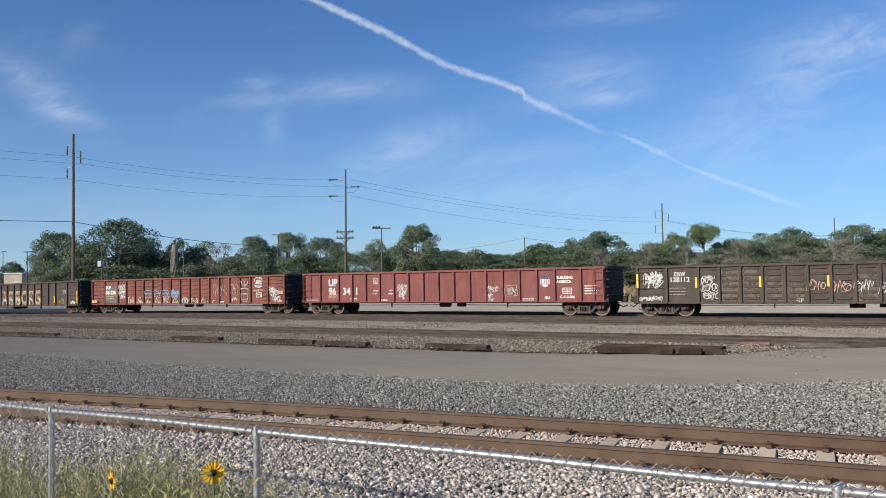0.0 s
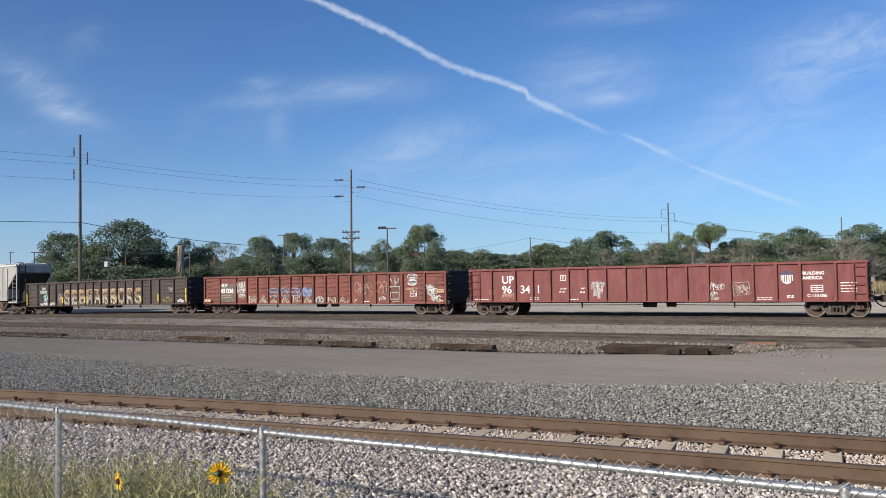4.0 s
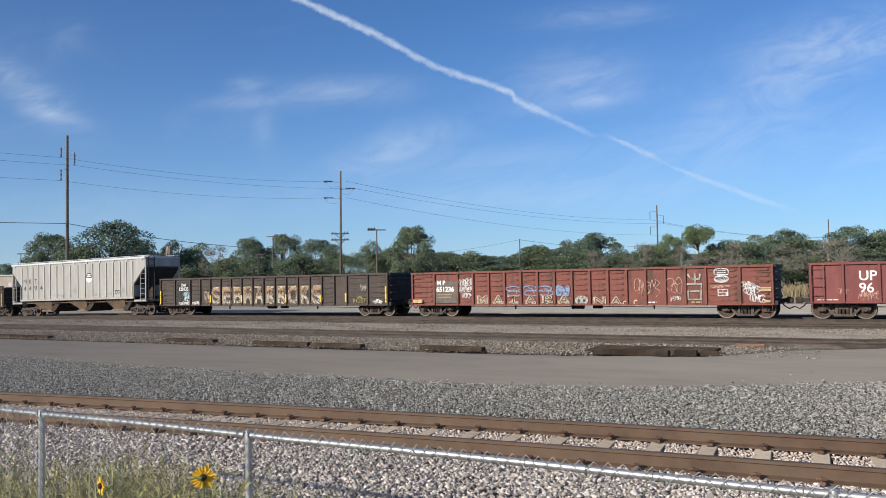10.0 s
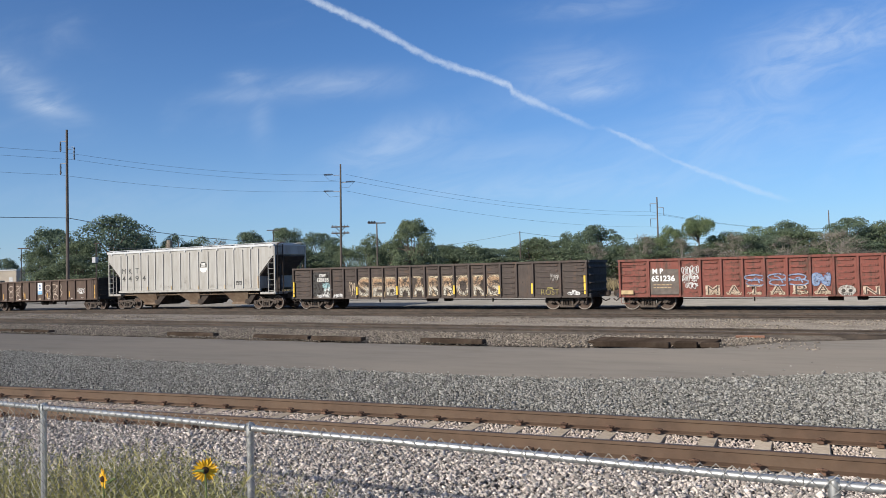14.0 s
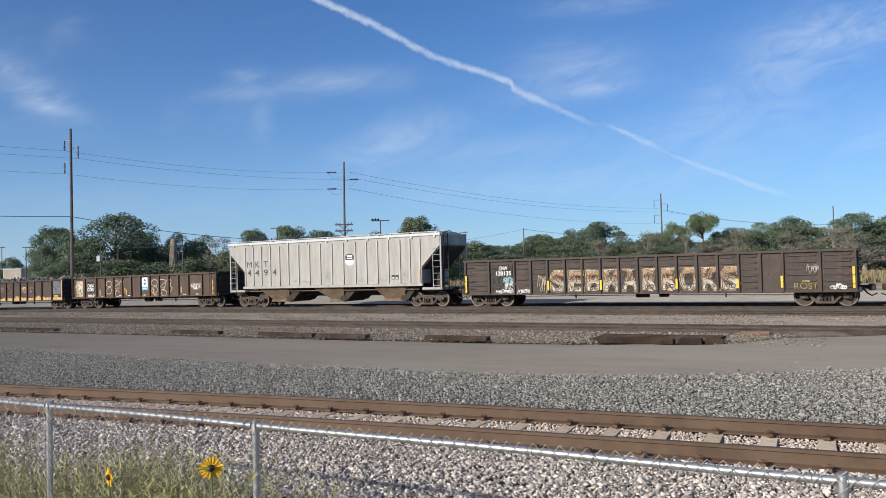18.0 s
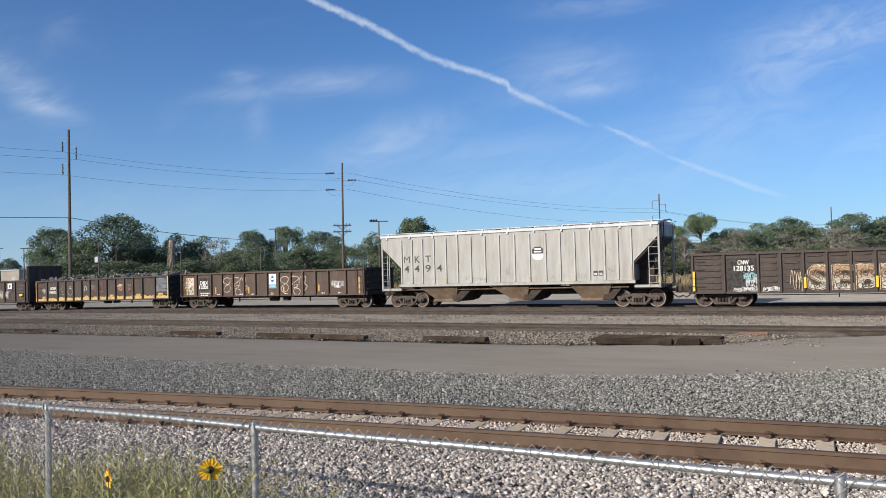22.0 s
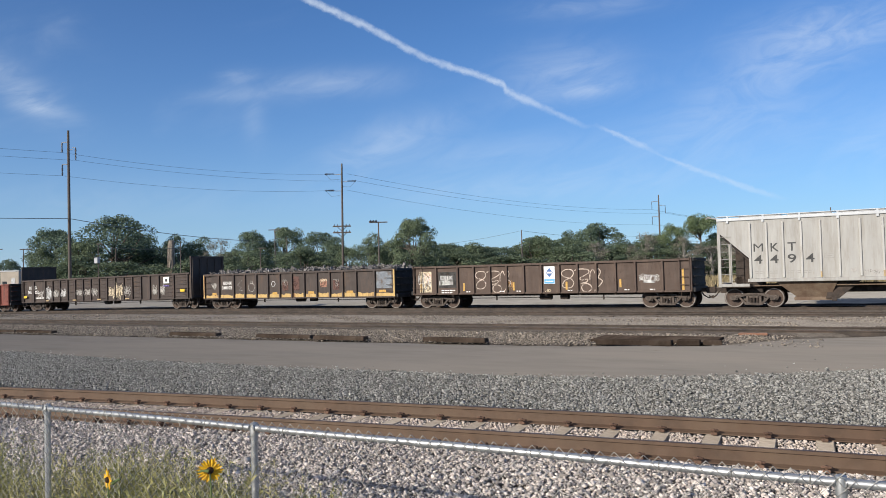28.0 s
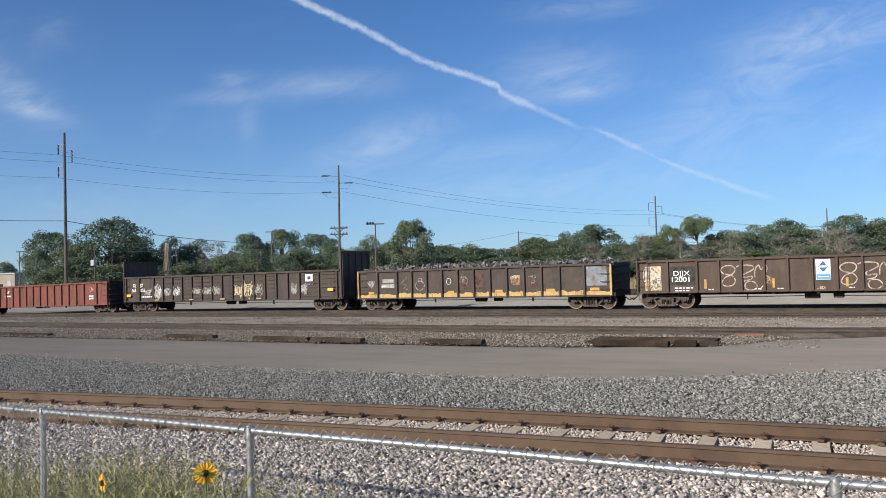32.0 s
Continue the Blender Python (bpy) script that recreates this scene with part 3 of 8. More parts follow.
strip("back_road", [(x, path_y(x) + 6.6) for x in range(-200, 62, 4)], [(x, path_y(x) + 27.0) for x in range(-200, 62, 4)], lambda x, y: -0.17 + path_z(x) + sag(x) * min(1.0, max(0.0, (y - path_y(x) - 8.0) / 8.0)), mat("pale_gravel_road", (0.32, 0.30, 0.262), 0.95, var=0.15, scale=1.0, bump=0.3, second=(0.26, 0.238, 0.205), amount=0.4, sscale=0.2, soft=0.3, spec=0.0), "pale gravel road behind the train", "road", 0.02, steps=4.0, seed=8.0)

# ---- the freight train ----
def dented(m, depth=0.05, wear=0.30):
    """Knocks in old sheet steel, and dirt washed down it in streaks."""
    nt = m.node_tree
    N, L = nt.nodes.new, nt.links.new
    b = nt.nodes["Principled BSDF"]
    tc, n, bp = N("ShaderNodeTexCoord"), N("ShaderNodeTexNoise"), N("ShaderNodeBump")
    n.inputs["Scale"].default_value, n.inputs["Detail"].default_value = 1.9, 2.5
    L(tc.outputs["Object"], n.inputs["Vector"])
    bp.inputs["Strength"].default_value, bp.inputs["Distance"].default_value = 0.8, depth
    L(n.outputs["Fac"], bp.inputs["Height"])
    L(b.inputs["Normal"].links[0].from_socket, bp.inputs["Normal"])
    L(bp.outputs[0], b.inputs["Normal"])
    mp, st, r, mx = N("ShaderNodeMapping"), N("ShaderNodeTexNoise"), N("ShaderNodeMapRange"), N("ShaderNodeMix")
    mp.inputs["Scale"].default_value = (7.0, 1.0, 0.7)
    L(tc.outputs["Object"], mp.inputs["Vector"])
    st.inputs["Scale"].default_value, st.inputs["Detail"].default_value, st.inputs["Roughness"].default_value = 1.0, 7.0, 0.62
    L(mp.outputs[0], st.inputs["Vector"])
    L(st.outputs["Fac"], r.inputs["Value"])
    r.inputs["From Min"].default_value, r.inputs["From Max"].default_value, r.inputs["To Max"].default_value = 0.48, 0.72, wear
    mx.data_type = "RGBA"
    L(r.outputs[0], mx.inputs["Factor"])
    L(b.inputs["Base Color"].links[0].from_socket, mx.inputs["A"])
    mx.inputs["B"].default_value = (0.070, 0.055, 0.045, 1)
    L(mx.outputs["Result"], b.inputs["Base Color"])
    return m


def paint(name, color, rust=(0.085, 0.05, 0.035), amount=0.36, rough=0.65, var=0.14, **k):
    return dented(mat(name, color, rough, var=var, scale=2.2, bump=0.12, bscale=25.0, second=rust, amount=amount, sscale=2.2, soft=0.10,
               third=tuple(c * 0.5 for c in color), tamount=0.36, tscale=6.0, stretch=(1.2, 1, 0.3), spec=0.3, **k))


M["red"] = paint("faded_maroon_paint", (0.192, 0.060, 0.056), amount=0.22)
M["orange_red"] = paint("faded_orange_red_paint", (0.215, 0.069, 0.053), rust=(0.092, 0.047, 0.035), amount=0.45)
M["black"] = paint("weathered_black_paint", (0.066, 0.052, 0.046), rust=(0.098, 0.062, 0.043), amount=0.38)
M["brown"] = paint("weathered_brown_paint", (0.088, 0.060, 0.047), rust=(0.115, 0.08, 0.06), amount=0.38)
M["yellow"] = paint("chipped_yellow_paint", (0.56, 0.385, 0.15), rust=(0.20, 0.10, 0.055), amount=0.42)
M["safety"] = mat("safety_yellow", (0.75, 0.48, 0.03), 0.5, var=0.12, bump=0.05)
M["white_car"] = mat("weathered_pale_grey_paint", (0.365, 0.36, 0.34), 0.6, var=0.08, scale=1.3, bump=0.08, bscale=20.0, second=(0.285, 0.27, 0.24), amount=0.44, sscale=1.6, soft=0.16, stretch=(2.2, 1, 0.3), third=(0.24, 0.19, 0.14), tamount=0.31, tscale=5.0)
dented(M["white_car"], 0.025, 0.14)
M["post_grey"] = mat("pale_post_paint", (0.425, 0.42, 0.395), 0.6, var=0.08, scale=2.0, bump=0.05, second=(0.31, 0.28, 0.24), amount=0.33, sscale=2.5, stretch=(1, 1, 0.4))
M["roof_white"] = mat("pale_roof_paint", (0.52, 0.54, 0.55), 0.6, var=0.08, scale=2.0, second=(0.38, 0.36, 0.31), amount=0.3)
M["under"] = mat("grimy_underframe", (0.045, 0.034, 0.028), 0.85, var=0.35, scale=5.0, second=(0.08, 0.055, 0.04), amount=0.42, sscale=3.0)
M["truck"] = mat("dusty_cast_steel", (0.095, 0.076, 0.064), 0.85, var=0.3, scale=6.0, second=(0.14, 0.112, 0.09), amount=0.42, sscale=3.0)
M["wheel"] = mat("rusty_wheel_plate", (0.075, 0.050, 0.038), 0.8, var=0.25, scale=6.0, second=(0.06, 0.045, 0.038), amount=0.4, sscale=4.0)
M["tread"] = mat("worn_wheel_rim", (0.155, 0.138, 0.124), 0.45, metal=0.5, var=0.15, scale=8.0)
M["hopper_chute"] = mat("rust_streaked_chute", (0.20, 0.15, 0.105), 0.8, var=0.2, scale=3.0, second=(0.12, 0.075, 0.05), amount=0.48, sscale=1.8, soft=0.2)
M["lettering"] = mat("white_lettering", (0.78, 0.77, 0.74), 0.7, var=0.06, scale=6.0, bump=0.0, second=(0.5, 0.44, 0.4), amount=0.25, sscale=7.0)
M["dark_letter"] = mat("dark_lettering", (0.05, 0.05, 0.05), 0.7, var=0.1, bump=0.0)
# one near-black colour for the end walls and end ribs of every gondola
M["black_end"] = mat("black_end_paint", (0.030, 0.030, 0.032), 0.8, var=0.3, scale=3.0, bump=0.12, bscale=25.0, second=(0.048, 0.043, 0.040), amount=0.35, sscale=2.0)
M["scrap"] = mat("steel_scrap", (0.155, 0.145, 0.138), 0.65, metal=0.3, var=0.35, scale=8.0, island=0.6)

GON = 1.55      # half width of a gondola
SMOOTH, RIDGED = -(GON - 0.035) - 0.004, -(GON - 0.035) - 0.061      # planes of paint on smooth and on ridged sides
FACE = SMOOTH


def side_frame_mesh():
    """A cast truck side: arched top chord, bowed bottom chord, openings over the springs."""
    s = Shape()
    y0, y1 = -0.07, 0.07
    top = [(-1.10, 0.56), (-0.72, 0.60), (-0.34, 0.70), (0.34, 0.70), (0.72, 0.60), (1.10, 0.56)]
    for (xa, za), (xb, zb) in zip(top, top[1:]):
        s.prism([(xa, za - 0.13), (xb, zb - 0.13), (xb, zb), (xa, za)], y0, y1)
    for m in (-1, 1):
        s.prism([(m * 0.72, 0.50), (m * 0.60, 0.50), (m * 0.28, 0.20), (m * 0.40, 0.16)], y0, y1)
        s.prism([(m * 0.34, 0.60), (m * 0.24, 0.60), (m * 0.24, 0.22), (m * 0.34, 0.22)], y0, y1)
        s.box(m * 0.89 - 0.17, m * 0.89 + 0.17, -0.09, 0.07, 0.36, 0.585, 0.02)
        s.cyl((m * 0.89, -0.15, 0.46), (m * 0.89, -0.02, 0.46), 0.10, 0.115, 12)
    s.box(-0.40, 0.40, y0 - 0.02, y1, 0.13, 0.24, 0.02)
    return s.mesh("side_frame")


def spring_mesh():
    s = Shape()
    for x in (-0.16, 0.0, 0.16):
        s.cyl((x, 0, 0.24), (x, 0, 0.50), 0.052, n=8)
        for k in range(4):
            s.cyl((x, 0, 0.265 + k * 0.06), (x, 0, 0.29 + k * 0.06), 0.070, n=8)
    return s.mesh("spring_group")


FRAME, SPRING = side_frame_mesh(), spring_mesh()
for me_, ma_ in ((FRAME, M["truck"]), (SPRING, M["under"])):
    me_.materials.append(ma_)
WHEELS = []


def truck(car, x):
    s = Shape()
    s.box(-0.22, 0.22, -1.05, 1.05, 0.46, 0.66, 0.03)
    s.cyl((0, 0, 0.6), (0, 0, 0.78), 0.25, n=14)
    for m in (-1, 1):
        s.box(m * 0.42 - 0.05, m * 0.42 + 0.05, -0.85, 0.85, 0.30, 0.42, 0.01)
        s.box(m * 0.40 - 0.03, m * 0.40 + 0.06, -0.84, -0.66, 0.34, 0.62)
        s.box(m * 0.40 - 0.03, m * 0.40 + 0.06, 0.66, 0.84, 0.34, 0.62)
    t = part("truck", s, M["truck"], car, "dusty cast-steel four-wheel truck", at=(x, 0, 0))
    for side, turn in ((-1, 0), (1, 180)):
        part("side_frame", FRAME, None, t, at=pose(0, side * 0.98, 0, 0, 0, turn))
        part("spring_group", SPRING, None, t, at=(0, side * 0.98, 0))
    for m in (-0.89, 0.89):
        ax = Shape().cyl((0, -0.95, 0), (0, 0.95, 0), 0.075, n=10)
        ws = part("wheelset", wheel_axle(ax), None, t, "axle with two rusty steel wheels", at=(m, 0, 0.461))
        WHEELS.append((car, ws, m))
    return t


AXLES = {}


def wheel_axle(ax):
    """Axle and both wheels: they turn as one."""
    if "me" not in AXLES:
        s = ax
        prof = [(0.075, -0.02), (0.10, -0.025), (0.12, 0.005), (0.30, 0.03), (0.385, 0.01), (0.40, -0.015), (0.452, -0.015), (0.458, 0.0), (0.462, 0.105), (0.487, 0.112), (0.487, 0.135), (0.40, 0.135), (0.30, 0.10), (0.12, 0.11), (0.075, 0.11)]
        s.lathe(prof, (0, -0.82, 0), "y", 28)
        s.lathe([(r, -h) for r, h in prof], (0, 0.82, 0), "y", 28)
        for a in range(4):
            t = a * math.pi / 2 + 0.4
            s.cyl((0.2 * math.cos(t), -0.835, 0.2 * math.sin(t)), (0.2 * math.cos(t), -0.79, 0.2 * math.sin(t)), 0.035, n=8)
        me = s.mesh("wheelset", True)
        me.materials.append(M["wheel"])
        me.materials.append(M["tread"])
        for p in me.polygons:
            c = p.center
            if abs(c.y) > 0.78 and 0.40 < math.hypot(c.x, c.z) and abs(p.normal.y) > 0.7 and abs(c.y) > 0.815:
                p.material_index = 1
        AXLES["me"] = me
    return AXLES["me"]


def coupler(car, x, d):
    s = Shape()
    s.box(min(x - d * 0.5, x + d * 0.42), max(x - d * 0.5, x + d * 0.42), -0.09, 0.09, 0.76, 0.94, 0.02)
    s.box(min(x + d * 0.36, x + d * 0.68), max(x + d * 0.36, x + d * 0.68), -0.17, 0.14, 0.70, 1.0, 0.05)
    s.tube([(x + d * 0.12, -0.35, 0.85), (x + d * 0.30, -0.36, 0.60), (x + d * 0.50, -0.28, 0.46), (x + d * 0.70, -0.1, 0.55)], 0.035, 6)
    part("coupler", s, M["under"], car, "grimy knuckle coupler with a hanging air hose")


def text_mesh(body, size, bold=0.0, spacing=1.0):
    cu = bpy.data.curves.new("writing", "FONT")
    cu.body, cu.size, cu.offset, cu.space_character = body, size, bold, spacing
    cu.align_x, cu.align_y = "CENTER", "CENTER"
    ob = new("writing", cu)
    me = bpy.data.meshes.new_from_object(ob.evaluated_get(bpy.context.evaluated_depsgraph_get()))
    bpy.data.objects.remove(ob)
    bpy.data.curves.remove(cu)
    return me


def letters(car, body, x, z, size, material="lettering", y=None, bold=0.02, spacing=1.0, name="lettering", width=0.0):
    me = text_mesh(body, size, bold * size, spacing)
    if width:
        xs = [v.co.x for v in me.vertices]
        k = width / (max(xs) - min(xs))
        for v in me.vertices:
            v.co.x *= k
    return part(name, me, M[material], car, at=pose(x, FACE - 0.002 if y is None else y, z, 90, 0, 0))


def panel_bars(car, x, z, rows, w, h=0.05, gap=0.09, material="lettering", y=None, name="stencil"):
    """Stencilled data too small to read."""
    s = Shape()
    rnd = random.Random(int(x * 100) + rows)
    yy = FACE - 0.002 if y is None else y
    for r in range(rows):
        xa = x
        while xa < x + w:
            wl = rnd.uniform(0.08, 0.22)
            s.box(xa, min(xa + wl, x + w), yy - 0.002, yy + 0.002, z - r * gap - h, z - r * gap)
            xa += wl + 0.05
    return part(name, s, M[material], car)


def smooth_path(pts, n=6, closed=False):
    out = []
    m = len(pts)
    for i in range(m if closed else m - 1):
        p = [Vector(pts[(i + k) % m] if closed else pts[min(max(i + k, 0), m - 1)]) for k in (-1, 0, 1, 2)]
        for k in range(n):
            t = k / n
            out.append(tuple(0.5 * (2 * p[1] + (p[2] - p[0]) * t + (2 * p[0] - 5 * p[1] + 4 * p[2] - p[3]) * t * t + (3 * p[1] - p[0] - 3 * p[2] + p[3]) * t ** 3)))
    out.append(tuple(pts[0] if closed else pts[-1]))
    return out


PAINTS = {}


def worn_through(m):
    """Thin old paint: the steel beneath shows through in specks."""
    nt = m.node_tree
    b = nt.nodes["Principled BSDF"]
    out = [n for n in nt.nodes if n.type == "OUTPUT_MATERIAL"][0]
    n, r = nt.nodes.new("ShaderNodeTexNoise"), nt.nodes.new("ShaderNodeMapRange")
    tr, mx = nt.nodes.new("ShaderNodeBsdfTransparent"), nt.nodes.new("ShaderNodeMixShader")
    n.inputs["Scale"].default_value, n.inputs["Detail"].default_value, n.inputs["Roughness"].default_value = 5.0, 8.0, 0.7
    nt.links.new([k for k in nt.nodes if k.type == "MAPPING"][0].outputs[0], n.inputs["Vector"])
    nt.links.new(n.outputs["Fac"], r.inputs["Value"])
    r.inputs["From Min"].default_value, r.inputs["From Max"].default_value = 0.30, 0.52
    nt.links.new(r.outputs[0], mx.inputs[0])
    nt.links.new(tr.outputs[0], mx.inputs[1])
    nt.links.new(b.outputs[0], mx.inputs[2])
    nt.links.new(mx.outputs[0], out.inputs[0])


def spray(name, color):
    if name not in PAINTS:
        PAINTS[name] = m = mat("sprayed_" + name + "_paint", color, 0.7, var=0.15, scale=5.0, bump=0.0, second=tuple(c * 0.4 for c in color), amount=0.40, sscale=7.0, third=tuple(0.3 * c + 0.03 for c in color), tamount=0.32, tscale=16.0)
        worn_through(m)
    return PAINTS[name]


SPRAY = {"white": (0.58, 0.58, 0.57), "cream": (0.62, 0.52, 0.36), "ochre": (0.45, 0.24, 0.08), "blue": (0.12, 0.22, 0.42), "pale_blue": (0.21, 0.27, 0.40), "pale_pink": (0.50, 0.41, 0.34), "black": (0.03, 0.028, 0.026), "pink": (0.55, 0.34, 0.27), "teal": (0.25, 0.42, 0.45), "yellow": (0.34, 0.29, 0.09), "grey": (0.38, 0.36, 0.33), "dull_cream": (0.42, 0.34, 0.25), "umber": (0.055, 0.040, 0.032)}


def tag_scrawl(car, x, z, w, h, color, seed, width=0.035, strokes=7, y=None):
    """A quick sprayed tag: looping strokes that nobody can read."""
    rnd = random.Random(seed)
    s = Shape()
    width, strokes = width * 0.72, int(strokes * 1.5 + 0.5)
    yy = FACE - 0.001 if y is None else y
    line = []
    for k in range(strokes):
        cx = x - w / 2 + w * (k + 0.5) / strokes
        kind = rnd.random()
        hh = h * rnd.uniform(0.55, 1.0) / 2
        ww = w / strokes * rnd.uniform(0.7, 1.25)
        cz = z + rnd.uniform(-0.15, 0.15) * h
        if kind < 0.45:
            pts = [(cx + ww * math.cos(a + 0.6) * rnd.uniform(0.6, 1.1), cz + hh * math.sin(a + 0.6) * rnd.uniform(0.7, 1.05)) for a in (0, 1.1, 2.3, 3.4, 4.5)]
            line += smooth_path(pts, 5, True)
        elif kind < 0.75:
            pts = [(cx - ww * 0.6, cz + hh), (cx + ww * 0.6, cz + hh * 0.5), (cx - ww * 0.5, cz), (cx + ww * 0.7, cz - hh * 0.4), (cx - ww * 0.4, cz - hh)]
            line += smooth_path(pts, 5)
        else:
            pts = [(cx - ww * 0.7, cz - hh), (cx - ww * 0.1, cz + hh), (cx + ww * 0.3, cz - hh * 0.2), (cx + ww * 0.8, cz + hh * 0.8)]
            line += smooth_path(pts, 5)
    s.ribbon(line, width, yy, 0.00003)
    return part("graffiti", s, spray(color, SPRAY[color]), car, color.replace("_", " ") + " sprayed scrawl")


RIDGES = {}


def ridge_mesh(w, paint_):
    key = (w, paint_.name)
    if key not in RIDGES:
        h = w / 2
        lv = Shape().add([(-h, 0, -0.065), (h, 0, -0.065), (h, 0, 0.06), (-h, 0, 0.06), (-h + 0.09, -0.058, -0.055), (h - 0.09, -0.058, -0.055), (h - 0.07, -0.050, -0.022), (-h + 0.07, -0.050, -0.022)],
                         [(0, 1, 5, 4), (1, 2, 6, 5), (2, 3, 7, 6), (3, 0, 4, 7), (4, 5, 6, 7)])
        RIDGES[key] = lv.mesh("pressed_ridge")
        RIDGES[key].materials.append(paint_)
    return RIDGES[key]


def gondola(name, label, length, ribs, paint_, z0=0.72, z1=2.55, louvers=True, floor_z=1.05, depth=0.09, frame_paint=None, group="freight train", ladder=True):
    """An open freight car: flat sheet sides between upright ribs, top chord, side sill, ends, floor and running gear."""
    car = thing(name, label, "gondola", group)
    h = length / 2
    fp = frame_paint or paint_
    inner = GON - depth
    for side in (-1, 1):
        sheet = Shape()
        a, b = side * (GON - 0.035), side * (GON - 0.055)
        sheet.box(-h + 0.02, h - 0.02, min(a, b), max(a, b), z0 + 0.05, z1 - 0.05)
        part("side_sheet", sheet, paint_, car)
        top = Shape().box(-h, h, side * GON - (0.0 if side > 0 else 0.07) - (0.10 if side > 0 else 0.0), side * GON + (0.07 if side > 0 else 0.0) + (0.0 if side > 0 else 0.10), z1 - 0.12, z1, 0.012)
        part("top_chord", top, fp, car)
        sill = Shape()
        ya, yb = (-GON - 0.03, -GON + 0.12) if side < 0 else (GON - 0.12, GON + 0.03)
        sill.box(-h, h, ya, yb, z0, z0 + 0.09, 0.01)
        part("side_sill", sill, fp, car)
        for i, x in enumerate(ribs):
            r = Shape()
            w = 0.055
            ya, yb = (-GON - 0.075, -GON + 0.03) if side < 0 else (GON - 0.03, GON + 0.075)
            r.box(x - w, x + w, ya, yb, z0 + 0.02, z1 - 0.10, 0.015)
            part("side_post", r, fp, car)
        if louvers:
            for i, (xa, xb) in enumerate(zip(ribs, ribs[1:])):
                if i in louvers_skip(name):
                    continue
                n = 6
                for k in range(n):
                    zc = z0 + 0.27 + k * (z1 - z0 - 0.50) / (n - 1)
                    part("pressed_ridge", ridge_mesh(round(xb - xa - 0.28, 2), paint_), None, car, at=pose((xa + xb) / 2, side * (GON - 0.035), zc, 0, 0, 0 if side < 0 else 180))
    for d in (-1, 1):
        e = Shape()
        x = d * h
        e.box(min(x, x - d * 0.05), max(x, x - d * 0.05), -GON + 0.06, GON - 0.06, z0 + 0.1, z1 - 0.02)
        for k in range(4):
            zc = z0 + 0.30 + k * 0.42
            part("end_rib", Shape().box(min(x, x + d * 0.07), max(x, x + d * 0.07), -GON + 0.10, GON - 0.10, zc, zc + 0.12, 0.02), M["black_end"], car)
        e.box(min(x, x + d * 0.09), max(x, x + d * 0.09), -GON + 0.02, GON - 0.02, z1 - 0.14, z1 + 0.005, 0.02)
        e.box(min(x, x + d * 0.14), max(x, x + d * 0.14), -GON + 0.02, GON - 0.02, z0, z0 + 0.22, 0.02)
        part("end_wall", e, M["black_end"], car, "near-black end wall")
        coupler(car, x, d)
        if ladder:
            for k in range(4):
                zc = z0 + 0.38 + k * 0.40
                xa, xb = x - d * 0.10, x - d * 0.62
                part("grab_iron", Shape().tube([(xa, -GON - 0.02, zc), (xa, -GON - 0.11, zc), (xb, -GON - 0.11, zc), (xb, -GON - 0.02, zc)], 0.015, 5), fp, car)
                part("grab_iron", Shape().tube([(x + d * 0.04, -GON + 0.12, zc), (x + d * 0.12, -GON + 0.12, zc), (x + d * 0.12, -GON + 0.62, zc), (x + d * 0.04, -GON + 0.62, zc)], 0.013, 5), fp, car)
            g = Shape().tube([(x - d * 0.12, -GON + 0.02, z0), (x - d * 0.12, -GON + 0.02, z0 - 0.30), (x - d * 0.55, -GON + 0.02, z0 - 0.30), (x - d * 0.55, -GON + 0.02, z0)], 0.016, 5)
            part("sill_step", g, fp, car, "bent steel step below the sill")
    fl = Shape()
    fl.box(-h + 0.05, h - 0.05, -inner, inner, floor_z - 0.08, floor_z)
    part("floor_plate", fl, M["under"], car)
    cs = Shape()
    cs.prism([(-h + 0.1, 0.98), (h - 0.1, 0.98), (h - 0.1, 0.72), (h * 0.62, 0.66), (-h * 0.62, 0.66), (-h + 0.1, 0.72)], -0.22, 0.22)
    part("centre_sill", cs, M["under"], car)
    k = -h + 2.6
    while k < h - 2.4:
        part("cross_bearer", Shape().box(k - 0.06, k + 0.06, -GON + 0.1, GON - 0.1, 0.70, floor_z - 0.07), M["under"], car)
        k += 1.9
    br = Shape()
    br.cyl((-0.3, -0.75, 0.62), (0.35, -0.75, 0.62), 0.17, n=14)
    br.box(0.9, 1.35, -0.95, -0.6, 0.48, 0.72, 0.03)
    br.tube([(-h + 2.4, -0.5, 0.55), (-0.3, -0.72, 0.58)], 0.02, 5)
    br.tube([(1.3, -0.72, 0.58), (h - 2.4, -0.5, 0.52)], 0.02, 5)
    br.box(-h * 0.35, -h * 0.35 + 0.05, -1.2, -1.1, 0.45, 0.74)
    br.box(h * 0.42, h * 0.42 + 0.05, -1.2, -1.1, 0.45, 0.74)
    part("brake_gear", br, M["under"], car, "brake cylinder, reservoir and rods")
    for x in (-h + 1.37, h - 1.37):
        truck(car, x)
    return car


SMOOTH_PANELS = {"smooth": ()}


def louvers_skip(name):
    return SMOOTH_PANELS.get(name, ())


def even(a, b, n):
    return [a + (b - a) * i / n for i in range(n + 1)]


RIBS20 = [-9.8, -8.33] + even(-6.8, 6.8, 14) + [8.37, 9.8]
RIBS_UP = [-9.9, -8.6, -7.16] + even(-6.12, 7.2, 13) + [8.66, 9.9]
RIBS16D = [-7.9, -6.42] + even(-5.01, 5.19, 10) + [6.56, 7.95]
RIBS16G = [-7.9, -6.5] + even(-5.13, 5.08, 10) + [6.45, 7.9]
RIBS9 = [-9.9, -8.6] + even(-7.1, 7.1, 15) + [8.65, 9.9]
TRAIN = []      # car and the place of its middle when the clip starts

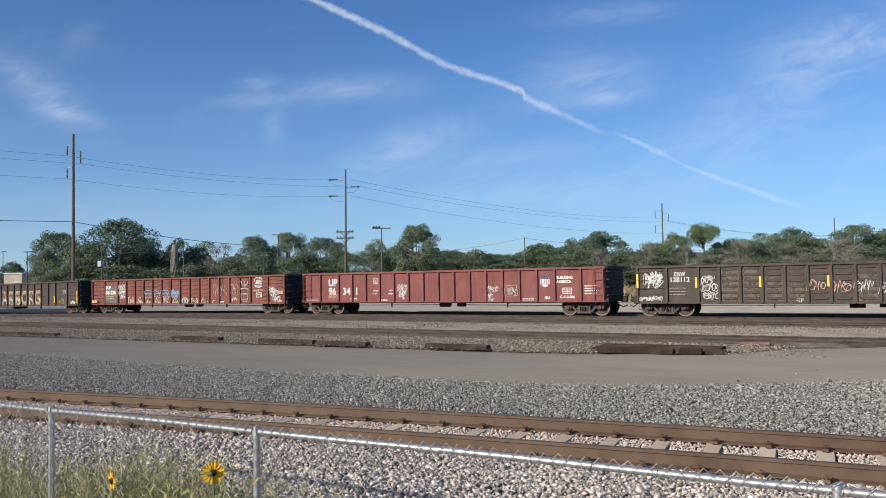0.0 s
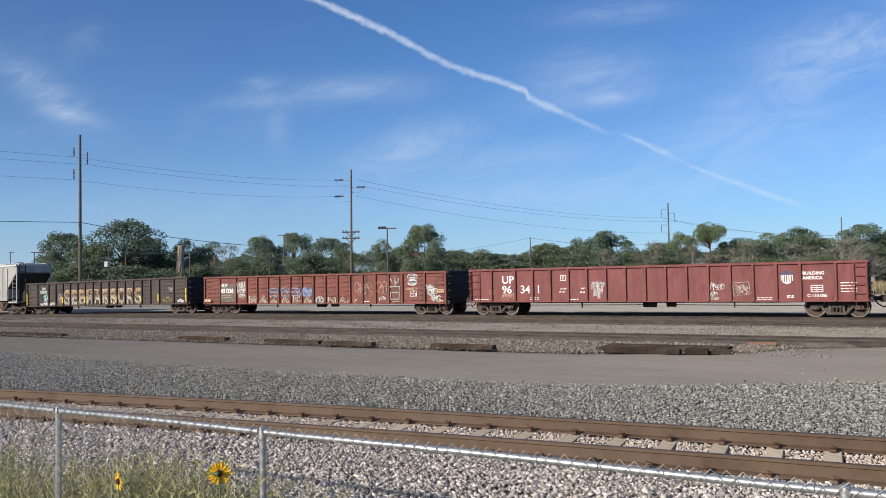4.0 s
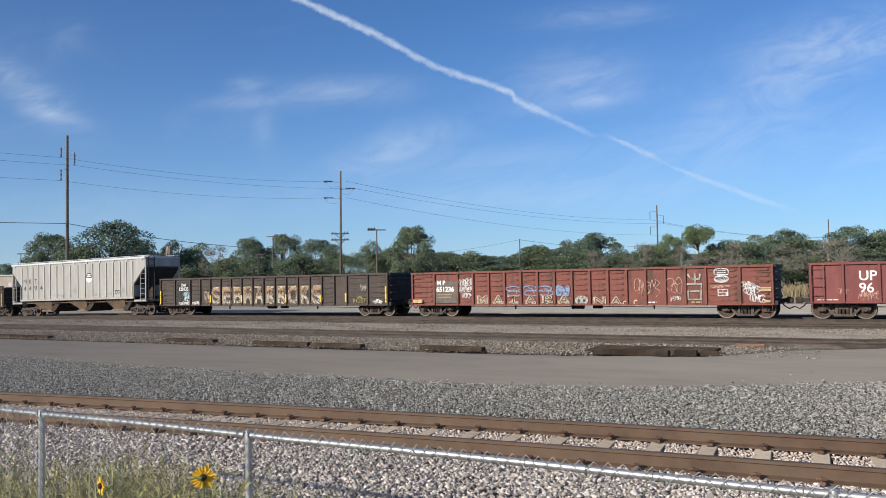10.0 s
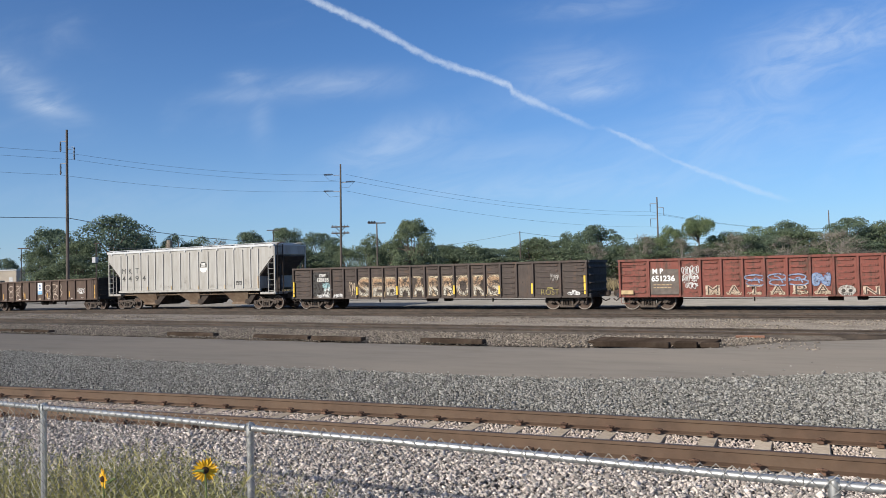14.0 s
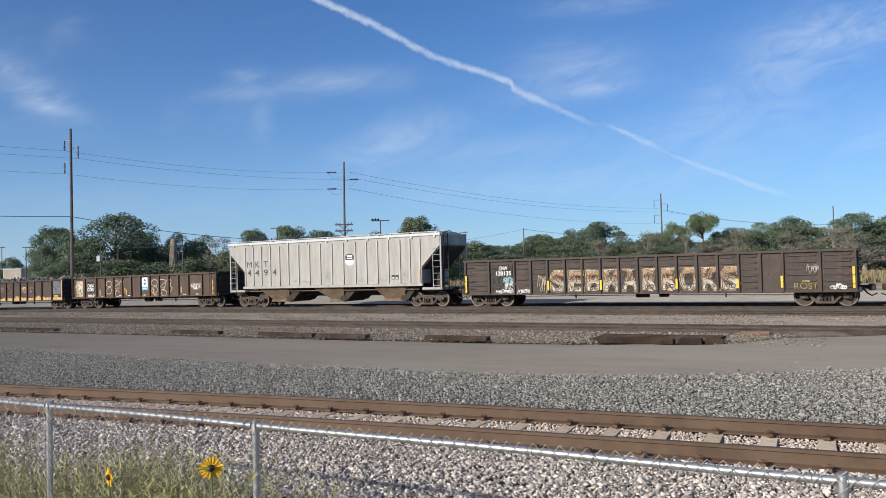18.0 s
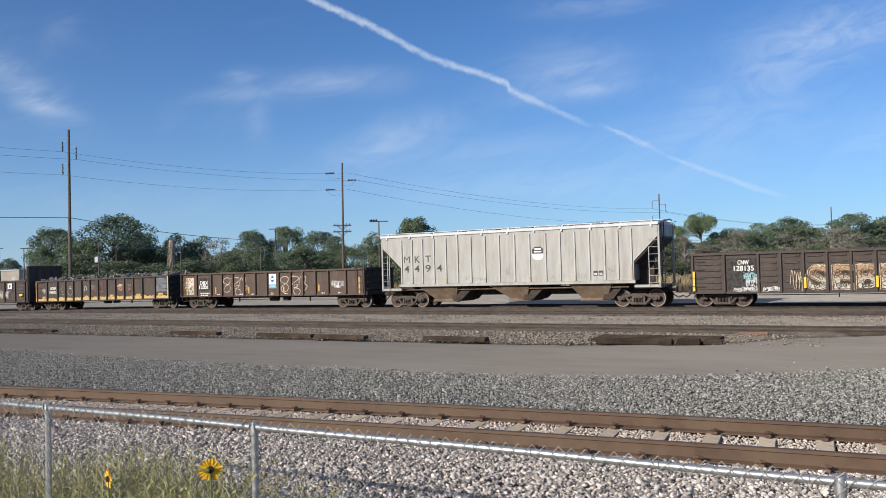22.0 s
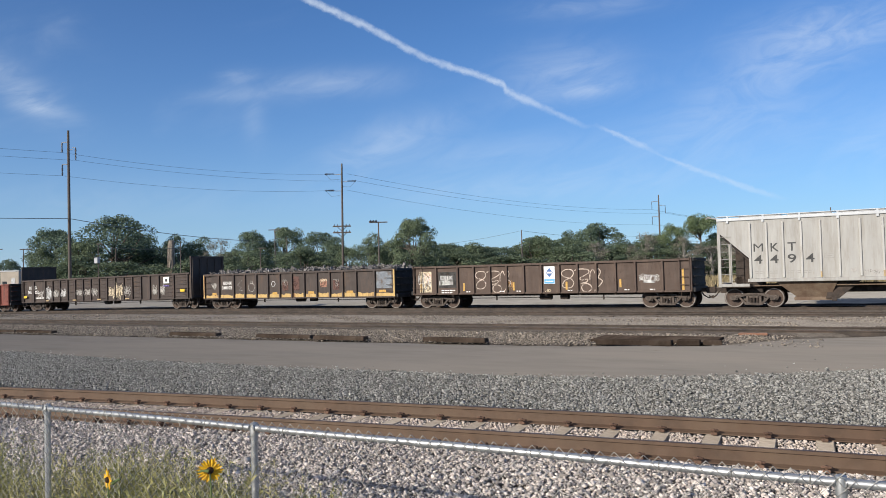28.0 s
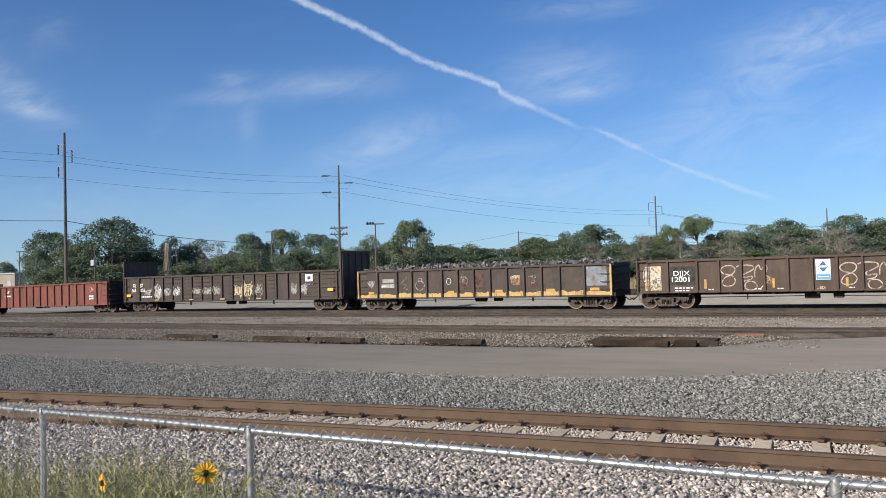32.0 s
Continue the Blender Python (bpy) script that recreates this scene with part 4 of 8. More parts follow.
SMOOTH_PANELS["black_gondola"] = (1, 15)
c1 = gondola("black_gondola", "weathered black gondola with pressed ridges and white graffiti", 19.74, RIBS20, M["black"], 0.66, 2.56)
TRAIN.append((c1, -0.77))
c2 = gondola("maroon_gondola", "faded maroon gondola with smooth sides and white lettering", 20.0, RIBS_UP, M["red"], 0.74, 2.60, louvers=False)
TRAIN.append((c2, -22.2))
SMOOTH_PANELS["orange_red_gondola"] = (1, 12, 13, 14, 15)
c3 = gondola("orange_red_gondola", "faded orange-red gondola with ridged sides and much graffiti", 19.75, RIBS20, M["orange_red"], 0.66, 2.58)
TRAIN.append((c3, -43.52))
SMOOTH_PANELS["dark_brown_gondola"] = (1, 15)
c4 = gondola("dark_brown_gondola", "dark brown gondola with a row of painted graffiti letters", 19.77, RIBS20, M["black"], 0.66, 2.63)
TRAIN.append((c4, -64.87))
c6 = gondola("brown_gondola", "weathered brown gondola with smooth sides and outlined graffiti", 16.0, RIBS16D, M["brown"], 0.80, 2.46, louvers=False)
TRAIN.append((c6, -102.1))
c7 = gondola("scrap_gondola", "black gondola with a chipped yellow stripe, heaped with scrap", 15.9, RIBS16G, M["black"], 0.68, 2.42, louvers=False)
TRAIN.append((c7, -119.25))
SMOOTH_PANELS["bulkhead_gondola"] = (0, 1, 14, 15)
c8 = gondola("bulkhead_gondola", "black gondola with tall dark bulkhead ends", 20.05, RIBS20, M["black"], 0.72, 2.58)
TRAIN.append((c8, -138.55))
c9 = gondola("rust_red_gondola", "faded rust-red gondola with plain ribbed sides", 20.0, RIBS9, M["orange_red"], 0.58, 2.38, louvers=False)
TRAIN.append((c9, -160.4))

# ---- covered hopper ----
HOP = 1.58
HOPPER_POSTS = (-6.90, -6.18, -5.47, -4.69, -3.90, -3.14, -2.29, -1.40, -0.52, 0.40, 1.29, 2.22, 3.04, 3.85, 4.65, 5.47, 6.17, 6.87)


def covered_hopper():
    car = thing("covered_hopper", "weathered pale grey covered hopper with rust-streaked chutes", "hopper car", "freight train")
    body = Shape()
    poly = [(-8.30, 4.22), (-8.30, 3.60), (-6.98, 2.37), (-6.98, 1.40), (6.97, 1.40), (6.97, 2.36), (8.25, 3.64), (8.25, 4.22)]
    body.prism(poly, -HOP, HOP)
    part("body", body, M["white_car"], car, "pale grey ribbed steel body")
    roof = Shape()
    n = 8
    arc = [(-HOP + 2 * HOP * i / n, 4.22 + 0.17 * math.sin(math.pi * i / n)) for i in range(n + 1)]
    v = [(x, y, z) for x in (-8.38, 8.25) for y, z in arc]
    roof.add(v, [(i, i + 1, n + 2 + i, n + 1 + i) for i in range(n)] + [tuple(range(n, -1, -1)), tuple(range(n + 1, 2 * n + 2))])
    part("roof", roof, M["roof_white"], car)
    for side in (-1, 1):
        e = Shape().box(-8.40, 8.28, side * HOP - 0.07, side * HOP + 0.07, 4.16, 4.31, 0.02)
        part("eave_rail", e, M["roof_white"], car)
        w = Shape().box(-8.45, 8.5, side * 1.15 - 0.26, side * 1.15 + 0.26, 4.385, 4.42, 0.008)
        part("running_board", w, M["roof_white"], car, "pale roof walkway")
        for i in range(11):
            x = -7.9 + 1.58 * i
            b = Shape().box(x - 0.04, x + 0.04, side * 1.40 - 0.06, side * 1.40 + 0.06, 4.24, 4.385)
            b.box(x - 0.05, x + 0.05, side * (HOP + 0.045) - 0.03, side * (HOP + 0.045) + 0.03, 4.06, 4.17)
            part("walkway_bracket", b, M["roof_white"], car)
    for i in range(7):
        x = -6.6 + 2.2 * i
        part("roof_hatch", Shape().box(x - 0.95, x + 0.95, -0.35, 0.35, 4.36, 4.46, 0.03), M["white_car"], car)
    for side in (-1, 1):
        for x in HOPPER_POSTS:
            lo = 1.44
            r = Shape().box(x - 0.045, x + 0.045, side * (HOP + 0.03) - 0.035, side * (HOP + 0.03) + 0.035, lo, 4.02, 0.014)
            part("side_post", r, M["post_grey"], car)
        part("side_sill", Shape().box(-7.05, 7.05, side * HOP - 0.12, side * HOP + 0.04, 1.24, 1.395, 0.015), M["white_car"], car)
    for xa, xb, xd, ba, bb in ((-5.88, -3.25, -2.3, -5.0, -3.6), (-1.27, 1.17, 2.1, -0.15, 0.82), (3.42, 5.78, 6.4, 3.98, 5.33)):
        s = Shape()
        v = [(xa, -HOP + 0.1, 1.25), (xb, -HOP + 0.1, 1.25), (xb, HOP - 0.1, 1.25), (xa, HOP - 0.1, 1.25), (ba, -1.0, 0.50), (bb, -1.0, 0.50), (bb, 1.0, 0.50), (ba, 1.0, 0.50)]
        s.add(v, [(0, 1, 5, 4), (1, 2, 6, 5), (2, 3, 7, 6), (3, 0, 4, 7), (4, 5, 6, 7), (3, 2, 1, 0)])
        ch = part("chute", s, M["hopper_chute"], car, "rust-streaked discharge chute")
        # dark plate added for the chute's right faces, which lie in shade
        part("slope_plate", Shape().prism([(xb - 0.3, 1.25), (xd, 1.25), (bb + 0.35, 0.42), (bb - 0.2, 0.42)], -HOP + 0.45, HOP - 0.45), M["under"], ch, "sloping hopper plate, coloured dark as the chute's shaded side")
        g = Shape().box(ba - 0.12, bb + 0.12, -1.04, 1.04, 0.34, 0.50, 0.02)
        part("outlet_gate", g, M["hopper_chute"], ch)
        part("gate_crank", Shape().cyl((bb + 0.16, -1.15, 0.42), (bb + 0.16, 1.0, 0.42), 0.05, n=8).box(bb + 0.06, bb + 0.28, -1.16, -1.06, 0.32, 0.52, 0.02), M["under"], ch)
    part("centre_sill", Shape().box(-8.5, 8.4, -0.33, 0.33, 0.70, 1.12, 0.02), M["under"], car)
    for d, xe, xs in ((-1, -8.30, -6.98), (1, 8.25, 6.97)):
        fr = Shape()
        for side in (-1, 1):
            y = side * (HOP - 0.05)
            fr.box(xe - 0.05, xe + 0.05, y - 0.05, y + 0.05, 1.0, 4.2, 0.01)
            fr.box(min(xe, xs), max(xe, xs), y - 0.05, y + 0.05, 1.02, 1.16, 0.01)
        fr.box(xe - 0.06, xe + 0.06, -HOP, HOP, 1.0, 1.16, 0.01)
        part("end_frame", fr, M["white_car"], car)
        sl = Shape().prism([(xs, 2.30), (xe, 3.55), (xe, 3.48), (xs, 2.22)], -HOP + 0.02, HOP - 0.02)
        # underframe colour here paints in the shade on the pale slope sheet
        part("slope_sheet", sl, M["under"], car, "slope sheet in the open end")
        bh = Shape().box(min(xs, xs - d * 0.5), max(xs, xs - d * 0.5), -0.6, 0.6, 0.98, 2.34, 0.02)
        bh.box(min(xs, xs + d * 0.75), max(xs, xs + d * 0.75), -0.5, -0.3, 1.10, 2.9, 0.01)
        part("bolster_web", bh, M["under"], car)
        part("end_platform", Shape().box(min(xe, xs), max(xe, xs), -HOP + 0.06, HOP - 0.06, 0.98, 1.03), M["under"], car)
        for yy in (-HOP - 0.02, HOP + 0.02):
            lad = Shape()
            x0, x1 = xe - d * 0.02, xe - d * 0.52
            lad.box(min(x1, x1 + 0.05), max(x1, x1 + 0.035), yy - 0.018, yy + 0.018, 1.05, 3.1)
            for k in range(7):
                z = 1.25 + k * 0.36
                lad.tube([(x0, yy, z), (x1, yy, z)], 0.014, 5)
            part("ladder", lad, M["white_car"], car)
        el = Shape()
        for k in range(8):
            el.tube([(xe + d * 0.10, -1.35, 1.3 + k * 0.40), (xe + d * 0.10, -0.85, 1.3 + k * 0.40)], 0.016, 5)
        el.box(xe + d * 0.10 - 0.02, xe + d * 0.10 + 0.02, -1.40, -1.34, 1.0, 4.3)
        el.box(xe + d * 0.10 - 0.02, xe + d * 0.10 + 0.02, -0.86, -0.80, 1.0, 4.3)
        el.tube([(xe + d * 0.10, -1.37, 4.30), (xe + d * 0.55, -1.37, 4.40), (xe + d * 0.62, -1.30, 4.32)], 0.035, 6)
        # the ladder on the end away from the sun is coloured dark as shade
        part("end_ladder", el, M["under"] if d > 0 else M["white_car"], car)
        bw = Shape()
        bw.lathe([(0.25, -0.02), (0.28, 0.0), (0.25, 0.02), (0.22, 0.0), (0.25, -0.02)], (0, 0, 0), "y", 18)
        for a in range(4):
            t = a * math.pi / 2
            bw.tube([(0, 0, 0), (0.25 * math.cos(t), 0, 0.25 * math.sin(t))], 0.015, 5)
        if d < 0:
            part("brake_wheel", bw, M["under"], car, "round hand-brake wheel", at=pose(xe - 0.2, 0.5, 2.2, 0, 0, 90))
        coupler(car, xe + d * 0.1, d)
    for x in (-6.90, 7.00):
        truck(car, x)
    pipe = Shape().tube([(-6.8, -1.30, 1.05), (6.6, -1.30, 1.05)], 0.03, 6)
    part("train_line", pipe, M["hopper_chute"], car)
    part("air_reservoir", Shape().cyl((-7.6, -0.5, 1.3), (-7.6, 0.5, 1.3), 0.2, n=14), M["under"], car)
    Y = -HOP - 0.004
    for ch, x, z in (("M", -6.55, 2.83), ("K", -5.86, 2.82), ("T", -5.10, 2.83), ("4", -6.56, 2.27), ("4", -5.86, 2.27), ("9", -5.11, 2.28), ("4", -4.34, 2.28)):
        letters(car, ch, x, z, 0.56, "dark_letter", Y, 0.012 if ch != "M" else 0.0, width=0.36 if ch != "M" else 0.42)
    sh = Shape().add([(1.76 + a, Y, 3.10 + b) for a, b in ((-0.31, -0.17), (0.31, -0.17), (0.33, 0.08), (0.24, 0.10), (0.20, 0.20), (-0.20, 0.20), (-0.24, 0.10), (-0.33, 0.08))], [tuple(range(8))])
    part("shield_banner", sh, M["dark_letter"], car, "dark banner of a painted shield")
    bar = Shape()
    bar.box(1.58, 1.94, Y - 0.004, Y - 0.002, 3.12, 3.21).box(1.55, 1.97, Y - 0.004, Y - 0.002, 2.99, 3.06)
    part("banner_bars", bar, M["lettering"], car)
    pts = [(1.76 + 0.33 * math.cos(a), Y, 2.91 - 0.33 * abs(math.sin(a)) ** 0.6) for a in [math.pi + math.pi * i / 14 for i in range(15)]]
    part("shield_field", Shape().add(pts, [tuple(range(15))]), M["lettering"], car, "white field of a painted shield")
    for x0 in (4.84, 5.12):
        plate = part("data_plate", Shape().box(x0, x0 + 0.24, Y - 0.002, Y + 0.002, 1.66, 1.92), M["dark_letter"], car)
        part("plate_bars", Shape().box(x0 + 0.04, x0 + 0.20, Y - 0.005, Y - 0.003, 1.77, 1.80).box(x0 + 0.04, x0 + 0.20, Y - 0.005, Y - 0.003, 1.71, 1.73), M["lettering"], plate)
    tag = Shape().ribbon([(-3.75, 2.28), (-3.35, 2.28), (-3.35, 2.48), (-3.75, 2.48), (-3.75, 2.28)], 0.025, Y).ribbon([(-3.66, 2.38), (-3.44, 2.38)], 0.05, Y)
    part("stencil_frame", tag, M["grey_letter"], car)
    for k, (x, z, w, h) in enumerate(((-1.85, 1.62, 0.75, 0.26), (0.0, 2.0, 0.3, 0.5), (-2.6, 1.7, 0.2, 0.2), (2.6, 1.62, 0.5, 0.2), (4.2, 1.66, 0.5, 0.24), (5.8, 1.9, 0.3, 0.3))):
        tag_scrawl(car, x, z, w, h, "grey", 500 + k, 0.02, 4, Y - 0.002)
    for x, w in ((-6.55, 0.35), (-5.9, 0.4), (-5.15, 0.4), (-4.6, 0.6), (5.4, 0.4), (3.2, 0.55), (-0.3, 0.3)):
        panel_bars(car, x - w / 2, 1.75, 2, w, 0.03, 0.1, "grey_letter", Y)
    for x in (-3.90, -1.40, 1.29, 3.85, 6.87):
        part("reflector", Shape().box(x - 0.035, x + 0.035, -HOP - 0.072, -HOP - 0.064, 1.42, 1.68 if abs(x) < 6 else 2.2), M["old_yellow"], car, "faded yellow reflector strip")
    return car


M["grey_letter"] = mat("faded_grey_lettering", (0.30, 0.29, 0.27), 0.7, var=0.1, bump=0.0)
M["old_yellow"] = mat("faded_yellow_tape", (0.44, 0.32, 0.17), 0.6, var=0.2, bump=0.0)
c5 = covered_hopper()
TRAIN.append((c5, -84.5))

# ---- lettering, graffiti and loads of the gondolas ----


def patch(car, x0, x1, z0, z1, material, name="paint_patch", label="", y=None):
    yy = FACE + 0.001 if y is None else y
    return part(name, Shape().box(x0, x1, yy - 0.002, yy + 0.002, z0, z1), material, car, label)


def reflectors(car, places):
    for x, z0, z1 in places:
        part("reflector", Shape().box(x - 0.05, x + 0.05, -GON - 0.086, -GON - 0.072, z0, z1), M["safety"], car, "yellow reflector strip")


def shield(car, x, z, s, top, field):
    y = FACE - 0.002
    part("shield_field", Shape().add([(x + a * s, y, z + b * s) for a, b in ((-0.42, 0.15), (0.42, 0.15), (0.42, -0.25), (0.25, -0.45), (0, -0.55), (-0.25, -0.45), (-0.42, -0.25))], [tuple(range(7))]), field, car)
    part("shield_banner", Shape().add([(x + a * s, y - 0.002, z + b * s) for a, b in ((-0.45, 0.13), (0.45, 0.13), (0.5, 0.35), (0.25, 0.38), (0, 0.5), (-0.25, 0.38), (-0.5, 0.35))], [tuple(range(7))]), top, car)


def blob_letter(car, x, z, w, h, fill, line, seed, base=None):
    """One fat painted graffiti letter: a filled shape with a dark outline and inner strokes."""
    rnd = random.Random(seed)
    forms = (((-0.5, -0.5), (-0.12, 0.5), (0.14, 0.5), (0.5, -0.5), (0.2, -0.5), (0.0, -0.1), (-0.2, -0.5)),
             ((-0.5, 0.5), (0.5, 0.45), (0.42, 0.22), (0.16, 0.2), (0.2, -0.5), (-0.2, -0.5), (-0.16, 0.2), (-0.45, 0.22)),
             ((-0.46, -0.5), (-0.46, 0.5), (0.3, 0.48), (0.5, 0.2), (0.2, 0.0), (0.5, -0.5), (0.15, -0.5), (-0.1, -0.15)),
             ((-0.5, -0.45), (-0.42, 0.45), (-0.1, 0.5), (0.1, 0.1), (0.2, 0.5), (0.5, 0.42), (0.45, -0.5), (0.12, -0.45), (-0.1, -0.05), (-0.2, -0.5)))
    pts = [(x + w * (a + rnd.uniform(-0.07, 0.07)), z + h * (b + rnd.uniform(-0.06, 0.06))) for a, b in forms[seed % 4]]
    ring = smooth_path(pts, 3, True)
    y = FACE - 0.001 - 0.0004 * (seed % 4)
    part("graffiti", Shape().add([(p[0], y, p[1]) for p in ring[:-1]], [tuple(range(len(ring) - 1))]), spray(fill, SPRAY[fill]), car, fill.replace("_", " ") + " sprayed letter")
    if base:
        part("graffiti", Shape().add([(x - w * 0.45, y - 0.002, z - h * 0.48), (x + w * 0.45, y - 0.002, z - h * 0.48), (x + w * 0.40, y - 0.002, z - h * 0.02), (x + 0.1 * w, y - 0.002, z - h * 0.12), (x - w * 0.40, y - 0.002, z - h * 0.05)], [(0, 1, 2, 3, 4)]), spray(base, SPRAY[base]), car)
    s = Shape()
    s.ribbon(ring, 0.028, y - 0.004)
    for k in range(3):
        a = [(x + rnd.uniform(-0.36, 0.36) * w, z + rnd.uniform(-0.42, 0.42) * h) for _ in range(3)]
        s.ribbon(smooth_path(a, 5), 0.025, y - 0.005)
    part("graffiti_outline", s, spray(line, SPRAY[line]), car)


def bubble_word(car, x, z, w, h, n, color, seed, width=0.035):
    """Large outlined bubble letters."""
    rnd = random.Random(seed)
    s = Shape()
    for k in range(n):
        cx = x - w / 2 + w * (k + 0.5) / n
        lw, lh = w / n * 0.62, h / 2
        up = [(cx + lw * 0.9 * math.cos(a) * rnd.uniform(0.85, 1.1), z + lh * 0.45 + lh * 0.5 * math.sin(a) * rnd.uniform(0.85, 1.1)) for a in (0.3, 1.4, 2.5, 3.5, 4.6, 5.5)]
        s.ribbon(smooth_path(up, 5, k % 2 == 0), width, FACE - 0.002)
        lo = [(cx + 0.1 * lw + lw * math.cos(a) * rnd.uniform(0.85, 1.1), z - lh * 0.45 + lh * 0.55 * math.sin(a) * rnd.uniform(0.85, 1.1)) for a in (0.1, 1.2, 2.3, 3.3, 4.4, 5.3)]
        s.ribbon(smooth_path(lo, 5, k % 3 != 1), width, FACE - 0.003)
        s.ribbon(smooth_path([(cx - lw * 0.3, z + rnd.uniform(-0.1, 0.2)), (cx + lw * 0.2, z + 0.1), (cx + lw * 0.5, z - 0.15)], 4), width, FACE - 0.004)
    part("graffiti", s, spray(color, SPRAY[color]), car, color.replace("_", " ") + " outlined bubble letters")


def two_tone(name, top, low):
    """Spray paint that passes from one colour above to another below, with blotches."""
    m = mat(name, top, 0.7, var=0.25, scale=6.0, bump=0.0, second=tuple(c * 0.45 for c in top), amount=0.42, sscale=5.0, third=(0.075, 0.05, 0.035), tamount=0.42, tscale=9.0)
    nt = m.node_tree
    N, L = nt.nodes.new, nt.links.new
    b = nt.nodes["Principled BSDF"]
    xyz, ns, mr, mx = N("ShaderNodeSeparateXYZ"), N("ShaderNodeTexNoise"), N("ShaderNodeMapRange"), N("ShaderNodeMix")
    tc, ad = N("ShaderNodeTexCoord"), N("ShaderNodeMath")
    ns.inputs["Scale"].default_value = 5.0
    L(tc.outputs["Object"], xyz.inputs[0])
    L(tc.outputs["Object"], ns.inputs["Vector"])
    ad.operation = "MULTIPLY_ADD"
    L(ns.outputs["Fac"], ad.inputs[0])
    ad.inputs[1].default_value = 0.5
    L(xyz.outputs["Y"], ad.inputs[2])
    L(ad.outputs[0], mr.inputs["Value"])
    mr.interpolation_type = "SMOOTHSTEP"
    mr.inputs["From Min"].default_value, mr.inputs["From Max"].default_value = 0.12, 0.50
    mx.data_type = "RGBA"
    L(mr.outputs[0], mx.inputs["Factor"])
    mx.inputs["A"].default_value = (*low, 1)
    L(b.inputs["Base Color"].links[0].from_socket, mx.inputs["B"])
    L(mx.outputs["Result"], b.inputs["Base Color"])
    worn_through(m)
    return m


M["worn_cream"] = spray("pale_tan", (0.50, 0.39, 0.30))
M["ornate_edge"] = spray("pale_ochre", (0.50, 0.38, 0.24))
M["ornate_dark"] = spray("umber", (0.055, 0.040, 0.032))
M["ornate_fill"] = two_tone("sprayed_rust_and_cream_paint", (0.42, 0.265, 0.150), (0.50, 0.47, 0.39))


def ornate_letter(car, ch, x, z, seed, size=1.0, wide=0.90, coats=("ornate_edge", "ornate_dark", "ornate_fill")):
    """A tall letter in three coats: pale edge, dark outline, rust and cream fill, with scrollwork."""
    y = FACE - 0.0008 * (seed % 2)
    letters(car, ch, x, z, 1.42 * size, coats[0], y - 0.001, 0.060, name="graffiti_edge", width=wide)
    letters(car, ch, x, z, 1.40 * size, coats[1], y - 0.003, 0.046, name="graffiti_outline", width=wide * 0.93)
    letters(car, ch, x, z, 1.38 * size, coats[2], y - 0.005, 0.026, name="graffiti", width=wide * 0.84)
    if size < 1.0:
        return
    rnd = random.Random(seed)
    tag_scrawl(car, x, z + 0.22 * size, 0.62, 0.42 * size, "umber", seed * 3, 0.040, 3, y - 0.007)
    tag_scrawl(car, x, z - 0.28 * size, 0.60, 0.36 * size, "umber", seed * 3 + 1, 0.040, 3, y - 0.007)
    tag_scrawl(car, x + rnd.uniform(-0.1, 0.1), z + 0.60 * size, 0.6, 0.12 * size, "cream", seed * 3 + 2, 0.026, 3, y - 0.007)


# black gondola at the head
FACE = RIDGED
letters(c1, "CNW", -7.70, 2.11, 0.30, width=0.54, bold=0.012)
letters(c1, "128112", -7.70, 1.84, 0.33, width=0.92, bold=0.012)
panel_bars(c1, -8.2, 1.45, 3, 0.8, 0.035, 0.16, "grey_letter")
tag_scrawl(c1, -9.0, 1.85, 0.95, 0.75, "white", 3, 0.05, 7)
tag_scrawl(c1, -9.0, 1.85, 0.75, 0.6, "white", 5, 0.05, 5)
tag_scrawl(c1, -9.2, 0.92, 1.25, 0.24, "white", 4, 0.045, 9)
for k, (zz, ww) in enumerate(((1.85, 0.6), (1.45, 0.85), (1.08, 0.75))):
    tag_scrawl(c1, -6.36 + 0.06 * k, zz, ww, 0.42, "white", 7 + k, 0.05, 4)
for k, x in enumerate((-1.6, -0.62, 0.28, 1.3, 3.2, 5.2)):
    tag_scrawl(c1, x, 1.45, 0.75, 0.6, "pink" if k < 2 else "white", 20 + k, 0.035, 3)
tag_scrawl(c1, -2.29, 0.85, 0.25, 0.25, "white", 31, 0.03, 2)
letters(c1, "08", 1.4, 0.95, 0.3)
reflectors(c1, [(-9.78, 1.45, 2.15), (-6.90, 1.45, 1.95), (-3.98, 1.45, 1.95), (-1.10, 1.45, 1.95), (2.0, 1.45, 1.95), (5.0, 1.45, 1.95)])
for k, (x0, x1, za, zb) in enumerate(((-5.75, -4.95, 0.80, 2.40), (-4.80, -4.05, 0.78, 2.42), (-3.85, -3.0, 0.78, 1.9), (-2.85, -2.1, 0.78, 1.6), (0.05, 0.85, 0.78, 2.0), (3.9, 4.75, 0.8, 2.2))):
    patch(c1, x0, x1, za, zb, spray("dry_dirt", (0.112, 0.090, 0.070)), "dirt_film", "dull tan film of dried dirt", FACE + 0.0575)

# maroon gondola
FACE = SMOOTH
letters(c2, "UP", -7.62, 1.96, 0.60, bold=0.015)
for body, x in (("96", -7.68), ("34", -6.58), ("1", -5.80)):
    letters(c2, body, x, 1.42, 0.60, bold=0.012)
ring = Shape()
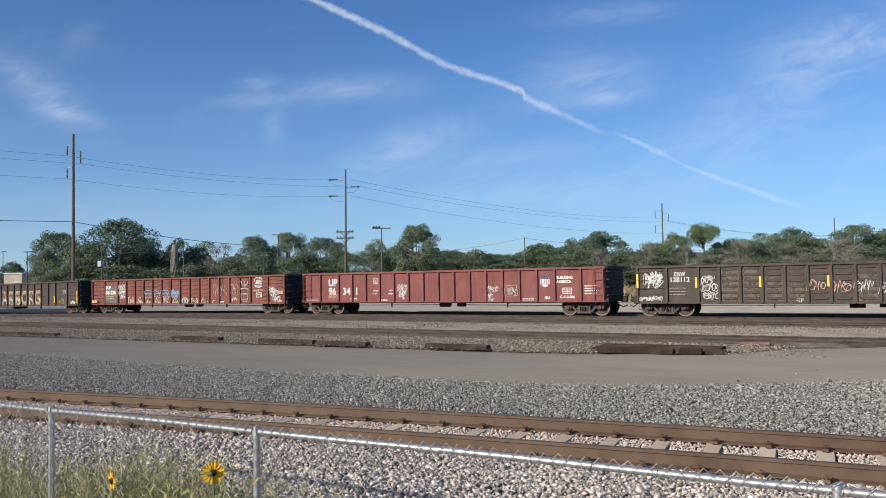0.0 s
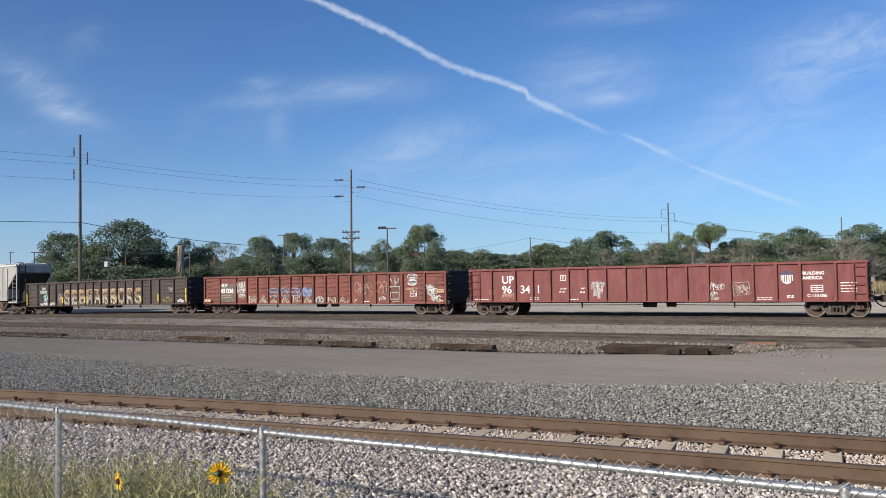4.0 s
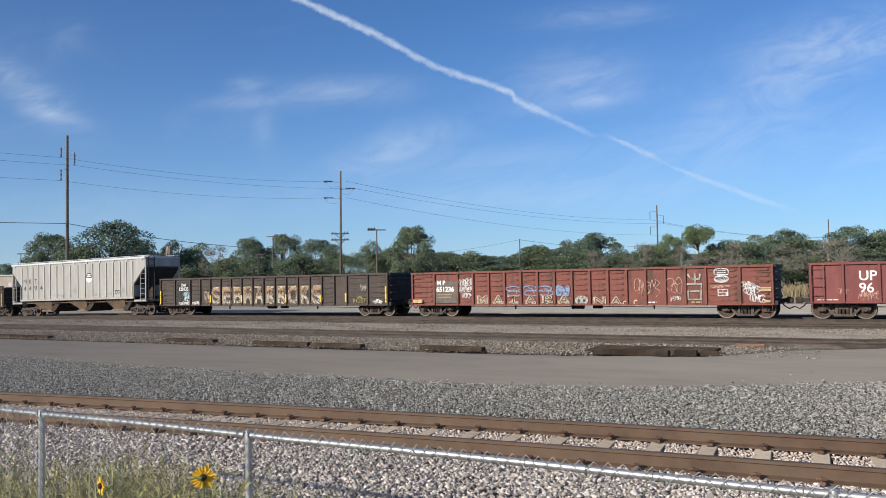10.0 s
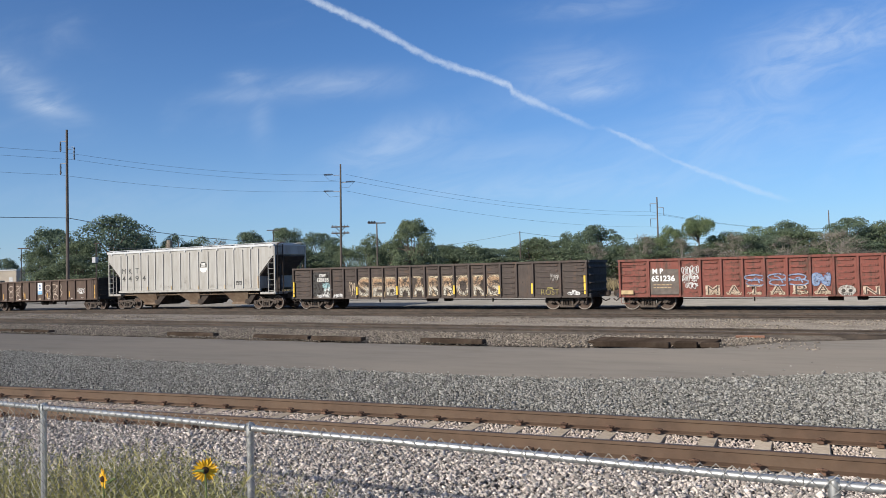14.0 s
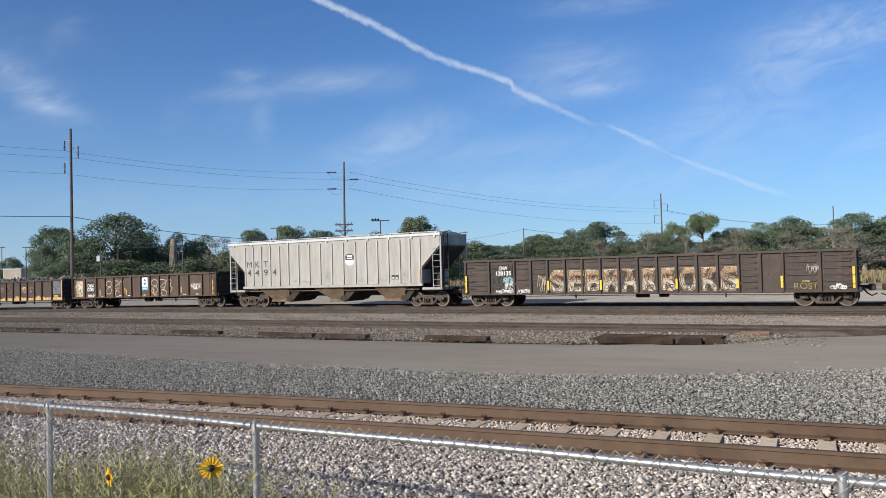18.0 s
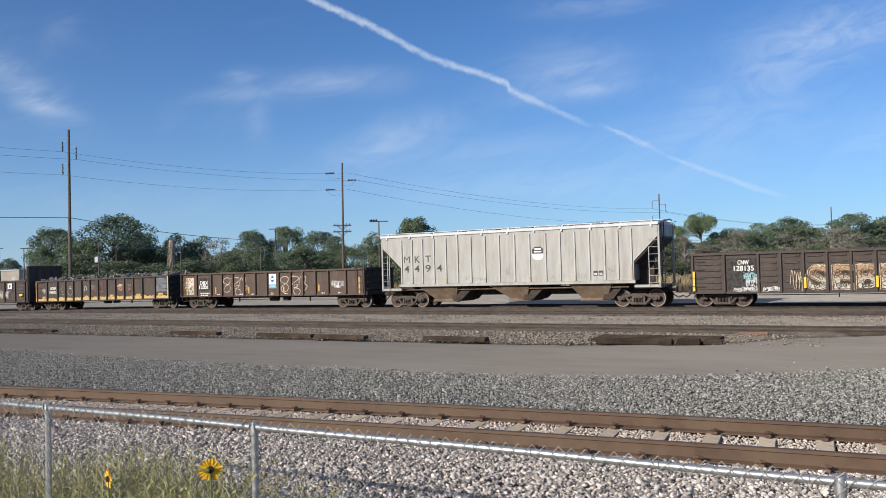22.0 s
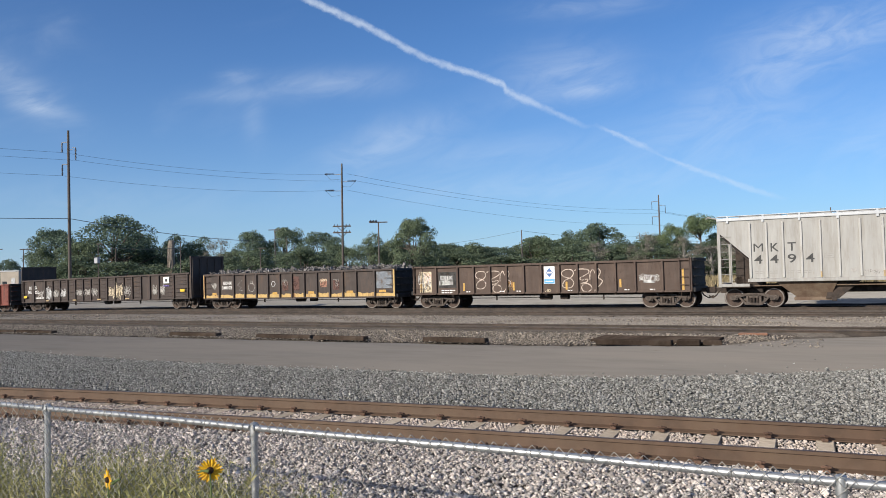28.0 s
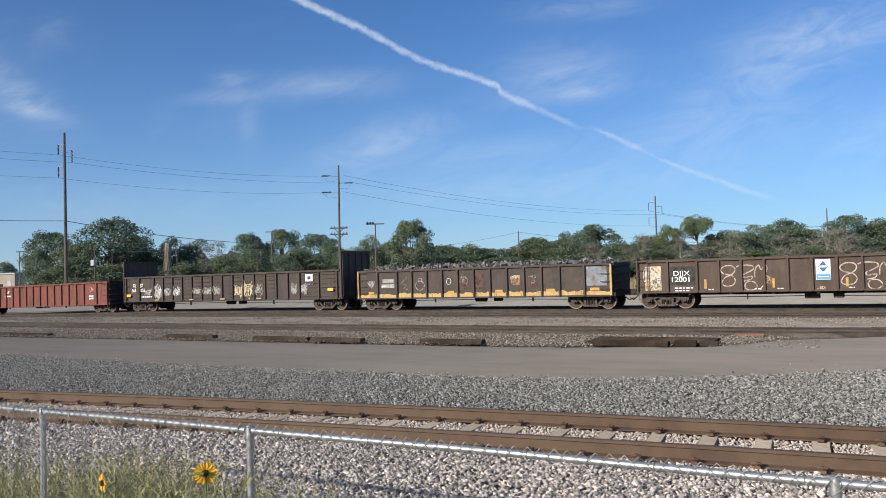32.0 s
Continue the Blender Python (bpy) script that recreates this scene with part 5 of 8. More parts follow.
for a, b in (((-4.52, 1.90), (-4.22, 1.90)), ((-4.22, 1.90), (-4.22, 2.18)), ((-4.22, 2.18), (-4.52, 2.18)), ((-4.52, 2.18), (-4.52, 1.90)), ((-4.42, 2.1), (-4.32, 2.1)), ((-4.42, 2.1), (-4.42, 1.98)), ((-4.42, 1.98), (-4.32, 2.0))):
    ring.ribbon([a, b], 0.03, FACE)
part("stencil_frame", ring, M["lettering"], c2)
letters(c2, "LD LMT", -4.37, 1.46, 0.11)
letters(c2, "LT WT", -4.45, 1.28, 0.11)
letters(c2, "EMPTY", -3.23, 1.46, 0.11)
panel_bars(c2, -3.45, 1.30, 1, 0.45, 0.06)
letters(c2, "BUILDING", 7.75, 2.05, 0.20, bold=0.03)
letters(c2, "AMERICA", 7.70, 1.83, 0.20, bold=0.03)
letters(c2, "C-110-006", 7.88, 1.02, 0.19, bold=0.02)
grid = Shape()
for k in range(4):
    grid.box(7.62, 8.14, FACE - 0.002, FACE + 0.002, 1.18 + k * 0.10, 1.21 + k * 0.10)
for k in range(3):
    grid.box(7.62 + k * 0.245, 7.65 + k * 0.245, FACE - 0.002, FACE + 0.002, 1.18, 1.51)
part("stencil_grid", grid, M["lettering"], c2)
panel_bars(c2, 8.85, 1.62, 4, 0.32, 0.05, 0.13)
panel_bars(c2, 8.95, 1.62, 4, 0.55, 0.03, 0.13)
panel_bars(c2, -9.7, 0.92, 1, 0.9, 0.03)
panel_bars(c2, -6.3, 1.0, 2, 0.5, 0.03, 0.08)
panel_bars(c2, -4.0, 0.92, 1, 0.5, 0.06)
panel_bars(c2, 5.3, 0.95, 2, 0.7, 0.03, 0.07)
panel_bars(c2, 6.6, 1.05, 2, 0.3, 0.05, 0.07)
shield(c2, 6.63, 1.90, 0.62, spray("navy", (0.10, 0.08, 0.14)), M["lettering"])
st = Shape()
for k in range(5):
    st.box(6.40 + k * 0.10, 6.44 + k * 0.10, FACE - 0.006, FACE - 0.004, 1.66, 1.97)
part("shield_stripes", st, M["red"], c2)
tag_scrawl(c2, -2.48, 1.62, 0.72, 0.5, "white", 11, 0.035, 6)
tag_scrawl(c2, -2.48, 1.25, 0.5, 0.4, "white", 12, 0.035, 5)
tag_scrawl(c2, -2.4, 0.98, 0.15, 0.25, "white", 14, 0.03, 2)
tag_scrawl(c2, -8.6, 1.28, 0.4, 0.3, "pink", 13, 0.022, 4)
tag_scrawl(c2, -7.55, 1.1, 0.9, 0.4, "pink", 15, 0.022, 6)
tag_scrawl(c2, 3.45, 1.47, 0.75, 0.38, "white", 16, 0.035, 4)
tag_scrawl(c2, 3.25, 1.12, 0.5, 0.25, "white", 17, 0.022, 5)
tag_scrawl(c2, 3.30, 0.88, 0.55, 0.2, "white", 18, 0.022, 5)
bx = Shape()
for a, b in (((4.25, 1.02), (5.0, 1.12)), ((5.0, 1.12), (4.95, 1.70)), ((4.95, 1.70), (4.22, 1.64)), ((4.22, 1.64), (4.25, 1.02))):
    bx.ribbon([a, b], 0.03, FACE)
part("graffiti", bx, spray("grey", SPRAY["grey"]), c2)
tag_scrawl(c2, 4.62, 1.36, 0.55, 0.42, "grey", 19, 0.05, 3)

# upright stiles that join the side grab irons into ladders
def ladder_stiles(car, half, d, z0, paint_):
    for off in (0.10, 0.62):
        x = d * (half - off)
        part("ladder_stile", Shape().box(x - 0.022, x + 0.022, -GON - 0.125, -GON - 0.095, z0 + 0.12, z0 + 1.74, 0.006), paint_, car)


ladder_stiles(c2, 10.0, -1, 0.74, M["red"])
ladder_stiles(c2, 10.0, 1, 0.74, M["red"])
ladder_stiles(c6, 8.0, 1, 0.80, M["brown"])
ladder_stiles(c6, 8.0, -1, 0.80, M["brown"])

# orange-red gondola
FACE = RIDGED
patch(c3, -8.25, -6.85, 0.80, 2.05, mat("grey_primer_patch", (0.13, 0.11, 0.095), 0.8, var=0.2, second=(0.2, 0.09, 0.06), amount=0.35, sscale=3.0), "primer_patch", "grey overpainted panel")
letters(c3, "M P", -7.88, 1.95, 0.34, bold=0.03)
letters(c3, "651236", -7.62, 1.58, 0.38, bold=0.03, width=1.15)
panel_bars(c3, -8.1, 1.30, 2, 0.9, 0.035, 0.14, "old_yellow")
tag_scrawl(c3, -6.3, 1.95, 0.8, 0.45, "white", 41, 0.045, 6)
tag_scrawl(c3, -6.3, 1.6, 0.8, 0.45, "white", 42, 0.045, 6)
tag_scrawl(c3, -6.25, 1.25, 0.55, 0.3, "white", 43, 0.045, 4)
for k, x in enumerate((-5.27, -4.29, -3.39, -2.37, -1.41, -0.47)):
    letters(c3, "MATABA"[k], x, 0.98, 0.60, "worn_cream", FACE - 0.001, 0.05, name="graffiti_edge", width=0.66)
    letters(c3, "MATABA"[k], x + 0.02, 0.97, 0.58, "ornate_dark", FACE - 0.003, -0.012, name="graffiti_outline", width=0.50)
    tag_scrawl(c3, x, 0.84, 0.6, 0.16, "dull_cream", 50 + k, 0.06, 3)
sk = Shape()
pts = [(0.51 + 0.36 * math.cos(a), FACE - 0.002, 0.93 + 0.25 * math.sin(a)) for a in [2 * math.pi * i / 16 for i in range(16)]]
sk.add(pts, [tuple(range(16))]).box(0.28, 0.74, FACE - 0.004, FACE, 0.70, 0.86)
part("graffiti", sk, spray("grey", SPRAY["grey"]), c3, "pale painted skull shape")
ey = Shape()
for dx in (-0.14, 0.14):
    ey.add([(0.51 + dx + 0.085 * math.cos(a), FACE - 0.006, 0.92 + 0.075 * math.sin(a)) for a in [2 * math.pi * i / 10 for i in range(10)]], [tuple(range(10))])
ey.box(0.30, 0.72, FACE - 0.007, FACE - 0.005, 0.76, 0.785)
for k in range(5):
    ey.box(0.34 + 0.085 * k, 0.355 + 0.085 * k, FACE - 0.007, FACE - 0.005, 0.72, 0.83)
part("graffiti_outline", ey, spray("black", SPRAY["black"]), c3)
for k, x in enumerate((1.48, 2.34)):
    letters(c3, "NA"[k], x, 0.88, 0.56, "worn_cream", FACE - 0.001, 0.05, name="graffiti_edge", width=0.66)
    letters(c3, "NA"[k], x + 0.02, 0.87, 0.54, "ornate_dark", FACE - 0.003, -0.012, name="graffiti_outline", width=0.50)
swirl = Shape().ribbon([(3.40 + 0.04 * a * math.cos(a), 0.86 + 0.04 * a * math.sin(a)) for a in [0.5 * i for i in range(1, 12)]], 0.05, FACE - 0.002)
swirl.ribbon(smooth_path([(2.80 + 0.09 * math.cos(a), 0.79 + 0.09 * math.sin(a)) for a in (0, 1.25, 2.5, 3.75, 5.0)], 4, True), 0.05, FACE - 0.002)
part("graffiti", swirl, spray("cream", SPRAY["cream"]), c3, "cream sprayed ring and spiral")
for k, x in enumerate((-3.37, -2.36, -1.52)):
    bubble_word(c3, x, 1.45, 0.75, 0.55, 1, "pale_blue", 70 + k, 0.06)
blob_letter(c3, -0.5, 1.45, 0.75, 0.5, "pale_blue", "blue", 75)
for k, x in enumerate((3.62, 4.23, 5.30)):
    tag_scrawl(c3, x, 1.58, 0.45 if k == 0 else 0.7, 0.95, "pink", 80 + k, 0.035, 2)
tag_scrawl(c3, 5.33, 1.0, 0.5, 0.24, "white", 84, 0.03, 4)
bl = Shape()
for pth in (((5.95, 2.2), (6.1, 1.95), (6.5, 1.95), (6.55, 2.2)), ((6.3, 2.3), (6.3, 1.7)), ((5.9, 1.7), (6.6, 1.7), (6.55, 0.95), (5.95, 0.95), (5.95, 1.35), (6.5, 1.35))):
    bl.ribbon(list(pth), 0.09, FACE - 0.002)
part("graffiti", bl, spray("grey", SPRAY["grey"]), c3, "angular white sprayed strokes")
banner = Shape().ribbon([(7.22, 2.14), (7.20, 2.30), (7.26, 2.40), (7.53, 2.45), (7.80, 2.40), (7.86, 2.30), (7.84, 2.14), (7.22, 2.14)], 0.05, FACE - 0.002)
banner.box(7.32, 7.74, FACE - 0.004, FACE - 0.002, 2.30, 2.35).box(7.32, 7.74, FACE - 0.004, FACE - 0.002, 2.20, 2.25)
part("shield_banner", banner, spray("white", SPRAY["white"]), c3, "worn white outline of a painted banner")
field_ = [(7.53 + 0.35 * math.cos(a), FACE - 0.002, 1.93 + 0.19 * math.sin(a)) for a in [2 * math.pi * i / 18 for i in range(18)]]
part("shield_field", Shape().add(field_, [tuple(range(18))]), spray("white", SPRAY["white"]), c3, "worn white field of a painted shield")
tag_scrawl(c3, 7.53, 1.95, 0.55, 0.16, "black", 86, 0.03, 5, FACE - 0.005)
tag_scrawl(c3, 7.50, 1.58, 0.85, 0.12, "dull_cream", 87, 0.022, 6)
patch(c3, 7.34, 7.83, 1.10, 1.45, spray("white", SPRAY["white"]), "data_plate")
part("data_plate_bars", Shape().box(7.39, 7.57, FACE - 0.004, FACE - 0.002, 1.30, 1.41).box(7.60, 7.78, FACE - 0.004, FACE - 0.002, 1.30, 1.41).box(7.39, 7.57, FACE - 0.004, FACE - 0.002, 1.14, 1.26).box(7.60, 7.70, FACE - 0.004, FACE - 0.002, 1.14, 1.26), M["orange_red"], c3)
panel_bars(c3, 7.1, 1.56, 1, 0.5, 0.05, 0.1, "old_yellow")
for k, (x, z) in enumerate(((8.72, 1.62), (8.90, 1.40), (9.15, 1.02))):
    tag_scrawl(c3, x, z, 0.62, 0.42, "white", 90 + k, 0.055, 4)
for x0, x1, zz in ((9.28, 9.74, 1.32), (-9.72, -9.10, 0.82), (9.45, 9.7, 0.80)):
    patch(c3, x0, x1, zz, zz + (0.20 if abs(x0) > 9.6 or zz > 1 else 0.1), M["old_yellow"], "reflector", "worn yellow reflector strip", FACE - 0.09)
panel_bars(c3, 4.0, 0.85, 1, 0.4, 0.07)
panel_bars(c3, 6.1, 0.85, 1, 0.5, 0.06, 0.1, "old_yellow")

# dark brown gondola with painted letters
FACE = RIDGED
patch(c4, -8.2, -6.9, 0.85, 2.35, spray("near_black", (0.03, 0.028, 0.027)), "black_panel", "black number panel")
letters(c4, "CNW", -7.46, 2.13, 0.29, width=0.50, bold=0.012)
letters(c4, "128135", -7.46, 1.85, 0.33, width=0.90, bold=0.012)
tag_scrawl(c4, -7.15, 1.45, 0.6, 0.5, "teal", 101, 0.06, 4)
tag_scrawl(c4, -7.05, 1.15, 0.6, 0.5, "white", 102, 0.045, 5)
tag_scrawl(c4, -7.35, 0.85, 1.1, 0.22, "white", 103, 0.045, 8)
tag_scrawl(c4, -6.2, 0.86, 0.8, 0.24, "white", 104, 0.045, 5)
tag_scrawl(c4, -5.1, 1.3, 0.6, 0.9, "dull_cream", 105, 0.05, 3)
for k, ch in enumerate("SEBMARROKS"):
    ornate_letter(c4, ch, -4.27 + k * 0.972, 1.30, 110 + k)
PAINTS["yellow"] = spray("yellow", SPRAY["yellow"])
M["tag_yellow"] = PAINTS["yellow"]
letters(c4, "ROST", 7.76, 0.95, 0.42, "tag_yellow", bold=-0.012, name="graffiti", width=1.0)
tag_scrawl(c4, 7.75, 1.18, 0.35, 0.08, "yellow", 122, 0.03, 2)
tag_scrawl(c4, 8.2, 1.80, 0.35, 0.22, "grey", 121, 0.03, 3)
tag_scrawl(c4, 9.1, 0.92, 0.6, 0.26, "white", 123, 0.07, 4)
tag_scrawl(c4, 8.05, 1.75, 0.5, 0.4, "grey", 124, 0.03, 3)
reflectors(c4, [(-9.74, 0.80, 1.75), (-4.80, 0.90, 1.4), (-1.9, 0.90, 1.4), (1.95, 0.90, 1.4), (4.80, 0.9, 1.35), (6.75, 0.90, 1.45), (9.72, 0.85, 1.85)])

# brown gondola
M["tape_orange"] = mat("faded_orange_tape", (0.50, 0.29, 0.06), 0.6, var=0.2, scale=8.0, bump=0.0, second=(0.3, 0.2, 0.1), amount=0.4, sscale=9.0)
FACE = SMOOTH
patch(c6, -7.55, -6.75, 0.95, 2.15, spray("cream", SPRAY["cream"]), "graffiti", "cream painted panel of graffiti", FACE)
tag_scrawl(c6, -7.15, 1.75, 0.75, 0.7, "pink", 130, 0.05, 4)
tag_scrawl(c6, -7.15, 1.25, 0.7, 0.6, "black", 131, 0.035, 3)
tag_scrawl(c6, -7.2, 1.6, 0.8, 0.9, "white", 132, 0.04, 4)
patch(c6, -6.3, -5.1, 1.2, 2.1, spray("black", SPRAY["black"]), "black_panel", "black number panel")
letters(c6, "DJJX", -5.76, 1.76, 0.34, bold=0.008, width=0.80)
letters(c6, "12001", -5.80, 1.46, 0.34, bold=0.015, width=0.85)
panel_bars(c6, -6.1, 1.08, 1, 0.9, 0.06)
panel_bars(c6, -6.1, 0.95, 1, 0.7, 0.06)


def fat_word(car, x0, z0, w, h, color, width):
    """Three swollen letters drawn in outline, each leaning on the next."""
    ess = [(0.02, 0.84), (0.12, 0.98), (0.27, 0.96), (0.31, 0.80), (0.24, 0.64), (0.10, 0.52), (0.04, 0.30), (0.12, 0.20), (0.26, 0.24), (0.31, 0.42), (0.24, 0.60), (0.08, 0.68)]
    eee = [(0.33, 0.93), (0.44, 0.99), (0.64, 0.97), (0.68, 0.84), (0.58, 0.72), (0.47, 0.62), (0.50, 0.52), (0.64, 0.56), (0.62, 0.44), (0.48, 0.38)]
    bowl = [(0.50, 0.22), (0.56, 0.36), (0.68, 0.34), (0.74, 0.18), (0.66, 0.04), (0.54, 0.06)]
    emm = [(0.70, 0.52), (0.71, 0.80), (0.78, 0.98), (0.83, 0.80), (0.90, 0.99), (0.95, 0.84), (0.90, 0.62), (0.99, 0.48), (0.93, 0.30), (0.84, 0.16), (0.80, 0.02)]
    s = Shape()
    for line, closed in ((ess, True), (eee, False), (bowl, True), (emm, False)):
        s.ribbon(smooth_path([(x0 + a * w, z0 + b * h) for a, b in line], 5, closed), width, FACE - 0.002, 0.00002)
    part("graffiti", s, spray(color, SPRAY[color]), car, "cream outlined bubble letters")


fat_word(c6, -3.95, 0.86, 2.25, 1.24, "pale_pink", 0.052)
fat_word(c6, 1.18, 0.84, 2.30, 1.24, "pale_pink", 0.052)
tag_scrawl(c6, -1.75, 1.3, 0.4, 0.5, "ochre", 146, 0.03, 3)
tag_scrawl(c6, 5.88, 1.55, 1.0, 0.4, "white", 147, 0.035, 5)
patch(c6, 5.6, 6.15, 1.28, 1.42, spray("white", SPRAY["white"]), "graffiti", "", FACE - 0.002)
tag_scrawl(c6, 5.9, 1.35, 0.5, 0.14, "black", 148, 0.02, 4)
sg = part("sign_board", Shape().box(0.24, 0.86, FACE - 0.02, FACE, 1.32, 2.26, 0.008), mat("white_sign_panel", (0.72, 0.75, 0.78), 0.4, var=0.05, bump=0.0), c6, "white and blue sign panel")
part("sign_band", Shape().box(0.26, 0.84, FACE - 0.026, FACE - 0.022, 1.34, 1.58), mat("sky_blue_sign_band", (0.10, 0.36, 0.62), 0.4, var=0.05, bump=0.0), sg)
em = Shape().add([(0.55 + a, FACE - 0.026, 1.92 + b) for a, b in ((-0.2, 0), (0, -0.26), (0.2, 0), (0, 0.26))], [(0, 1, 2, 3)])
part("sign_emblem", em, mat("blue_emblem", (0.04, 0.12, 0.32), 0.4, var=0.05, bump=0.0), sg)
part("sign_bars", Shape().box(0.40, 0.70, FACE - 0.03, FACE - 0.028, 1.88, 1.97).box(0.33, 0.77, FACE - 0.03, FACE - 0.028, 1.66, 1.70).box(0.33, 0.77, FACE - 0.03, FACE - 0.028, 1.44, 1.48), M["lettering"], sg)
for x, z0, z1 in ((-7.45, 1.0, 1.45), (-4.63, 1.0, 1.45), (-1.56, 1.0, 1.45), (1.50, 1.0, 1.42), (4.40, 1.08, 1.5), (7.55, 0.9, 1.95)):
    patch(c6, x - 0.055, x + 0.055, z0, z1, M["tape_orange"], "reflector", "yellow reflector strip", FACE - 0.006)
for x in (-4.5, -1.4, 1.55, 4.6, 5.9, -2.4):
    panel_bars(c6, x, 0.98, 1, 0.25, 0.05)
tag_scrawl(c6, 0.45, 0.92, 0.3, 0.24, "cream", 149, 0.03, 2)

# scrap gondola
FACE = SMOOTH
letters(c7, "GONX", -5.77, 1.76, 0.29, bold=0.015, width=0.80)
letters(c7, "340102", -5.82, 1.45, 0.30, bold=0.015, width=0.92)
for i, (xa, xb) in enumerate(zip(RIBS16G, RIBS16G[1:])):
    rnd = random.Random(200 + i)
    top = 0.99 + rnd.uniform(-0.02, 0.05)
    pts = [(xa + 0.06, 0.76)] + [(xb - 0.06, 0.76)] + [(xb - 0.06 - (xb - xa - 0.12) * k / 7, top + rnd.uniform(-0.06, 0.05)) for k in range(8)]
    part("yellow_stripe", Shape().add([(x, FACE + 0.002, z) for x, z in pts], [tuple(range(len(pts)))]), M["yellow"], c7, "chipped yellow stripe")
for x, z, w in ((6.99, 1.02, 0.5), (1.5, 1.0, 0.45), (4.55, 1.0, 0.5), (-1.52, 0.98, 0.4), (-7.0, 1.0, 0.4)):
    patch(c7, x - w / 2, x + w / 2, z - 0.02, z + 0.13, M["tape_orange"], "reflector", "yellow reflector strip", FACE - 0.004)
for x in (-7.88, 7.88):
    part("corner_post", Shape().box(x - 0.055, x + 0.055, -GON - 0.084, -GON - 0.072, 0.75, 2.35), M["yellow"], c7, "yellow corner post")
patch(c7, 6.55, 7.65, 1.25, 2.25, mat("bare_silver_patch", (0.15, 0.17, 0.195), 0.5, metal=0.4, var=0.25, scale=3.0, second=(0.10, 0.08, 0.07), amount=0.45, sscale=2.5), "bare_patch", "scuffed silvery bare steel panel")
cr = Shape()
for a in (-0.5, -0.25, 0.0, 0.25, 0.5):
    cr.ribbon([(-7.0, 1.35), (-7.0 + 0.55 * math.sin(a), 1.35 + 0.45 * math.cos(a * 1.2))], 0.06, FACE - 0.002 - 0.0004 * (a + 1))
part("graffiti", cr, spray("grey", SPRAY["grey"]), c7, "grey sprayed crown shape")
zg = Shape().ribbon([(-4.45, 1.95), (-4.85, 1.62), (-4.5, 1.48), (-4.7, 1.28), (-4.4, 1.25)], 0.035, FACE)
part("graffiti", zg, spray("grey", SPRAY["grey"]), c7)
po = Shape().ribbon(smooth_path([(-3.57 + 0.3 * math.cos(a), 1.45 + 0.27 * math.sin(a)) for a in (0, 1, 2, 3, 4, 5)], 5, True), 0.04, FACE)
po.ribbon([(-3.68, 1.72), (-3.68, 1.88), (-3.46, 1.88), (-3.46, 1.72)], 0.04, FACE)
part("graffiti", po, spray("grey", SPRAY["grey"]), c7)
p3 = Shape().ribbon(smooth_path([(-1.65 + 0.15 * math.cos(a), 1.65 + 0.18 * math.sin(a)) for a in (0, 1, 2, 3, 4, 5)], 5, True), 0.04, FACE)
part("graffiti", p3, spray("white", SPRAY["white"]), c7)
for k, (x, w, h) in enumerate(((0.30, 0.5, 0.9), (-0.62, 0.5, 0.6), (3.5, 0.5, 0.6))):
    patch(c7, x - w / 2, x + w / 2, 1.20, 1.20 + h, spray("rust_stain", (0.095, 0.042, 0.032)), "rust_stain", "dull red rust stain", FACE)
patch(c7, 2.25, 2.78, 1.38, 1.90, spray("dull_rust", (0.30, 0.15, 0.10)), "graffiti", "dull orange sprayed square", FACE)
tag_scrawl(c7, 2.51, 1.80, 0.5, 0.2, "cream", 165, 0.03, 4, FACE - 0.004)
for x in (3.5, -0.7):
    tag_scrawl(c7, x, 1.68, 0.45, 0.5, "grey", int(x * 10) + 160, 0.02, 3)


def scrap_heap(length, z, seed, count):
    """Torn and twisted steel, heaped above the rim."""
    rnd = random.Random(seed)
    s = Shape()
    for k in range(count):
        x = rnd.uniform(-length / 2, length / 2)
        y = rnd.uniform(-1.3, 1.3)
        top = z + 0.06 + 0.10 * noise.noise((x * 0.7, seed, 0.0)) + 0.08 * (1 - abs(y) / 1.4) + 0.06 * min(1.0, (x + length / 2) / 4)
        zc = rnd.uniform(z - 0.35, top)
        if rnd.random() < 0.55:
            a = rnd.uniform(0, 6.28)
            pts = [Vector((x, y, zc))]
            for j in range(4):
                a += rnd.uniform(-0.8, 0.8)
                pts.append(pts[-1] + Vector((math.cos(a), math.sin(a) * 0.6, rnd.uniform(-0.35, 0.4))) * rnd.uniform(0.08, 0.22))
            s.tube(pts, rnd.uniform(0.012, 0.035), 4)
        else:
            m = pose(x, y, zc, rnd.uniform(0, 360), rnd.uniform(0, 360), rnd.uniform(0, 360))
            w, d, h = rnd.uniform(0.06, 0.22), rnd.uniform(0.04, 0.16), rnd.uniform(0.01, 0.06)
            v = [m @ Vector((sx * w, sy * d, sz * h)) for sx in (-1, 1) for sy in (-1, 1) for sz in (-1, 1)]
            s.add(v, [(0, 1, 3, 2), (4, 6, 7, 5), (0, 4, 5, 1), (2, 3, 7, 6), (0, 2, 6, 4), (1, 5, 7, 3)])
    return s


sc = part("scrap_load", scrap_heap(15.4, 2.42, 5, 1500), M["scrap"], c7, "heap of twisted rusty scrap steel")
sc["kind"] = "stuff"

# bulkhead gondola
FACE = RIDGED
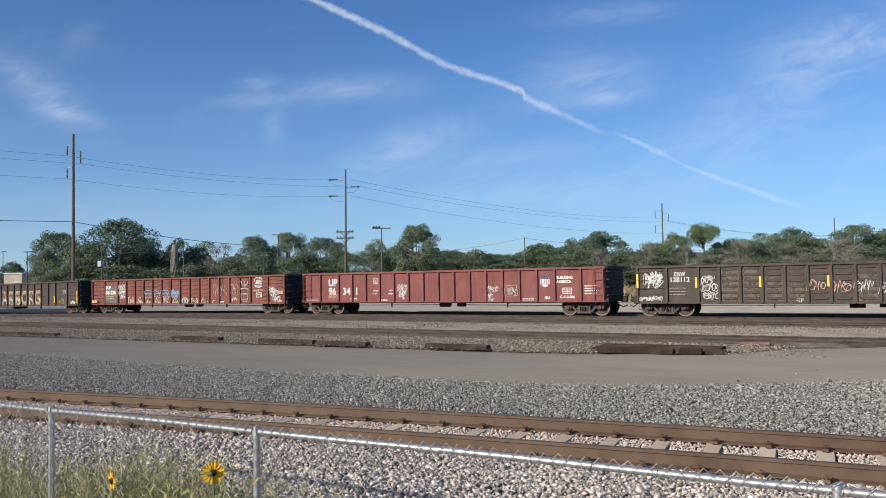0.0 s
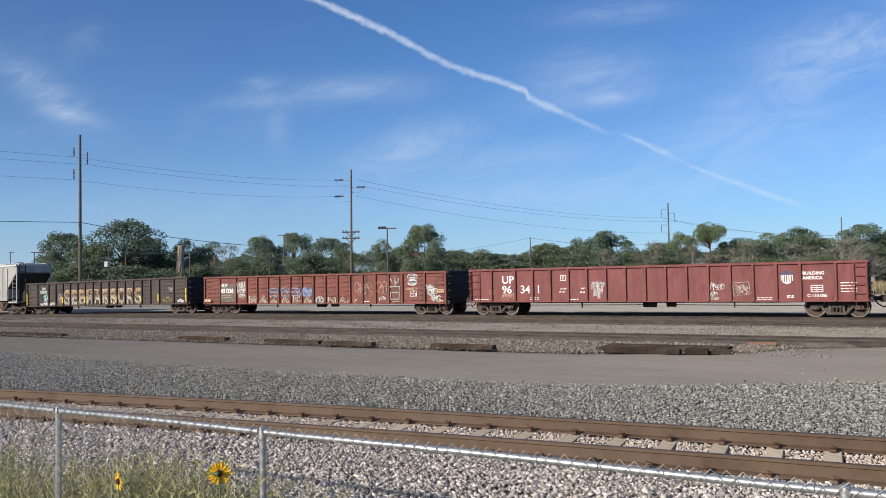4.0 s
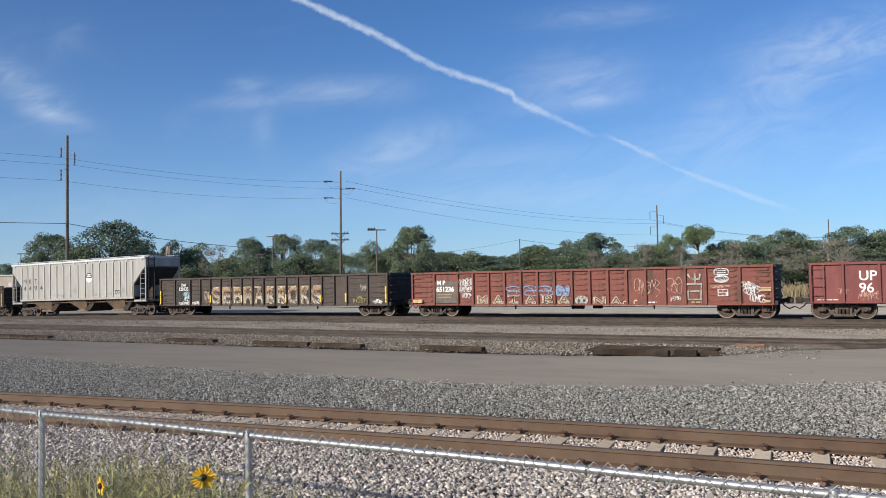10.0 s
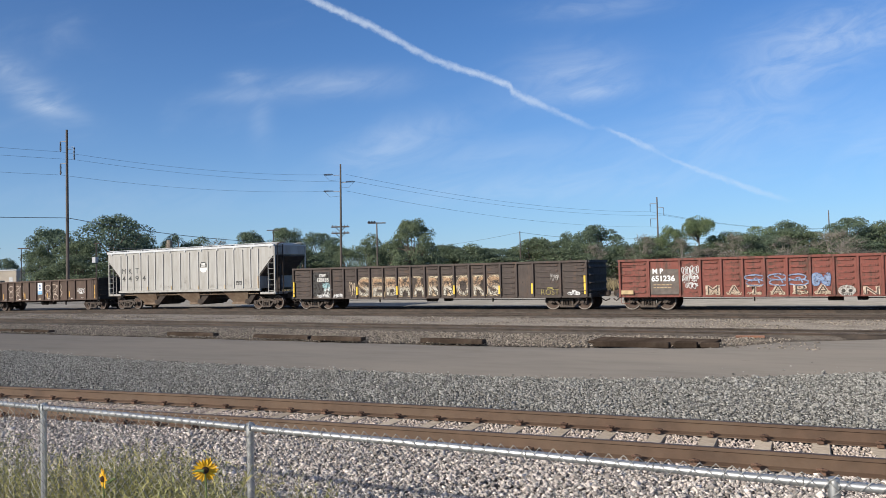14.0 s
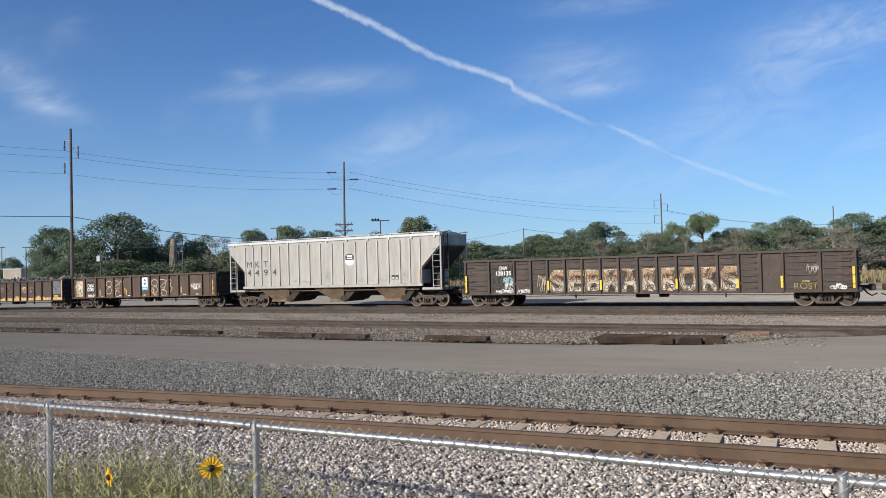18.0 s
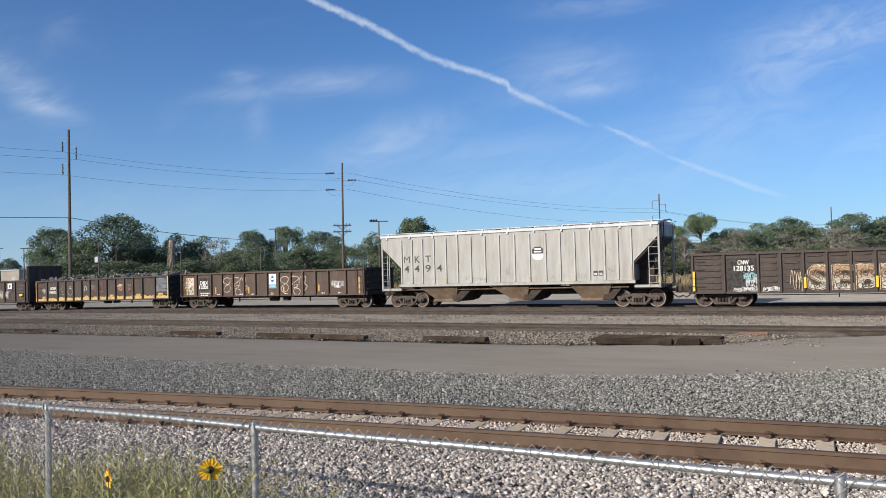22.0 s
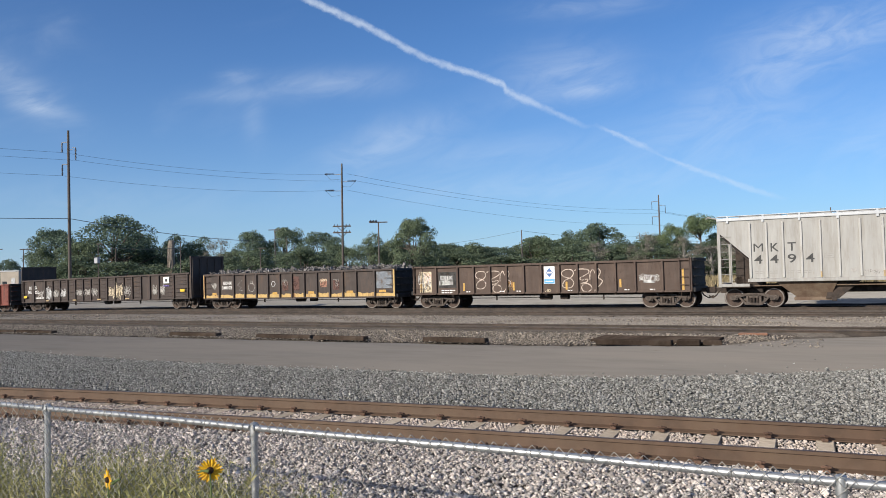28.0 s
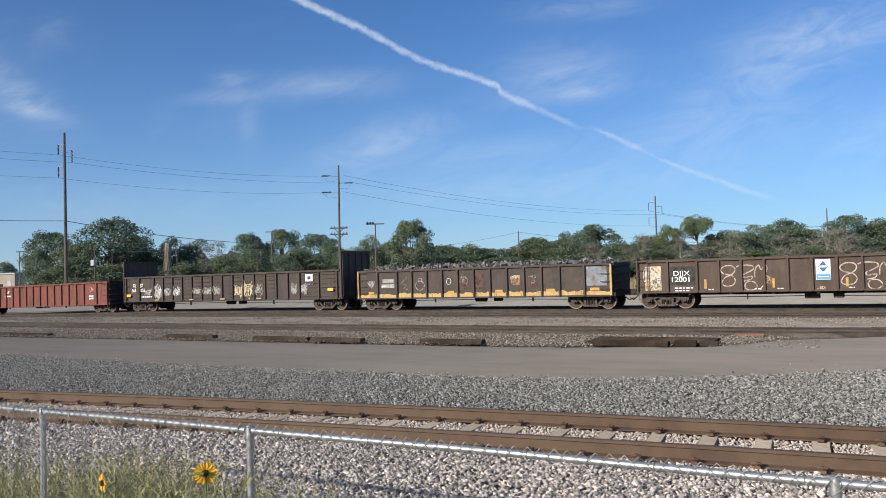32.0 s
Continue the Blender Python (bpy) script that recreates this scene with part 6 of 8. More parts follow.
for d in (-1, 1):
    b = Shape()
    x = d * (10.02 + 0.06)
    b.box(x - 0.05, x + 0.05, -GON, GON, 0.75, 3.70, 0.01)
    for k in range(5):
        yy = -1.4 + k * 0.7
        part("bulkhead_post", Shape().box(x + d * 0.05 - 0.05, x + d * 0.05 + 0.06, yy - 0.05, yy + 0.05, 0.8, 3.56, 0.01), M["black"], c8)
    b.box(x - 0.09, x + 0.09, -GON, GON, 3.58, 3.71, 0.01)
    part("bulkhead", b, M["black"], c8, "tall dark steel bulkhead")
for body, x, z in (("DJ", -8.84, 1.93), ("JX", -8.08, 1.94), ("365", -8.92, 1.56), ("052", -7.96, 1.57)):
    letters(c8, body, x, z, 0.33, bold=0.012, name="lettering")
panel_bars(c8, -8.1, 1.15, 1, 1.1, 0.10)
for k, (x, w, h, col) in enumerate(((-7.4, 0.8, 0.5, "grey"), (-6.35, 0.75, 0.9, "white"), (-5.4, 0.6, 0.6, "grey"), (-4.46, 0.8, 0.6, "white"), (-2.4, 0.8, 0.5, "grey"), (-1.4, 0.8, 0.5, "grey"), (-0.5, 0.7, 0.6, "grey"), (1.62, 1.0, 1.0, "cream"), (2.4, 0.9, 1.1, "cream"), (3.2, 1.0, 0.8, "grey"), (6.36, 0.5, 0.7, "grey"), (7.2, 0.5, 0.7, "grey"))):
    tag_scrawl(c8, x, 1.45, w, h, col, 300 + k, 0.05, 4)
    tag_scrawl(c8, x, 1.35, w * 0.7, h * 0.7, col, 340 + k, 0.05, 3)
patch(c8, 7.30, 7.90, 1.88, 2.34, M["lettering"], "sign_board", "small white sign panel", FACE - 0.006)
patch(c8, 7.48, 7.72, 2.0, 2.2, M["dark_letter"], "sign_emblem", "", FACE - 0.010)
patch(c8, 7.3, 7.9, 1.66, 1.74, spray("violet", (0.20, 0.15, 0.42)), "sign_band", "", FACE - 0.006)
for x, z in ((-9.4, 1.12), (9.35, 1.25), (-2.9, 0.82), (-6.4, 0.82), (0.1, 0.82), (3.4, 0.82)):
    patch(c8, x - 0.22, x + 0.22, z, z + (0.18 if abs(x) > 9 else 0.08), M["safety"] if abs(x) > 9 else M["old_yellow"], "reflector", "yellow reflector strip", FACE - 0.09)

# rust-red gondola at the tail
FACE = SMOOTH
letters(c9, "UP", -3.1, 1.88, 0.32)
panel_bars(c9, -3.6, 1.6, 1, 0.9, 0.12)
tag_scrawl(c9, 8.0, 1.80, 0.5, 0.45, "pink", 400, 0.04, 2)
patch(c9, 7.65, 8.2, 1.05, 1.35, M["lettering"], "data_plate")
part("data_plate_bars", Shape().box(7.90, 7.95, FACE - 0.006, FACE - 0.003, 1.05, 1.35).box(7.65, 8.2, FACE - 0.006, FACE - 0.003, 1.18, 1.23), M["orange_red"], c9)

# ---- near track: ties and clips ----
def tie_mesh():
    s = Shape()
    prof = [(-0.12, -0.20), (0.12, -0.20), (0.100, -0.012), (0.090, 0.0), (-0.090, 0.0), (-0.100, -0.012)]
    s.prism(prof, -1.28, 1.28)
    return s.mesh("tie")


def clip_mesh():
    s = Shape()
    s.box(-0.045, 0.045, -0.05, 0.03, 0.0, 0.045, 0.008)
    s.tube([(-0.05, 0.03, 0.06), (-0.05, -0.03, 0.075), (0.0, -0.055, 0.08), (0.05, -0.03, 0.075), (0.05, 0.03, 0.06)], 0.016, 6)
    s.cyl((0, -0.01, 0.03), (0, -0.01, 0.09), 0.022, n=8)
    return s.mesh("rail_clip")


TIE, CLIP = tie_mesh(), clip_mesh()
TIE.materials.append(M["tie"])
CLIP.transform(Matrix.Scale(0.82, 4))
CLIP.materials.append(M["clip"])
PITCH, TIE_START = 0.61, -0.045
for k in range(-14, 38):
    rnd = random.Random(k)
    x, y, h = near_frame(k * PITCH + TIE_START, 0.0)
    ob = part("tie", TIE, None, near_track, at=pose(x, y, 0.0, rnd.uniform(-0.3, 0.3), 0, math.degrees(h) + rnd.uniform(-0.4, 0.4)))
    if -4 <= k <= 26:
        for side, turn in ((-0.61, 180), (-0.90, 0), (0.61, 0), (0.90, 180)):
            cx, cy, ch = near_frame(k * PITCH + TIE_START + rnd.uniform(-0.008, 0.008), side)
            part("rail_clip", CLIP, None, near_track, at=pose(cx, cy, 0.012, 0, 0, math.degrees(ch) + turn + rnd.uniform(-6, 6)))


# wooden ties of the farther tracks, nearly buried
def wood_ties(parent, place, xs, z):
    s = Shape().box(-0.11, 0.11, -1.3, 1.3, -0.15, 0.0, 0.015)
    me = s.mesh("tie")
    me.materials.append(M["wood_tie"])
    for i, x in enumerate(xs):
        rnd = random.Random(i * 7 + 1)
        px, py, h = place(x, rnd.uniform(-0.06, 0.06))
        part("tie", me, None, parent, at=pose(px, py, z(x) + rnd.uniform(-0.015, 0.01), 0, 0, math.degrees(h) + rnd.uniform(-1.5, 1.5)))


wood_ties(mid_track, yard_frame(TRACK_B), [-52 + 0.54 * i for i in range(87)], lambda x: -0.112)
wood_ties(far_track, yard_frame(TRACK_C), [-62 + 0.54 * i for i in range(120)], lambda x: -0.15 + path_z(x))
wood_ties(train_track, yard_frame(path_y), [-66 + 0.54 * i for i in range(130)], lambda x: -0.148 + path_z(x))

# ---- crushed stone ----
OCTA_V = np.array([(1.25, 0, 0), (-1.25, 0, 0), (0, 1.25, 0), (0, -1.25, 0), (0, 0, 1.25), (0, 0, -1.25)])
OCTA_F = np.array([(0, 2, 4), (2, 1, 4), (1, 3, 4), (3, 0, 4), (2, 0, 5), (1, 2, 5), (3, 1, 5), (0, 3, 5)])


def stones(name, xy, z, size, spread, material, label, category, seed):
    """One mesh of angular stones at the points xy."""
    rng = np.random.default_rng(seed)
    n = len(xy)
    v = OCTA_V[None] * rng.uniform(0.55, 1.0, (n, 1, 3)) + rng.uniform(-0.45, 0.45, (n, 6, 3))
    q = rng.normal(size=(n, 4))
    q /= np.linalg.norm(q, axis=1, keepdims=True)
    w, x, y, zq = q.T
    rot = np.stack([1 - 2 * (y * y + zq * zq), 2 * (x * y - zq * w), 2 * (x * zq + y * w), 2 * (x * y + zq * w), 1 - 2 * (x * x + zq * zq), 2 * (y * zq - x * w), 2 * (x * zq - y * w), 2 * (y * zq + x * w), 1 - 2 * (x * x + y * y)], -1).reshape(n, 3, 3)
    s = size * np.exp(rng.normal(0, spread, (n, 1, 1))) * 0.5
    v = np.einsum("nij,nkj->nki", rot, v) * s
    v[:, :, 2] *= 0.7
    v += np.concatenate([xy, (z + rng.uniform(-0.70, 0.55, n) * size)[:, None]], 1)[:, None]
    f = (OCTA_F[None] + 6 * np.arange(n)[:, None, None]).reshape(-1)
    me = bpy.data.meshes.new(name)
    me.vertices.add(n * 6)
    me.vertices.foreach_set("co", v.reshape(-1))
    me.loops.add(n * 24)
    me.loops.foreach_set("vertex_index", f.astype(np.int32))
    me.polygons.add(n * 8)
    me.polygons.foreach_set("loop_start", np.arange(0, n * 24, 3, dtype=np.int32))
    me.update(calc_edges=True)
    me.materials.append(material)
    return tagged(new(name, me), label, category, kind="stuff")


def track_coords(p):
    """Along and across the near track, from its middle."""
    dx, dy = p[:, 0] + 13.882, p[:, 1] - 8.786
    n = dx * 0.9901 + dy * 0.1405
    q = np.clip(n, -3.0, 16.0)
    b = -0.00291 * q * q - 0.00582 * q * (n - q)
    return n, (dy * 0.9901 - dx * 0.1405) - b + 0.61


def field(x0, x1, y0, y1, per, seed):
    rng = np.random.default_rng(seed)
    n = int((x1 - x0) * (y1 - y0) * per)
    return np.stack([rng.uniform(x0, x1, n), rng.uniform(y0, y1, n)], 1)


def near_stones():
    p = field(-19.5, 0.7, 3.6, 11.2, 1650, 21)
    p = p[(p[:, 0] > -1.68 * p[:, 1] - 0.9) & (0.879 * p[:, 1] - 0.477 * p[:, 0] > 6.4)]
    n, a = track_coords(p)
    on_tie = (np.abs(((n - TIE_START) / PITCH + 0.5) % 1.0 - 0.5) * PITCH < 0.105) & (np.abs(a) < 1.27)
    on_rail = np.abs(np.abs(a) - 0.7555) < 0.115
    rng = np.random.default_rng(22)
    end = np.clip((np.abs(a) - 0.90) / 0.16, 0, 1)
    keep = ~(on_tie & (rng.random(len(p)) > 0.02 + 0.95 * end)) & ~on_rail & (a < 1.25)
    p, a = p[keep], a[keep]
    z = np.where(p[:, 1] > 6, -0.045, -0.045 - 0.05 * (6 - p[:, 1]))
    z = z + np.interp(np.abs(a), [0.0, 0.85, 1.0, 1.35, 2.3], [0.033, 0.033, 0.050, 0.045, 0.0])
    inner = np.abs(a) < 0.72
    stones("track_stones", p[inner], z[inner], 0.029, 0.28, M["cream_stone"], "cream crushed stones between the near rails", "ballast", 24)
    p, z = p[~inner], z[~inner]
    stones("pale_stones", p, z, 0.0355, 0.34, M["pale_stone"], "pale pinkish-grey crushed stones round the near track", "ballast", 23)
    p = field(-27.0, 0.8, 10.0, 18.5, 1120, 31)
    far = np.interp(p[:, 0], [-60, -24, -17, -12, -6.5, -4.3, -2.4, -1.0, 0.4, 8], [15.4, 15.1, 14.35, 14.3, 14.5, 14.95, 15.8, 16.75, 17.75, 21.0])
    n, a = track_coords(p)
    rng = np.random.default_rng(32)
    fray = rng.exponential(0.12, len(p)) * np.where(rng.random(len(p)) < 0.5, 1, 0.0)
    keep = (a > 1.12) & (p[:, 1] < far + fray) & (p[:, 0] > -1.68 * p[:, 1] - 1.0) & (p[:, 0] < 1.2)
    p = p[keep]
    stones("grey_stones", p, np.full(len(p), -0.035), 0.0345, 0.32, M["grey_stone"], "grey crushed stones between the near track and the road", "ballast", 33)
    p = field(-44.0, 2.0, 21.4, 26.2, 260, 41)
    lo = np.interp(p[:, 0], [-44, -34, -15, -8, -3.5, -2.3, 0.2], [21.4, 21.6, 21.7, 21.9, 23.3, 25.5, 27.1])
    keep = (p[:, 1] > lo) & (p[:, 1] < 25.9)
    p = p[keep]
    stones("verge_stones", p, np.full(len(p), -0.115), 0.048, 0.35, M["brown_stone"], "brown-grey coarse stones beside the yard road", "gravel", 43)
    p = field(-3.9, -1.2, 22.2, 25.0, 26, 61)
    p = p[p[:, 1] < 25.2 - 0.5 * np.abs(p[:, 0] + 3.0)]
    stones("loose_stones", p, np.full(len(p), -0.075), 0.055, 0.35, M["brown_stone"], "loose stones scattered on the road edge", "gravel", 63)
    p = field(-5.0, 0.6, 14.8, 20.5, 14, 71)
    lo = np.interp(p[:, 0], [-4.3, -2.4, -1.0, 0.4], [14.95, 15.8, 16.75, 17.75])
    p = p[(p[:, 1] > lo) & (p[:, 1] < lo + rng.exponential(0.8, len(p)))]
    stones("road_stones", p, np.full(len(p), -0.075), 0.04, 0.4, M["grey_stone"], "grey stones strewn over the road edge", "gravel", 73)
    p = field(-58.0, 2.0, 29.6, 35.0, 90, 51)
    dens = np.array([noise.noise((x * 0.35, y * 0.6, 2.0)) for x, y in p])
    p = p[dens > -0.02]
    stones("yard_stones", p, np.full(len(p), -0.11), 0.048, 0.35, M["brown_stone"], "loose stones on the gravel between the yard tracks", "gravel", 53)


M["cream_stone"] = mat("cream_ballast", (0.54, 0.465, 0.405), 0.9, var=0.2, scale=18.0, bump=0.3, bscale=90.0, island=0.32, spec=0.1)
M["brown_stone"] = mat("brown_grey_stone", (0.25, 0.215, 0.175), 0.9, var=0.25, scale=18.0, bump=0.3, bscale=90.0, island=0.5)
near_stones()

# ---- old timbers lying along the road ----
def timber(x0, x1, y, h=0.16, w=0.26, turn=0.0, tone="wood_tie", lift=0.0):
    s = Shape().box(-(x1 - x0) / 2, (x1 - x0) / 2, -w / 2, w / 2, 0, h, 0.02)
    ob = part("timber", s, M[tone], None, at=pose((x0 + x1) / 2, y, -0.12 + lift, 0, 0, turn))
    return tagged(ob, "dark weathered crossing timber beside the yard road", "timber", "timbers along the road")


M["orange_plank"] = mat("orange_rust_steel", (0.25, 0.135, 0.088), 0.85, var=0.3, scale=3.0, second=(0.2, 0.09, 0.05), amount=0.45)
for x0, x1, y, h, t in ((-36.5, -33.9, 22.0, 0.15, 0.4), (-33.7, -31.2, 21.95, 0.16, -0.5), (-24.2, -21.7, 22.05, 0.20, -1.0), (-19.7, -17.2, 21.95, 0.19, -0.6),
                        (-17.0, -14.9, 21.85, 0.19, -0.4), (-12.7, -10.5, 21.95, 0.20, -0.3), (-7.1, -4.95, 22.25, 0.22, 0.2), (-4.85, -4.25, 22.5, 0.22, 4.0), (-4.2, -3.7, 22.7, 0.18, 8.0)):
    timber(x0, x1, y, h * 0.72, 0.30, t)
mat_ob = timber(-7.5, -3.9, 23.6, 0.09, 1.5, 1.0, "wood_tie")
tagged(mat_ob, "dark worn rubber crossing mat beside the rails", "crossing mat")
part_plank = timber(-3.75, -2.9, 26.05, 0.07, 0.3, 6.0, "orange_plank")
tagged(part_plank, "rust-orange steel plate lying beside the sunken rails", "steel plate")

# ---- chain-link fence ----
M["galv"] = mat("galvanised_steel", (0.44, 0.45, 0.45), 0.40, metal=0.7, var=0.10, scale=12.0, bump=0.05, bscale=90.0, second=(0.27, 0.28, 0.28), amount=0.35, sscale=5.0)
M["wire"] = mat("galvanised_wire", (0.30, 0.295, 0.27), 0.6, metal=0.3, var=0.15, scale=10.0, bump=0.0)
FENCE_Y, FENCE_TOP = 3.62, 1.185
fence = thing("chain_link_fence", "galvanised chain-link fence with a shiny top rail", "fence")
posts = (-7.2, -5.237, -3.295, -0.156, 3.0)
for x in posts:
    s = Shape().cyl((x, FENCE_Y, -0.55), (x, FENCE_Y, FENCE_TOP - 0.01), 0.0215, n=14)
    p = part("post", s, M["galv"], fence, smooth=True)
    cap = Shape()
    cap.lathe([(0.0245, -0.05), (0.0255, 0.0), (0.022, 0.026), (0.0, 0.036)], (x, FENCE_Y, FENCE_TOP), "z", 14)
    cap.lathe([(0.0225, -0.026), (0.026, 0.0), (0.0225, 0.026)], (x, FENCE_Y, FENCE_TOP), "y", 14)
    part("loop_cap", cap, M["galv"], p, smooth=True)
rail_pts = [(x * 0.5, FENCE_Y, FENCE_TOP + 0.003 * math.sin(x * 1.3)) for x in range(-16, 8)]
part("top_rail", Shape().tube(rail_pts, 0.0188, 14), M["galv"], fence, smooth=True)
for x in (-6.2, -2.1, 1.2):
    part("rail_sleeve", Shape().cyl((x - 0.07, FENCE_Y, FENCE_TOP), (x + 0.07, FENCE_Y, FENCE_TOP), 0.0212, n=14), M["galv"], fence, smooth=True)


def link_mesh(x0, x1, z0, z1, cell):
    """Woven wire: neighbouring zigzag strands hook into one another."""
    rng = np.random.default_rng(9)
    strands = int((x1 - x0) / cell)
    steps = int((z1 - z0) / cell)
    y = FENCE_Y - 0.029
    s = Shape()
    for k in range(strands):
        base = x0 + k * cell
        pts = []
        for j in range(steps + 1):
            side = 0.5 if (j + k) % 2 else -0.5
            pts.append((base + side * cell * 1.02 + rng.normal(0, 0.0012), y + (0.004 if (j % 2) else -0.004), z1 - j * cell + rng.normal(0, 0.001)))
        s.tube(pts, 0.0023, 3)
    return s


wire = part("wire_mesh", link_mesh(-7.6, 3.2, -0.28, FENCE_TOP + 0.048, 0.034), M["wire"], fence, "woven diamond wire mesh")
wire["kind"] = "stuff"
for i in range(34):
    x = -7.4 + i * 0.31
    part("tie_wire", Shape().lathe([(0.0212, -0.0025), (0.0236, 0.0), (0.0212, 0.0025)], (0, 0, 0), "y", 10), M["wire"], fence, at=pose(x, FENCE_Y, FENCE_TOP, 0, 0, 90))

# ---- weeds along the fence ----
M["weed"] = mat("dry_green_weed", (0.29, 0.28, 0.105), 0.8, var=0.25, scale=8.0, bump=0.0, island=0.45, second=(0.40, 0.345, 0.17), amount=0.42, sscale=2.5)
M["flower_leaf"] = mat("sunflower_leaf", (0.085, 0.12, 0.035), 0.75, var=0.25, scale=14.0, bump=0.15)
M["petal"] = mat("sunflower_petal", (0.78, 0.46, 0.012), 0.6, var=0.12, scale=20.0, bump=0.1, second=(0.62, 0.28, 0.01), amount=0.30, sscale=16.0)
M["disc"] = mat("sunflower_disc", (0.055, 0.028, 0.014), 0.9, var=0.4, scale=90.0, bump=0.9, bscale=160.0)


def weed_patch(name, spots, seed, label):
    rnd = random.Random(seed)
    v, f = [], []

    def leaf(p, d, ln, w):
        side = d.cross(Vector((rnd.uniform(-1, 1), rnd.uniform(-1, 1), rnd.uniform(-1, 1)))).normalized() * w
        n = len(v)
        v.extend([tuple(p - side * 0.3), tuple(p + d * ln * 0.5 - side), tuple(p + d * ln), tuple(p + d * ln * 0.5 + side)])
        f.append((n, n + 1, n + 2, n + 3))
    for x, y, base, h, count in spots:
        for _ in range(int(count * 4.2)):
            p = Vector((x + rnd.gauss(0, 0.16), y + rnd.gauss(0, 0.13), base))
            lean = Vector((rnd.gauss(0, 0.16), rnd.gauss(0, 0.16), 1)).normalized()
            hh = (h + 0.01) * rnd.uniform(0.55, 1.12)
            prev = p
            seg = 7
            for k in range(seg):
                lean = (lean + Vector((rnd.gauss(0, 0.08), rnd.gauss(0, 0.08), 0))).normalized()
                q = prev + lean * hh / seg
                side = lean.cross(Vector((rnd.uniform(-1, 1), rnd.uniform(-1, 1), 0.1))).normalized() * 0.0022
                n = len(v)
                v.extend([tuple(prev - side), tuple(prev + side), tuple(q + side * 0.8), tuple(q - side * 0.8)])
                f.append((n, n + 1, n + 2, n + 3))
                if k >= 1:
                    for _ in range(rnd.randint(5, 8)):
                        d = Vector((rnd.gauss(0, 1), rnd.gauss(0, 1), rnd.uniform(0.0, 1.2))).normalized()
                        leaf(prev.lerp(q, rnd.random()), d, rnd.uniform(0.025, 0.062), rnd.uniform(0.002, 0.0052))
                prev = q
    me = bpy.data.meshes.new(name)
    me.from_pydata(v, [], f)
    me.materials.append(M["weed"])
    return tagged(new(name, me), label, "weeds", kind="stuff")


weed_patch("weeds", [(-6.4, 4.0, -0.2, 0.72, 26), (-6.0, 4.2, -0.2, 0.80, 34), (-5.6, 4.1, -0.2, 0.86, 38), (-5.25, 4.3, -0.2, 0.90, 40), (-4.95, 4.05, -0.2, 0.92, 40), (-4.6, 4.2, -0.2, 0.93, 38),
                     (-4.3, 4.0, -0.2, 0.96, 44), (-4.05, 4.15, -0.2, 0.92, 36), (-3.75, 4.05, -0.2, 0.80, 22), (-3.25, 4.05, -0.2, 0.86, 30), (-3.1, 3.9, -0.2, 0.72, 20), (-6.9, 4.3, -0.2, 0.75, 24), (-7.3, 4.5, -0.2, 0.8, 20),
                     (-2.6, 3.9, -0.2, 0.50, 8), (-5.6, 4.7, -0.2, 0.70, 20), (-4.8, 4.7, -0.2, 0.7, 18)], 4, "grey-green weeds growing behind the wire fence")


